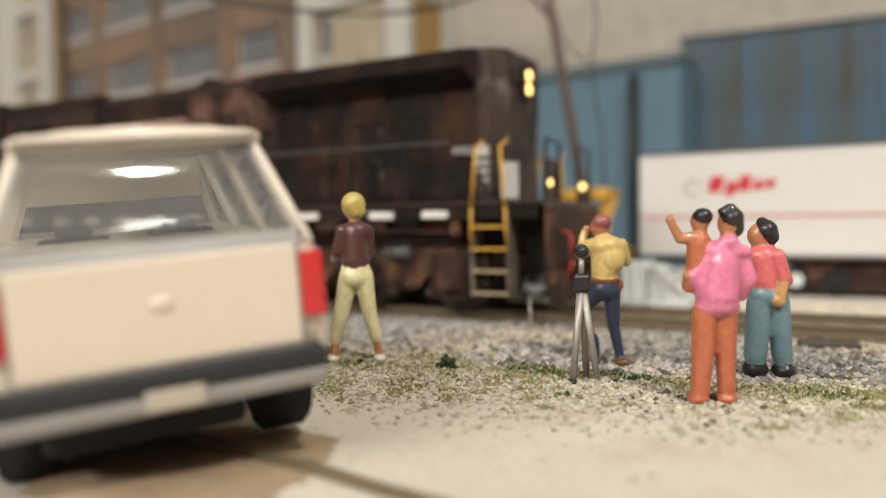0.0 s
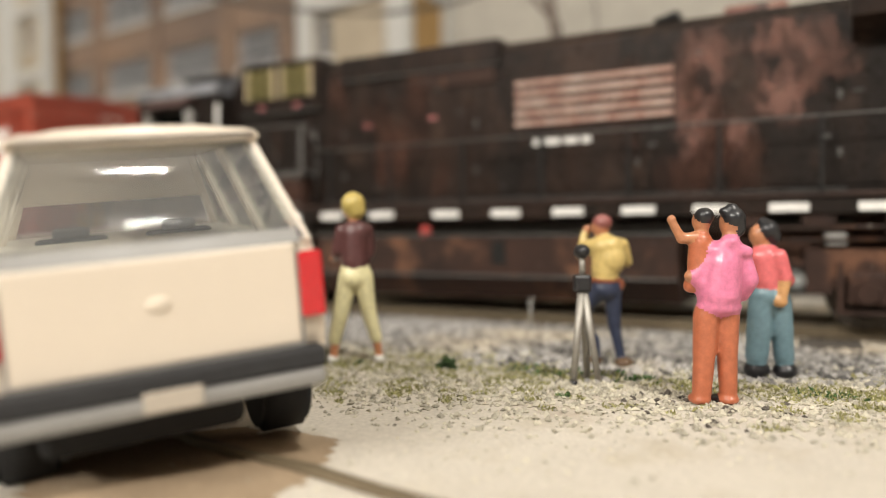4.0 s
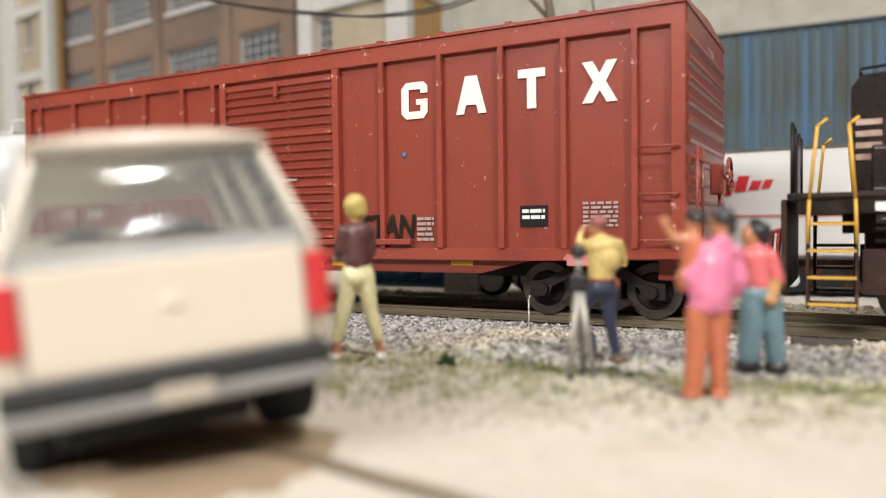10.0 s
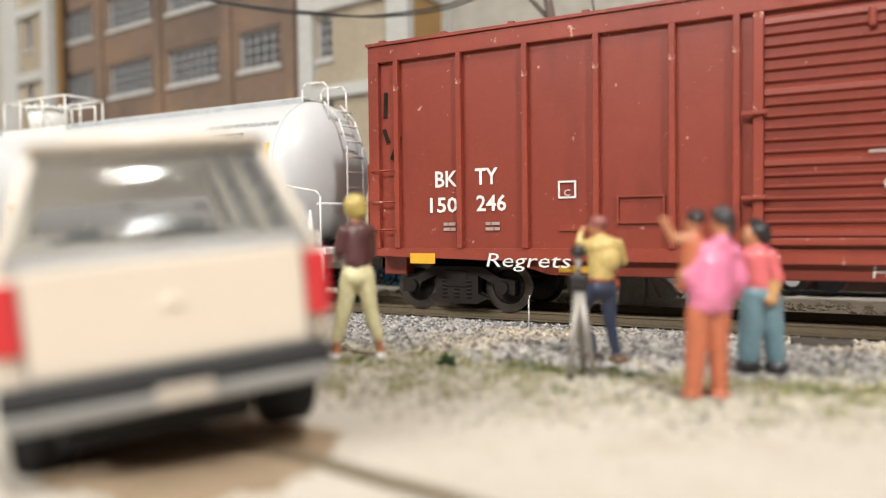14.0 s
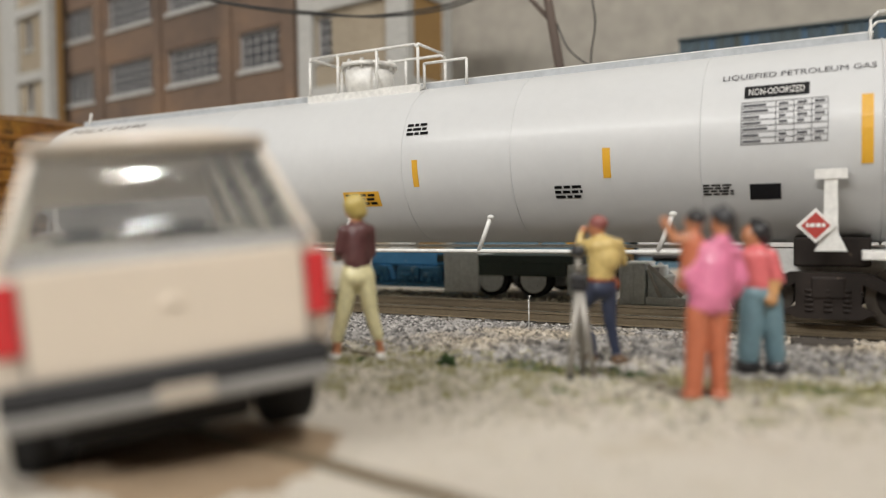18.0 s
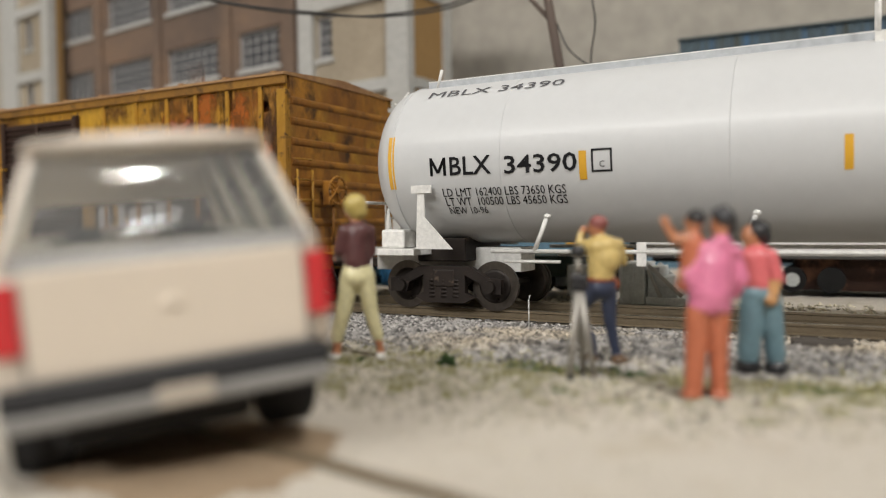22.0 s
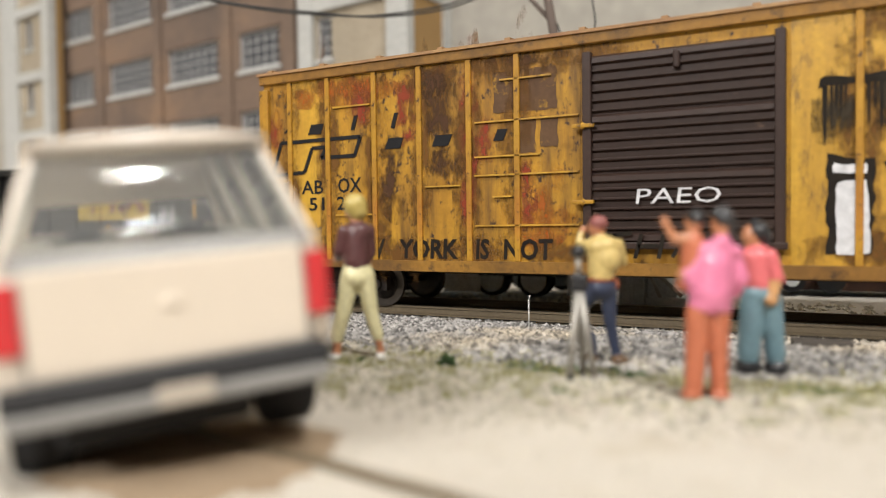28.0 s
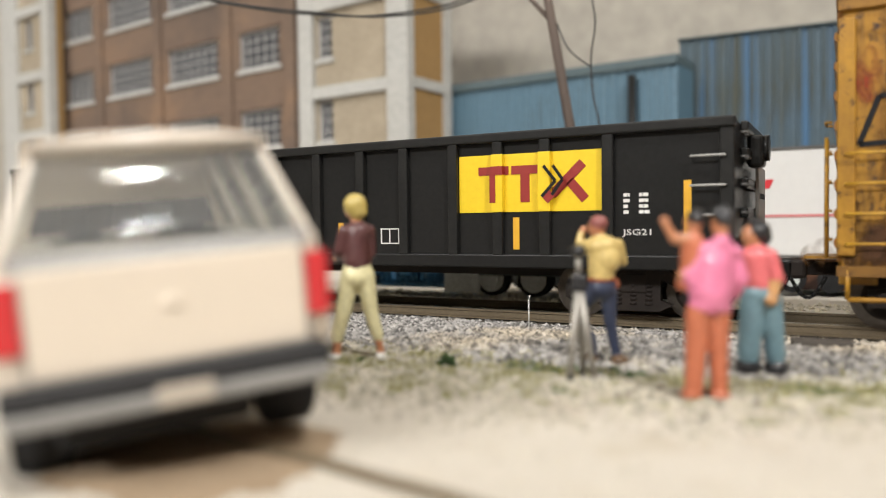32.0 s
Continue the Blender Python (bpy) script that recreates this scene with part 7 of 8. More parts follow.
        rod(bm, (X((xa + xb) / 2), -1.36, 2.35), (X((xa + xb) / 2), -1.40, 2.35), 0.06, seg=10)
        part("latch", bm, "black_edge", bx)
    bm = BM()
    box(bm, X(24.25), X(26.35), -1.42, -0.95, 2.60, 2.68, bevel=0.01)
    part("walkway", bm, "rail_grey", t, "grey walkway plate")
    bm = BM()
    box(bm, X(24.3), X(24.72), -1.2, -0.9, 2.68, 2.98, bevel=0.02)
    part("equipment_box", bm, "loco_brown", t)
    bm = BM()
    path(bm, [(X(24.2), -1.3, 2.70), (X(24.2), -1.3, 3.05), (X(24.68), -1.3, 3.05), (X(24.76), -1.3, 2.98), (X(24.76), -1.3, 2.68)], 0.028)
    part("guard_rail", bm, "rail_grey", t)
    for xa, za, xb, zb in ((24.4, 3.3, 25.6, 3.3), (26.2, 3.0, 26.2, 3.8), (24.45, 2.75, 24.45, 3.2)):
        bm = BM()
        rod(bm, (X(xa), -0.98, za), (X(xb), -0.98, zb), 0.014)
        part("conduit", bm, "loco_brown", t)
    rng = random.Random(31)
    for k in range(40):
        x = rng.uniform(24.5, 40.0)
        z = rng.choice((2.2, 2.9, 3.5, 4.0)) + rng.uniform(-0.15, 0.15)
        bm = BM()
        box(bm, X(x), X(x) + rng.uniform(0.03, 0.14), -0.995, -0.96, z, z + rng.uniform(0.02, 0.05))
        part("latch", bm, rng.choice(("rail_grey", "loco_brown", "loco_chip")), t)
    # seams in lighter grey: wear with the edge highlight painted in
    for xa, xb, z in ((24.5, 26.55, 3.88), (27.0, 30.3, 4.34), (26.6, 35.5, 2.04), (21.95, 24.2, 2.66)):
        bm = BM()
        box(bm, X(xa), X(xb), -1.06 if xa == 24.5 else -1.43 if xa < 24 else -1.03, -0.93, z, z + 0.02)
        part("seam", bm, "rail_grey", t, "bright seam line, part wear and part painted highlight")
    # loose chips, wires and worn marks round the cab and deck
    for pts, r in (([(24.3, 2.95), (24.45, 2.72), (24.5, 2.4)], 0.012), ([(26.4, 3.5), (26.46, 2.9), (26.4, 2.2), (26.15, 2.05)], 0.02), ([(25.0, 3.6), (25.2, 3.3), (25.45, 3.0), (25.3, 2.75)], 0.01)):
        bm = BM()
        path(bm, [(X(x), -1.39 if pts[0][0] < 24.4 else -1.05, z) for x, z in pts], r)
        part("cable", bm, "rail_grey", t)
    rng = random.Random(9)
    for k in range(46):
        x, z = rng.uniform(20.8, 26.4), rng.choice((1.63, 1.72, 1.9, 2.06, 2.5, 2.62)) + rng.uniform(-0.04, 0.04)
        bm = BM()
        box(bm, X(x), X(x) + rng.uniform(0.02, 0.12), -1.43, -1.40, z, z + rng.uniform(0.008, 0.02))
        part("paint_chip", bm, rng.choice(("rung_grey", "letter_white", "rung_grey", "decal_yellow" if k % 9 == 0 else "rung_grey")), t, "bright worn chip")
    bm = BM()
    path(bm, [(X(20.62), -0.9, 3.62), (X(20.62), -0.9, 3.72), (X(21.85), -0.9, 3.8), (X(21.85), -0.9, 3.7)], 0.02)
    part("nose_rail", bm, "black_edge", t)
    # nose
    bm = BM()
    prism(bm, [(X(20.55), 2.0), (X(20.5), 3.45), (X(20.62), 3.62), (X(21.95), 3.72), (X(21.95), 2.0)], -0.98, 0.98, "y")
    part("nose", bm, "loco", t, "black short nose")
    for k in range(4):
        plate("nose_stripe", X(20.56), X(20.88), 2.45 + 0.16 * k, 2.53 + 0.16 * k, -0.985, "stripe_rust", t, "faded orange nose stripe")
    for x in (20.95, 21.4):
        bm = BM()
        box(bm, X(x), X(x) + 0.22, -0.5, -0.25, 3.66, 3.8, bevel=0.02)
        part("nose_fitting", bm, "black_edge", t)
    # striped intake grille, rust patch, dynamic brake panel
    bm = BM()
    box(bm, X(30.55), X(33.2), -0.985, -0.94, 3.2, 4.05)
    g = part("intake_grille", bm, "loco_brown", t, "brown intake grille with pale slats")
    for k in range(5):
        bm = BM()
        box(bm, X(30.58), X(33.17), -1.01, -0.98, 3.25 + 0.165 * k, 3.33 + 0.165 * k)
        part("slat", bm, "stripe_rust", g, "pale orange slat")

    def bleed(name, x, z, rx, rz, y, mat_key, label):
        """A thin ragged patch on an upright face."""
        bm = BM()
        bm.faces.new([bm.verts.new((X(x) + rx * 1.5 * math.cos(k * 0.2618), y, z + rz * 1.5 * math.sin(k * 0.2618))) for k in range(24)])
        part(name, bm, mat_key, t, label)
    for k, (x, z, rx, rz) in enumerate(((33.65, 4.0, 0.45, 0.36), (34.35, 4.1, 0.55, 0.3), (35.0, 3.95, 0.5, 0.4), (33.55, 3.0, 0.3, 0.45), (34.75, 3.45, 0.42, 0.36), (33.45, 3.5, 0.22, 0.4), (34.1, 2.75, 0.22, 0.3))):
        bleed("rust_patch", x, z, rx, rz, -0.978 - 0.001 * k, "loco_pink", "rusted pink primer patch")
    rng = random.Random(77)
    for k in range(16):
        bleed("rust_bleed", rng.uniform(26.6, 40.0), rng.uniform(2.3, 3.9), rng.uniform(0.15, 0.45), rng.uniform(0.3, 0.7), -0.99 - 0.001 * k, "loco_stain", "brown rust bleed")
    for x, z, rx, rz in ((21.2, 2.3, 0.3, 0.25), (22.4, 2.25, 0.4, 0.25), (23.7, 2.3, 0.4, 0.3), (24.7, 2.3, 0.4, 0.25), (25.8, 2.3, 0.4, 0.25)):
        bleed("rust_bleed", x, z, rx, rz, -1.39, "loco_stain", "brown rust bleed")
    for x, z, rx, rz in ((22.02, 3.05, 0.07, 0.25), (23.95, 2.9, 0.14, 0.4)):
        bleed("rust_bleed", x, z, rx, rz, -1.424, "loco_stain", "brown rust bleed")
    bm = BM()
    box(bm, X(28.5), X(30.2), -0.985, -0.94, 4.05, 4.45, bevel=0.01)
    part("brake_grid_panel", bm, "loco_under", t, "grimy brown panel")
    bm = BM()
    box(bm, X(27.0), X(30.3), -1.02, 1.02, 4.35, 4.78, bevel=0.04)
    part("dynamic_brake_hatch", bm, "loco", t)
    bars("reporting_marks", X(30.9), X(31.9), 2.88, 3.05, -0.99, 1, "letter_white", t, "small white reporting marks", gaps=4)
    # flared radiators
    for s in (-1, 1):
        bm = BM()
        prism(bm, [(s * 0.9, 4.02), (s * 1.5, 4.28), (s * 1.52, 4.56), (s * 0.78, 4.72)], X(35.55), X(40.17), "x")
        part("radiator_flare", bm, "loco", t, "black flared radiator section")
    for x in (36.4, 37.9, 39.4):
        bm = BM()
        rod(bm, (X(x), 0, 4.7), (X(x), 0, 4.8), 0.62, 0.58, seg=24)
        part("roof_fan", bm, "black_edge", t)
    bm = BM()
    box(bm, X(33.8), X(34.7), -0.3, 0.3, 4.7, 4.95, bevel=0.04)
    part("exhaust_stack", bm, "loco_red", t)
    bm = BM()
    for y in (-0.15, 0.0, 0.15):
        rod(bm, (X(32.7), y, 4.9), (X(33.1), y, 4.95), 0.04, 0.1, seg=8)
    rod(bm, (X(32.75), 0, 4.7), (X(32.75), 0, 4.9), 0.03)
    part("air_horn", bm, "black_edge", t)
    # hood end with lamps
    bm = BM()
    prism(bm, [(X(40.17), -0.97), (X(40.4), -0.97), (X(40.65), -0.72), (X(40.65), 0.72), (X(40.4), 0.97), (X(40.17), 0.97)], 1.98, 4.66, "z")
    e = part("hood_end", bm, "loco_chip", t, "grimy hood end with twin lamps")
    bm = BM()
    box(bm, X(40.63), X(40.75), -0.17, 0.17, 3.9, 4.45, bevel=0.03)
    part("lamp_housing", bm, "black", e)
    for z in (4.05, 4.29):
        bm = BM()
        rod(bm, (X(40.75), 0, z), (X(40.78), 0, z), 0.10, seg=16)
        part("head_lamp", bm, "lamp_glow", e, "lit warm yellow head lamp")
    for y in (-0.42, 0.42):
        bm = BM()
        box(bm, X(40.63), X(40.7), y - 0.22, y + 0.22, 4.1, 4.35, bevel=0.015)
        part("number_board", bm, "black_edge", e)
    for y in (-1.2, 1.2):
        bm = BM()
        rod(bm, (X(41.42), y * 0.75, 2.3), (X(41.5), y * 0.75, 2.3), 0.065, seg=12)
        part("ditch_lamp", bm, "lamp_glow", e, "lit yellow ditch lamp")
    for k in range(5):
        bm = BM()
        xa, z = X(40.0) + 0.09 * (4 - k), 2.2 + 0.15 * k
        prism(bm, [(xa, z + 0.07), (xa + 0.08, z), (X(40.4), z), (X(40.4), z + 0.07)], -0.99, -0.96, "y")
        part("chevron_bar", bm, "bld_white", t, "faded white stripe")
    plate("white_band", X(39.7), X(40.4), 2.86, 2.98, -0.975, "bld_white", t, "chipped white band")
    # hand rails
    for s in (-1, 1):
        pts = [(24.2, 3.6), (26.48, 3.54), (26.84, 3.02), (39.9, 3.02)]
        bm = BM()
        path(bm, [(X(x), s * 1.44, z) for x, z in pts], 0.016)
        part("hand_rail", bm, "rail_grey", t, "thin grey hand rail")
        bm = BM()
        box(bm, -0.028, 0.028, min(s * 1.42, s * 1.46), max(s * 1.42, s * 1.46), 1.95, 3.02)
        post = None
        for x in (27.03, 28.35, 29.8, 31.2, 32.6, 33.9, 35.2, 36.5, 37.8, 39.0):
            post = part("rail_post", bm, "black_edge", t, at=P(X(x), 0, 0)) if post is None else (again(post, P(X(x), 0, 0)), post)[1]
        bm = BM()
        box(bm, X(26.33), X(26.42), min(s * 1.42, s * 1.46), max(s * 1.42, s * 1.46), 2.6, 3.54)
        part("rail_post", bm, "rail_grey", t)
    # end platforms with steps, grab irons, pilots, end rails
    for s, xe, xs in ((1, 41.55, (40.27, 40.93)), (-1, 19.72, (19.98, 20.58))):
        bm = BM()
        box(bm, min(X(xe), X(xe) - s * 1.0), max(X(xe), X(xe) - s * 1.0), -1.44, 1.44, 1.9, 2.0, bevel=0.015)
        part("end_platform", bm, "loco", t)
        for yy in (-1, 1):
            y0, y1 = sorted((yy * 1.05, yy * 1.44))
            for k in range(4):
                bm = BM()
                box(bm, X(xs[0]), X(xs[1]), y0, y1, 0.44 + 0.37 * k, 0.48 + 0.37 * k)
                box(bm, X(xs[0]), X(xs[1]), yy * 1.43 - 0.012, yy * 1.43 + 0.012, 0.445 + 0.37 * k, 0.483 + 0.37 * k, mi=1)
                part("step", bm, ["loco_under", "grab_yellow" if s < 0 or k > 1 else "frame_buff"], t, "step with a pale worn edge")
            for x in xs:
                bm = BM()
                box(bm, X(x) - 0.022, X(x) + 0.022, y0, y1, 0.4, 1.92, bevel=0.01)
                part("step_side", bm, "step_grime" if s > 0 else "loco_under", t)
                bm = BM()
                lean = 0.12 if x == xs[0] else -0.1
                path(bm, [(X(x), yy * 1.46, 1.3), (X(x) + lean * 0.2, yy * 1.48, 1.9), (X(x) + lean, yy * 1.48, 2.9), (X(x) + lean + 0.12, yy * 1.42, 3.0)], 0.024)
                part("grab_iron", bm, "grab_yellow", t, "yellow grab iron")
        bm = BM()
        box(bm, min(X(xe), X(xe) + s * 0.08), max(X(xe), X(xe) + s * 0.08), -1.4, 1.4, 0.62, 1.92, bevel=0.03)
        pil = part("pilot", bm, "loco_under", t, "grimy rust-brown pilot plate")
        if s > 0:
            bm = BM()
            prism(bm, [(-1.4, 0.3), (1.4, 0.3), (1.4, 0.85), (-1.4, 0.85)], X(xe) + 0.08, X(xe) + 0.2, "x")
            part("plow", bm, "loco_under", pil)
        for y in (-0.8, -0.6, 0.6, 0.8):
            bm = BM()
            path(bm, [(X(xe) + s * 0.08, y, 1.5), (X(xe) + s * 0.25, y, 1.45), (X(xe) + s * 0.28, y, 1.0), (X(xe) + s * 0.2, y, 0.7)], 0.03)
            part("hose", bm, "hazard_red" if y in (-0.8, 0.6) else "black", pil)
        coupler(t, X(xe), s, "loco_under")
        for y in (-1.15, -0.5, 0.5, 1.15):
            bm = BM()
            rod(bm, (X(xe) - s * 0.05, y, 2.0), (X(xe) - s * 0.05, y, 3.0), 0.026)
            part("end_rail_post", bm, "black_edge", t)
        bm = BM()
        path(bm, [(X(xe) - s * 0.05, -1.15, 3.0), (X(xe) - s * 0.05, -0.5, 3.0)], 0.022)
        path(bm, [(X(xe) - s * 0.05, 0.5, 3.0), (X(xe) - s * 0.05, 1.15, 3.0)], 0.022)
        part("end_rail", bm, "black_edge", t)
        bm = BM()
        box(bm, X(xe) - s * 0.10 - 0.02, X(xe) - s * 0.10 + 0.02, -1.1, -0.5, 2.0, 2.7)
        part("end_plate", bm, "loco" if s < 0 else "loco_chip", t)
        if s > 0:
            plate("white_board", X(40.68), X(41.0), 2.05, 2.66, -1.1, "bld_white", t, "chipped white end board")
    # fuel tank
    bm = BM()
    prism(bm, [(-1.38, 0.75), (-1.38, 1.42), (1.38, 1.42), (1.38, 0.75), (1.05, 0.36), (-1.05, 0.36)], X(26.7), X(33.3), "x")
    f = part("fuel_tank", bm, "loco_under", t, "grimy brown fuel tank")
    for z in (1.42, 0.74):
        bm = BM()
        box(bm, X(26.7), X(33.3), -1.41, -1.37, z, z + 0.035)
        part("tank_seam", bm, "rail_grey", f)
    bm = BM()
    rod(bm, (X(29.0), -1.3, 1.4), (X(29.0), -1.3, 1.6), 0.1, seg=10)
    part("filler_cap", bm, "hazard_red", f, "red filler cap")
    plate("sight_gauge", X(30.3), X(30.55), 0.95, 1.35, -1.385, "black_edge", f)
    bm = BM()
    rod(bm, (X(25.2), -0.9, 1.55), (X(35.6), -0.9, 1.55), 0.1, seg=10)
    part("air_pipe", bm, "rail_grey", t)
    rng = random.Random(17)
    for xa, xb in ((20.8, 26.4), (33.6, 40.0)):
        x = xa
        while x < xb:
            bm = BM()
            w = rng.uniform(0.15, 0.6)
            box(bm, X(x), X(x) + w, -1.38, -1.1, rng.uniform(1.42, 1.6), 1.71, bevel=0.015)
            part("frame_bracket", bm, rng.choice(("loco_brown", "loco_under", "loco")), t)
            x += w + rng.uniform(0.1, 0.7)
        for y, z, r in ((-1.2, 1.33, 0.03), (-1.34, 1.5, 0.025)):
            bm = BM()
            path(bm, [(X(xa), y, z), (X((xa + xb) / 2), y, z + 0.03), (X(xb), y, z - 0.02)], r)
            part("air_pipe", bm, "loco_brown", t)
    # six-wheel trucks
    for xc, ax in ((23.4, (21.36, 23.5, 25.36)), (37.75, (35.75, 37.75, 39.75))):
        for s in (-1, 1):
            y0, y1 = sorted((s * 1.08, s * 1.24))
            bm = BM()
            prism(bm, [(X(xc) - 2.75, 1.22), (X(xc) + 2.75, 1.22), (X(xc) + 2.75, 0.6), (X(xc) + 2.45, 0.6), (X(xc) + 2.3, 0.8), (X(xc) + 1.6, 0.8), (X(xc) + 1.35, 0.5), (X(xc) + 0.7, 0.5), (X(xc) + 0.5, 0.8), (X(xc) - 0.5, 0.8), (X(xc) - 0.7, 0.5), (X(xc) - 1.35, 0.5), (X(xc) - 1.6, 0.8), (X(xc) - 2.3, 0.8), (X(xc) - 2.45, 0.6), (X(xc) - 2.75, 0.6)], y0, y1, "y")
            fr = part("truck_frame", bm, "loco_under", t, "grimy brown truck side frame")
            for x in ax:
                bm = BM()
                box(bm, X(x) - 0.24, X(x) + 0.24, min(s * 1.12, s * 1.32), max(s * 1.12, s * 1.32), 0.46, 0.9, bevel=0.04)
                rod(bm, (X(x), s * 1.3, 0.63), (X(x), s * 1.38, 0.63), 0.17, 0.14, seg=14)
                part("journal_box", bm, "loco_under", fr)
                bm = BM()
                box(bm, X(x) - 0.36, X(x) - 0.28, min(s * 1.2, s * 1.3), max(s * 1.2, s * 1.3), 0.35, 1.1, bevel=0.01)
                box(bm, X(x) + 0.28, X(x) + 0.36, min(s * 1.2, s * 1.3), max(s * 1.2, s * 1.3), 0.35, 1.1, bevel=0.01)
                box(bm, X(x) - 0.36, X(x) + 0.36, min(s * 1.2, s * 1.29), max(s * 1.2, s * 1.29), 0.33, 0.39)
                part("pedestal", bm, "loco_brown", fr)
                bm = BM()
                path(bm, [(X(x) + 0.45, s * 1.27, 1.15), (X(x) + 0.5, s * 1.3, 0.75), (X(x) + 0.62, s * 1.28, 0.4)], 0.03)
                part("brake_hanger", bm, "loco_brown", fr)
            for x in (xc - 1.0, xc + 1.0):
                bm = BM()
                rod(bm, (X(x) - 0.25, s * 1.3, 1.12), (X(x) + 0.25, s * 1.3, 1.12), 0.12, seg=10)
                part("brake_cylinder", bm, "rail_grey", fr)
                bm = BM()
                for k in range(5):
                    rod(bm, (X(x), s * 1.2, 0.62 + k * 0.07), (X(x), s * 1.2, 0.66 + k * 0.07), 0.12, seg=10)
                part("spring", bm, "loco_under", fr)
        for x in ax:
            wheelset(t, X(x), 0.5)
    return t


# ---- the parked car ----
def suv():
    t = thing("suv", P(-3.668, 3.409, -0.02, 2.44, -4.75, 55.08), "cream coloured two-box car seen from behind, standing askew", "car")
    bm = BM()
    sec = [(-0.90, 0.55), (-1.005, 0.68), (-1.02, 1.05), (-1.0, 1.35), (-0.96, 1.48), (0.96, 1.48), (1.0, 1.35), (1.02, 1.05), (1.005, 0.68), (0.90, 0.55)]
    prism(bm, sec, 0.04, 4.55, "y")
    bmesh.ops.bevel(bm, geom=[e for e in bm.edges if abs(e.verts[0].co.y - e.verts[1].co.y) < 0.01], offset=0.05, segments=3, affect="EDGES")
    for f in bm.faces:
        f.smooth = True
    body = part("body", bm, "car_cream", t, "cream body shell")
    bm = BM()
    box(bm, -0.83, 0.83, -0.005, 0.06, 0.82, 1.47, bevel=0.02)
    gate = part("tailgate", bm, "car_cream", t)
    bm = BM()
    blob(bm, (-0.02, -0.008, 1.19), 0.075, 0.02, 0.05, sub=3)
    part("handle", bm, "car_cream", gate)
    bm = BM()
    box(bm, -0.85, 0.85, 0.0, 0.03, 0.79, 0.82)
    box(bm, -0.85, -0.835, 0.0, 0.03, 0.82, 1.44)
    box(bm, 0.835, 0.85, 0.0, 0.03, 0.82, 1.44)
    part("gate_gap", bm, "car_grey", t)
    for s in (-1, 1):
        bm = BM()
        box(bm, min(s * 0.84, s * 1.005), max(s * 0.84, s * 1.005), -0.015, 0.16, 0.98, 1.41, bevel=0.025)
        part("tail_lamp", bm, "lamp_red", t, "red plastic tail lamp")
    bm = BM()
    box(bm, -1.01, 0.955, -0.10, 0.12, 0.665, 0.80, bevel=0.025)
    bp = part("bumper_pad", bm, "car_dark", t, "charcoal bumper pad")
    bm = BM()
    box(bm, -1.0, 0.945, -0.11, 0.12, 0.55, 0.665, bevel=0.035)
    part("bumper", bm, "car_grey", t, "grey bumper")
    bm = BM()
    box(bm, -0.17, 0.17, -0.125, -0.108, 0.575, 0.70, bevel=0.01)
    part("number_plate", bm, "plate_buff", t, "blank pale plate")
    # pillars, roof and glazing
    def slab(p, q, r, s_, d, name, mat, lab=""):
        bm = BM()
        n = (Vector(q) - Vector(p)).cross(Vector(s_) - Vector(p)).normalized() * d
        lo = [bm.verts.new(Vector(v)) for v in (p, q, r, s_)]
        hi = [bm.verts.new(Vector(v) + n) for v in (p, q, r, s_)]
        bm.faces.new(lo), bm.faces.new(hi)
        for i in range(4):
            bm.faces.new((lo[i], lo[(i + 1) % 4], hi[(i + 1) % 4], hi[i]))
        bmesh.ops.recalc_face_normals(bm, faces=bm.faces)
        if mat == "car_cream":
            bmesh.ops.bevel(bm, geom=bm.edges[:], offset=0.018, segments=2, affect="EDGES")
        return part(name, bm, mat, t, lab, shadow=mat != "glass")
    zb, zt = 1.47, 2.165
    for s in (-1, 1):
        slab((s * 0.975, 0.05, zb), (s * 0.915, 0.05, zb), (s * 0.65, 0.36, zt), (s * 0.725, 0.36, zt), 0.08 * s, "rear_pillar", "car_cream", "cream rear pillar")
        for ya, yb, yc, yd in ((0.10, 0.24, 0.50, 0.40), (1.25, 1.42, 1.46, 1.32), (2.35, 2.48, 2.44, 2.34)):
            slab((s * 0.965, ya, zb), (s * 0.965, yb, zb), (s * 0.70, yc, zt), (s * 0.70, yd, zt), -0.05 * s, "side_pillar", "car_cream", "cream side pillar")
        for ya, yb, yc, yd in ((0.24, 1.25, 1.32, 0.50), (1.42, 2.35, 2.34, 1.46), (2.48, 3.3, 2.62, 2.44)):
            slab((s * 0.955, ya, zb), (s * 0.955, yb, zb), (s * 0.69, yc, zt), (s * 0.69, yd, zt), -0.012 * s, "side_glass", "glass")
        slab((s * 0.95, 3.3, zb), (s * 0.95, 3.42, zb), (s * 0.69, 2.72, zt), (s * 0.69, 2.62, zt), -0.06 * s, "front_pillar", "car_cream")
    bm = BM()
    prism(bm, [(-0.735, 2.148), (-0.748, 2.165), (-0.745, 2.19), (-0.715, 2.215), (-0.65, 2.232), (-0.54, 2.236), (-0.47, 2.25), (-0.36, 2.26), (0, 2.268), (0.36, 2.26), (0.47, 2.25), (0.54, 2.236), (0.65, 2.232), (0.715, 2.215), (0.745, 2.19), (0.748, 2.165), (0.735, 2.148)], 0.29, 2.78, "y", smooth=True)
    ends = [e for e in bm.edges if abs(e.verts[0].co.y - e.verts[1].co.y) < 0.01]
    bmesh.ops.bevel(bm, geom=ends, offset=0.05, segments=3, affect="EDGES")
    for f in bm.faces:
        f.smooth = True
    roof = part("roof", bm, "car_cream", t, "cream roof panel")
    for x in (-0.44, -0.15, 0.15, 0.44):
        bm = BM()
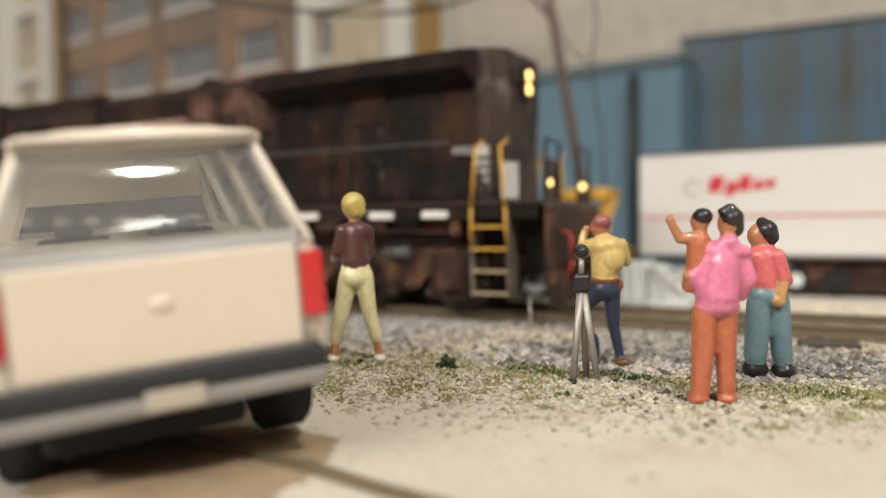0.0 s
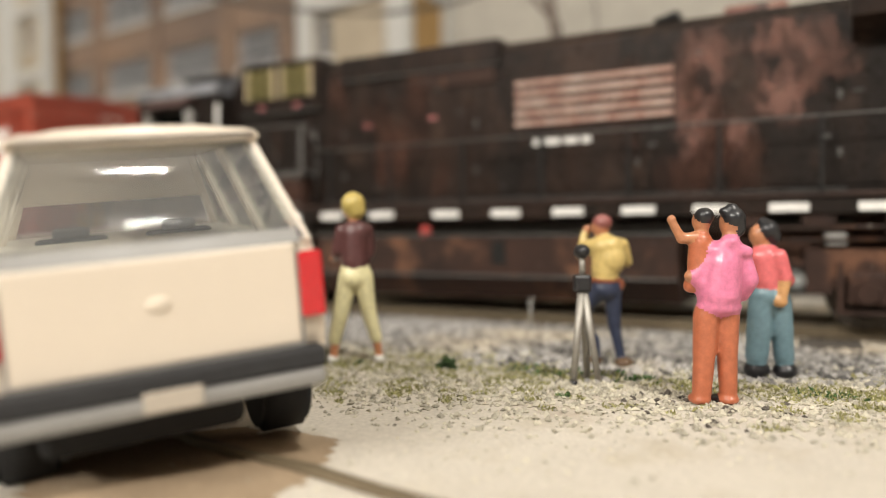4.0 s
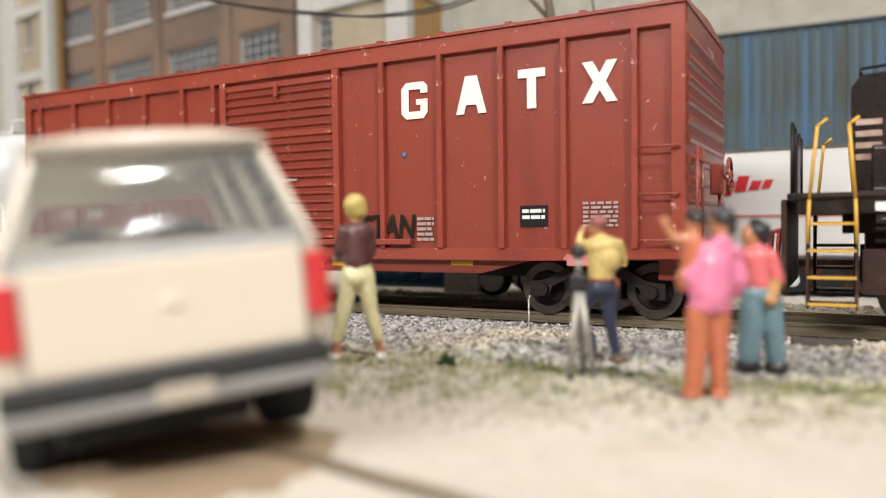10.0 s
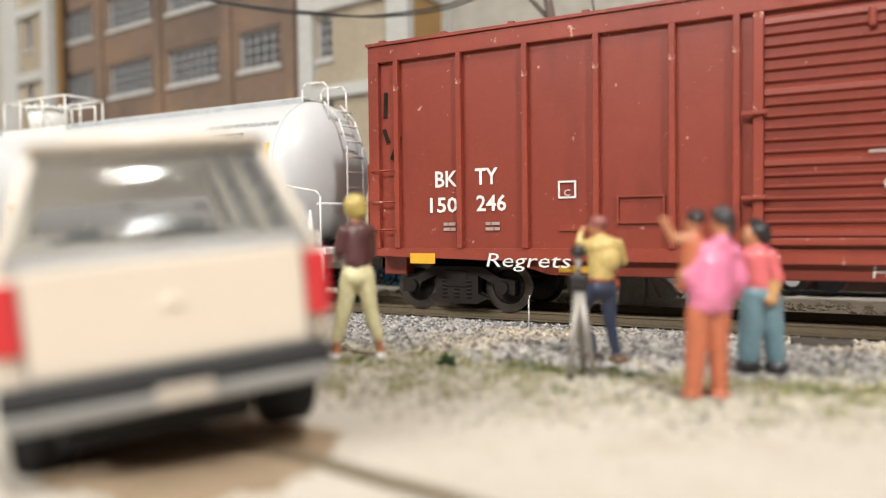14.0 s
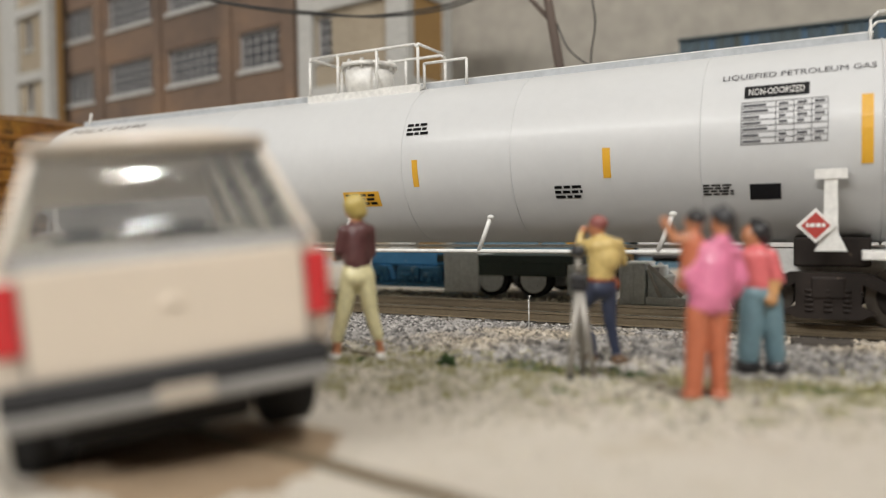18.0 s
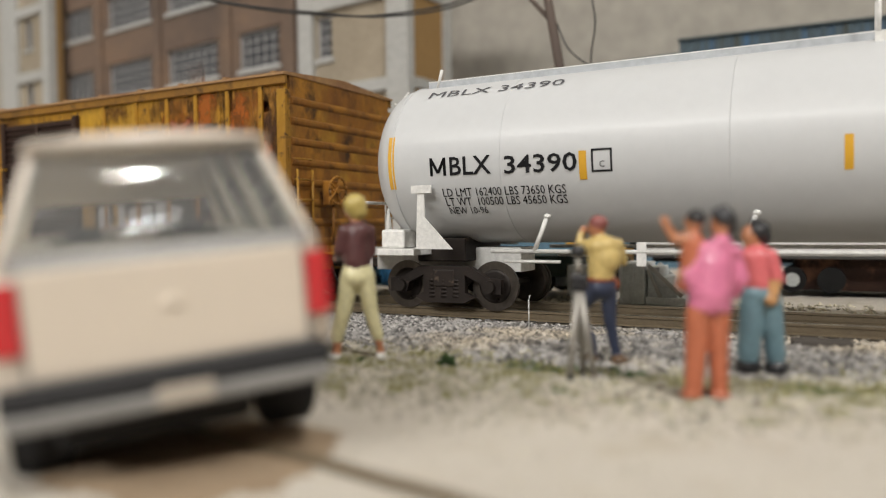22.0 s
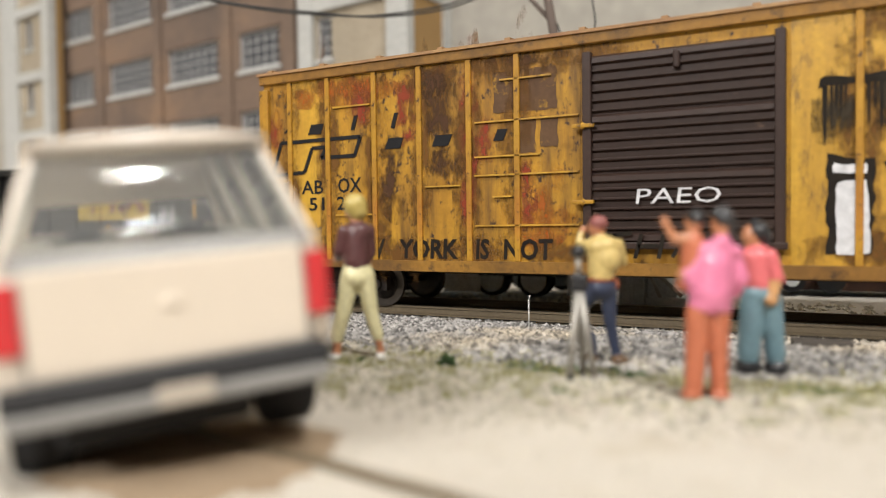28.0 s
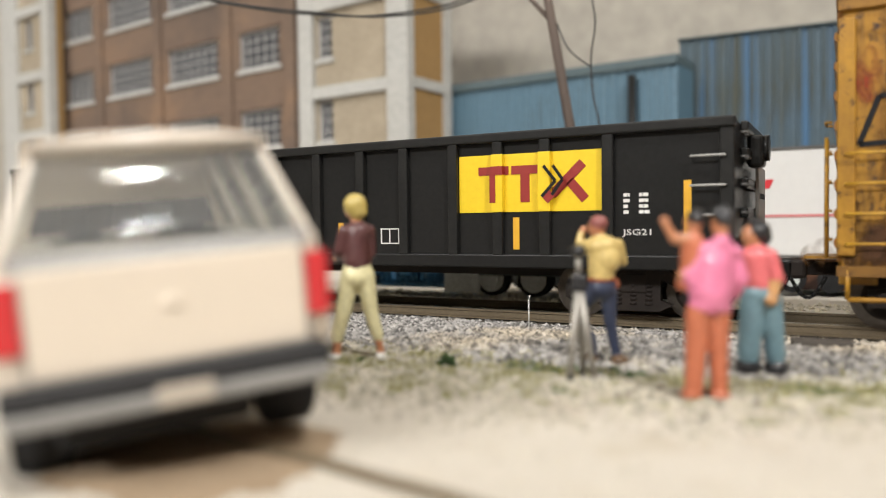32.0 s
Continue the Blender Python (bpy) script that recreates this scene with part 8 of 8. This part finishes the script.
        box(bm, x - 0.05, x + 0.05, 0.55, 2.5, 2.235 if abs(x) > 0.3 else 2.25, 2.265 if abs(x) > 0.3 else 2.278, bevel=0.008)
        part("roof_rib", bm, "car_cream", roof)
    # rear pane with fine moulded upright ribs
    bm = BM()
    n, rows = 66 * 6, []
    for k in range(n + 1):
        f = k / n * 2 - 1
        d = 0.00004 * math.cos(k / 6 * 2 * math.pi)
        rows.append([bm.verts.new((f * 0.925, 0.055 + d, zb + 0.02)), bm.verts.new((f * 0.66, 0.365 + d, zt + 0.015)), bm.verts.new((f * 0.66, 0.377 + d, zt + 0.02)), bm.verts.new((f * 0.925, 0.067 + d, zb + 0.025))])
    for p, q in zip(rows, rows[1:]):
        for i in range(4):
            bm.faces.new((p[i], p[(i + 1) % 4], q[(i + 1) % 4], q[i])).smooth = i in (0, 2)
    bm.faces.new(rows[0]), bm.faces.new(rows[-1])
    bmesh.ops.recalc_face_normals(bm, faces=bm.faces)
    part("rear_glass", bm, "glass_ribbed", t, "clear ribbed plastic rear window", shadow=False)
    slab((-0.88, 0.035, zb - 0.005), (0.88, 0.035, zb - 0.005), (0.86, 0.075, zb + 0.085), (-0.86, 0.075, zb + 0.085), 0.015, "window_trim", "car_grey", "grey window trim")
    slab((-0.9, 3.4, zb), (0.9, 3.4, zb), (0.66, 2.72, zt), (-0.66, 2.72, zt), 0.012, "windscreen", "glass_thin").visible_shadow = False
    slab((-0.80, 3.06, 1.77), (0.80, 3.06, 1.77), (0.67, 2.70, zt), (-0.67, 2.70, zt), -0.03, "windscreen_header", "car_cream", "deep cream header over the windscreen")
    bm = BM()
    box(bm, -0.9, 0.9, 0.15, 3.3, 0.75, 0.85)
    box(bm, -0.93, 0.93, 0.1, 0.14, 0.8, 1.46)
    part("cabin_floor", bm, "car_dark", t)
    for x, y in ((-0.42, 2.1), (0.42, 2.1)):
        bm = BM()
        box(bm, x - 0.28, x + 0.28, y, y + 0.14, 0.85, 1.52, bevel=0.05)
        box(bm, x - 0.28, x + 0.28, y + 0.1, y + 0.6, 0.85, 1.05, bevel=0.04)
        box(bm, x - 0.14, x + 0.14, y + 0.02, y + 0.12, 1.50, 1.60, bevel=0.03)
        part("front_seat", bm, "car_dark", t)
    bm = BM()
    box(bm, -0.78, 0.78, 0.95, 1.1, 0.85, 1.46, bevel=0.05)
    box(bm, -0.78, 0.78, 1.05, 1.5, 0.85, 1.05, bevel=0.04)
    part("rear_bench", bm, "car_dark", t)
    bm = BM()
    box(bm, -0.88, 0.88, 2.95, 3.3, 1.2, 1.46, bevel=0.04)
    part("dashboard", bm, "car_dark", t)
    for x, y in ((-0.86, 0.95), (0.86, 0.95), (-0.86, 3.65), (0.86, 3.65)):
        bm = BM()
        rod(bm, (-0.20, 0, 0), (0.16, 0, 0), 0.44, seg=32) if x > 0 else rod(bm, (-0.16, 0, 0), (0.20, 0, 0), 0.44, seg=32)
        es = [e for e in bm.edges if len({round(v.co.x, 3) for v in e.verts}) == 1]
        bmesh.ops.bevel(bm, geom=es, offset=0.04, segments=2, affect="EDGES")
        w = part("wheel", bm, "tyre", t, "black rubber tyre", at=P(x, y, 0.43))
        bm = BM()
        s = 1 if x > 0 else -1
        rod(bm, (s * 0.155, 0, 0), (s * 0.17, 0, 0), 0.24, 0.22, seg=20)
        part("rim", bm, "car_grey", w)
    bm = BM()
    rod(bm, (-0.8, 0.95, 0.42), (0.8, 0.95, 0.42), 0.06)
    # plain black chassis block, widened to block light and darken the gap below
    box(bm, -0.75, 0.5, 0.35, 4.3, 0.25, 0.56, bevel=0.07)
    part("chassis", bm, "tyre", t)
    return t


# ---- painted figurines: one plain mesh each; x to the side, y away from the road, z up ----
def figurine(at, mats, shapes, label, grow=1.0):
    bm = BM()
    for s in shapes:
        if s[0] == "l":
            _, a, b, r1, r2, mi = s
            rod(bm, a, b, r1, r2, seg=16)
            blob(bm, a, r1, r1, r1)
            blob(bm, b, r2, r2, r2)
        else:
            _, c, rx, ry, rz, mi = s
            blob(bm, c, rx, ry, rz, 0, 3)
    me = bpy.data.meshes.new("figurine")
    bm.to_mesh(me)
    bm.free()
    tmp = new("figurine", me)
    mod = tmp.modifiers.new("cast", "REMESH")
    mod.mode, mod.voxel_size = "VOXEL", 0.017
    bpy.context.view_layer.update()
    me = bpy.data.meshes.new_from_object(tmp.evaluated_get(bpy.context.evaluated_depsgraph_get()))
    bpy.data.objects.remove(tmp)
    bm = BM()
    bm.from_mesh(me)
    for _ in range(3):
        bmesh.ops.smooth_vert(bm, verts=bm.verts, factor=0.5, use_axis_x=True, use_axis_y=True, use_axis_z=True)

    def gap(s, p):
        if s[0] == "l":
            a, b = Vector(s[1]), Vector(s[2])
            k = min(1.0, max(0.0, (p - a).dot(b - a) / (b - a).length_squared))
            return (p - a.lerp(b, k)).length - (s[3] + (s[4] - s[3]) * k)
        d = p - Vector(s[1])
        q = Vector((d.x / s[2], d.y / s[3], d.z / s[4])).length
        return (q - 1) * min(s[2:5])
    for f in bm.faces:
        p = f.calc_center_median()
        f.material_index = min(shapes, key=lambda s: gap(s, p))[-1]
        f.smooth = True
    for v in bm.verts:
        v.co *= grow
    ob = part("figurine", bm, mats, at=at)
    return tagged(ob, label, "figurine", "figurines beside the track")


def on_ground(x, y, rz=28.4, dz=0.0):
    return P(x, y, ground_z(x, y) + dz, 0, 0, rz)


def figures():
    W = 1.0
    figurine(on_ground(-5.08, 7.28), ["f_maroon", "f_cream", "f_skin", "f_hair_blond", "f_white"], [
        ("l", (-0.07, 0, 0.92), (-0.16, -0.04, 0.50), 0.11, 0.085, 1), ("l", (-0.16, -0.04, 0.50), (-0.23, 0.0, 0.24), 0.085, 0.07, 1),
        ("l", (0.08, 0, 0.92), (0.14, 0.02, 0.50), 0.11, 0.08, 1), ("l", (0.14, 0.02, 0.50), (0.21, 0.0, 0.26), 0.08, 0.066, 1),
        ("b", (0.0, 0, 0.95), 0.165, 0.14, 0.16, 1), ("b", (-0.01, -0.04, 0.90), 0.15, 0.12, 0.13, 1),
        ("l", (-0.22, 0, 0.25), (-0.24, 0, 0.06), 0.05, 0.045, 2), ("l", (0.21, 0, 0.26), (0.24, 0, 0.06), 0.045, 0.04, 2),
        ("b", (-0.26, 0.02, 0.035), 0.085, 0.1, 0.045, 4), ("b", (0.24, 0.0, 0.035), 0.075, 0.1, 0.045, 4),
        ("l", (0.0, 0, 1.06), (0.0, 0, 1.36), 0.145, 0.13, 0), ("b", (0.01, 0, 1.38), 0.165, 0.12, 0.12, 0), ("b", (0.0, 0.02, 1.08), 0.16, 0.13, 0.12, 0),
        ("l", (-0.14, 0, 1.40), (-0.20, 0.02, 1.17), 0.065, 0.062, 0), ("l", (-0.20, 0.02, 1.17), (-0.22, 0.18, 1.1), 0.06, 0.05, 0), ("b", (-0.25, 0.22, 1.09), 0.05, 0.06, 0.045, 2),
        ("l", (0.14, 0.02, 1.40), (0.15, 0.06, 1.15), 0.062, 0.056, 0), ("l", (0.15, 0.06, 1.15), (0.08, 0.18, 1.1), 0.055, 0.05, 0),
        ("l", (0.0, 0.0, 1.46), (-0.01, 0.0, 1.54), 0.06, 0.06, 2), ("b", (-0.04, 0.03, 1.64), 0.1, 0.105, 0.125, 2), ("b", (-0.01, -0.015, 1.67), 0.13, 0.125, 0.13, 3), ("b", (0.02, -0.03, 1.6), 0.105, 0.09, 0.09, 3),
    ], "painted figurine in maroon sweater and cream trousers", 1.09)
    figurine(on_ground(-2.5, 8.46), ["f_yellow", "f_navy", "f_skin", "f_cap", "f_brown", "f_belt"], [
        ("l", (-0.06, 0, 0.86), (-0.22, 0.12, 0.66), 0.105, 0.085, 1), ("l", (-0.22, 0.12, 0.66), (-0.14, 0.16, 0.3), 0.08, 0.062, 1), ("l", (-0.1, 0.16, 0.3), (-0.08, 0.16, 0.1), 0.065, 0.06, 1),
        ("l", (0.08, 0, 0.86), (0.10, 0.02, 0.48), 0.10, 0.075, 1), ("l", (0.10, 0.02, 0.48), (0.17, 0.0, 0.1), 0.07, 0.052, 1),
        ("b", (0.0, 0, 0.88), 0.17, 0.15, 0.14, 1), ("b", (0.2, -0.03, 0.05), 0.11, 0.1, 0.06, 4), ("b", (-0.1, 0.14, 0.04), 0.09, 0.1, 0.05, 4),
        ("b", (0.0, 0, 0.985), 0.172, 0.15, 0.035, 5), ("b", (0.17, -0.02, 0.93), 0.04, 0.06, 0.07, 5),
        ("l", (0.0, 0, 1.06), (0.0, 0, 1.36), 0.155, 0.155, 0), ("b", (0.02, -0.02, 1.36), 0.2, 0.15, 0.13, 0), ("b", (0.06, -0.06, 1.22), 0.16, 0.13, 0.18, 0),
        ("l", (-0.15, 0.02, 1.38), (-0.25, 0.12, 1.27), 0.075, 0.065, 0), ("l", (-0.25, 0.12, 1.27), (-0.2, 0.16, 1.5), 0.06, 0.05, 0), ("b", (-0.17, 0.16, 1.55), 0.055, 0.05, 0.055, 2),
        ("l", (0.19, 0, 1.38), (0.26, 0.06, 1.18), 0.075, 0.062, 0), ("l", (0.26, 0.06, 1.18), (0.1, 0.2, 1.4), 0.058, 0.05, 0),
        ("l", (-0.01, 0, 1.46), (-0.03, 0.01, 1.52), 0.06, 0.06, 2), ("b", (-0.05, 0.02, 1.58), 0.105, 0.105, 0.12, 2), ("b", (-0.03, 0.0, 1.63), 0.112, 0.115, 0.095, 3),
    ], "painted figurine in yellow shirt and navy jeans with a cap")
    figurine(on_ground(-1.12, 7.12), ["f_pink", "f_orange", "f_skin", "f_black"], [
        ("l", (-0.09, 0, 0.80), (-0.11, 0, 0.42), 0.115, 0.098, 1), ("l", (-0.11, 0, 0.42), (-0.13, 0, 0.10), 0.095, 0.085, 1), ("b", (-0.14, 0.03, 0.05), 0.1, 0.13, 0.055, 1),
        ("l", (0.10, 0.02, 0.80), (0.11, 0.04, 0.42), 0.112, 0.092, 1), ("l", (0.11, 0.04, 0.42), (0.12, 0.04, 0.10), 0.09, 0.08, 1), ("b", (0.12, 0.06, 0.04), 0.1, 0.13, 0.05, 1), ("b", (0.05, 0.1, 0.03), 0.07, 0.1, 0.045, 3),
        ("l", (0.02, 0, 0.96), (0.06, 0, 1.26), 0.19, 0.165, 0), ("l", (-0.08, 0, 0.86), (0.12, 0, 0.86), 0.10, 0.10, 0), ("b", (0.02, 0, 0.87), 0.2, 0.165, 0.09, 0), ("b", (0.07, 0, 1.36), 0.185, 0.13, 0.10, 0), ("b", (0.1, -0.06, 1.44), 0.09, 0.08, 0.06, 0), ("b", (0.03, -0.12, 0.97), 0.11, 0.075, 0.055, 0), ("b", (0.0, -0.15, 1.03), 0.025, 0.03, 0.02, 0),
        ("l", (0.22, 0, 1.34), (0.29, -0.04, 1.10), 0.078, 0.07, 0), ("l", (0.29, -0.04, 1.10), (0.25, 0.05, 0.96), 0.068, 0.06, 0),
        ("l", (-0.05, 0, 1.3), (-0.17, 0.0, 1.14), 0.08, 0.07, 0), ("l", (-0.17, 0, 1.14), (-0.08, -0.03, 1.0), 0.068, 0.06, 0), ("b", (-0.22, 0.02, 1.14), 0.06, 0.06, 0.05, 2),
        ("l", (0.05, -0.06, 1.42), (0.24, -0.08, 1.35), 0.06, 0.055, 0),
        ("l", (0.11, 0, 1.42), (0.13, 0, 1.55), 0.07, 0.07, 2), ("b", (0.14, 0.02, 1.60), 0.105, 0.11, 0.125, 2), ("b", (0.15, -0.01, 1.645), 0.102, 0.11, 0.10, 3), ("b", (0.13, -0.02, 1.745), 0.055, 0.05, 0.035, 3), ("b", (0.19, -0.02, 1.57), 0.06, 0.075, 0.09, 3), ("b", (0.07, 0, 1.71), 0.05, 0.05, 0.035, 3),
        ("l", (-0.12, 0.05, 1.44), (-0.13, 0.05, 1.2), 0.105, 0.11, 1), ("l", (-0.13, 0.05, 1.2), (-0.2, 0.08, 1.05), 0.085, 0.07, 1),
        ("l", (-0.16, 0.03, 1.48), (-0.30, 0.02, 1.47), 0.058, 0.05, 2), ("l", (-0.30, 0.02, 1.47), (-0.37, 0.02, 1.60), 0.046, 0.04, 2), ("b", (-0.385, 0.02, 1.64), 0.045, 0.04, 0.045, 2),
        ("l", (-0.1, 0.05, 1.5), (-0.1, 0.05, 1.57), 0.05, 0.05, 2), ("b", (-0.11, 0.06, 1.62), 0.083, 0.09, 0.10, 2), ("b", (-0.095, 0.03, 1.665), 0.088, 0.09, 0.08, 3),
    ], "painted figurine in pink jacket carrying a waving smaller figure")
    figurine(on_ground(-0.81, 8.52), ["f_coral", "f_blue", "f_tan", "f_black", "f_skin"], [
        ("l", (-0.08, 0, 0.80), (-0.11, 0, 0.45), 0.13, 0.125, 1), ("l", (-0.11, 0, 0.45), (-0.13, 0, 0.24), 0.12, 0.115, 1),
        ("l", (0.1, 0.02, 0.80), (0.14, 0.02, 0.45), 0.13, 0.115, 1), ("l", (0.14, 0.02, 0.45), (0.16, 0.02, 0.22), 0.11, 0.105, 1),
        ("b", (0.0, 0, 0.86), 0.2, 0.16, 0.15, 1), ("b", (-0.12, 0.02, 0.1), 0.13, 0.13, 0.11, 3), ("b", (0.17, 0.02, 0.08), 0.12, 0.13, 0.1, 3),
        ("l", (-0.02, 0, 1.0), (-0.05, 0, 1.25), 0.15, 0.15, 0), ("b", (-0.04, 0, 1.26), 0.18, 0.14, 0.13, 0), ("b", (0.14, 0.02, 1.02), 0.13, 0.1, 0.09, 0), ("b", (0.06, 0, 1.08), 0.17, 0.14, 0.14, 0),
        ("l", (0.05, -0.12, 1.28), (0.1, -0.15, 1.06), 0.075, 0.07, 0), ("l", (0.1, -0.15, 1.04), (0.06, -0.15, 0.86), 0.06, 0.055, 2), ("b", (0.05, -0.15, 0.82), 0.07, 0.06, 0.07, 2),
        ("l", (-0.05, 0, 1.34), (-0.05, 0, 1.42), 0.06, 0.06, 4), ("b", (-0.09, 0.02, 1.48), 0.11, 0.105, 0.125, 4), ("b", (-0.02, -0.01, 1.53), 0.115, 0.12, 0.115, 3), ("b", (-0.06, 0, 1.63), 0.06, 0.05, 0.04, 3), ("b", (0.03, -0.02, 1.47), 0.075, 0.085, 0.09, 3),
    ], "painted figurine in coral shirt and wide blue trousers")
    t = thing("tripod", on_ground(-2.45, 7.47), "silver tripod with a small black camera on top", "tripod")
    for a in ((-0.11, -0.06), (0.07, 0.12), (0.16, -0.02)):
        bm = BM()
        rod(bm, (a[0] * 1.0, a[1], -0.02), (0.0 + a[0] * 0.1, a[1] * 0.1, 0.93), 0.033, 0.042, seg=10)
        leg = part("leg", bm, "f_silver", t, "dull silver leg")
    bm = BM()
    rod(bm, (-0.11, -0.06, -0.03), (-0.107, -0.06, 0.04), 0.045, seg=8)
    part("foot", bm, "f_black", t)
    bm = BM()
    box(bm, -0.085, 0.085, -0.07, 0.07, 0.92, 1.10, bevel=0.03)
    part("head", bm, "f_black", t, "black tripod head")
    bm = BM()
    rod(bm, (0, 0, 1.08), (0.0, 0, 1.28), 0.03, seg=10)
    part("column", bm, "f_silver", t)
    bm = BM()
    blob(bm, (0.0, 0.02, 1.33), 0.085, 0.12, 0.075, sub=2)
    part("camera_body", bm, "f_black", t, "small black camera")


# ---- all of it, in its places ----
room()
ground()
track()
buildings()
power_pole()
trailer()
yard_things()
locomotive()
red_boxcar()
tank_car()
yellow_boxcar()
gondola()
suv()
figures()
ground_cover()

# how far the train has come along the track, full-size metres at seconds
RUN = ((0.0, -45.94), (2.0, -40.80), (3.5, -36.91), (5.5, -31.77), (7.0, -27.95), (9.0, -22.98), (11.0, -17.96), (13.0, -12.93), (14.5, -9.14), (16.5, -3.89), (18.0, -0.01), (20.0, 5.03), (22.0, 10.10), (24.0, 15.13), (25.5, 18.88), (27.5, 23.87), (29.0, 27.62), (30.5, 31.41), (32.0, 35.21))


def run_at(t):
    return float(np.interp(t, [r[0] for r in RUN], [r[1] for r in RUN]))


def motions():
    for car, mid in CARS:
        walk(car, [(t, P(mid + s, TRACK_Y, 0)) for t, s in RUN])
    steps = [i * 0.2 for i in range(161)]
    for w, x, r in WHEELS:
        walk(w, [(t, P(x, 0, RAIL_TOP + r, 0, math.degrees(run_at(t) / r), 0)) for t in steps])
    walk(focus_mark, [(t, eye_pose() @ Matrix.Translation((0, 0, -d * U))) for t, d in ((0.0, 7.6), (1.5, 7.0), (3.0, 6.75), (5.2, 6.9), (6.0, 8.3), (6.6, 11.0), (7.1, 12.4), (8.0, 12.9), (32.0, 12.9))])


motions()
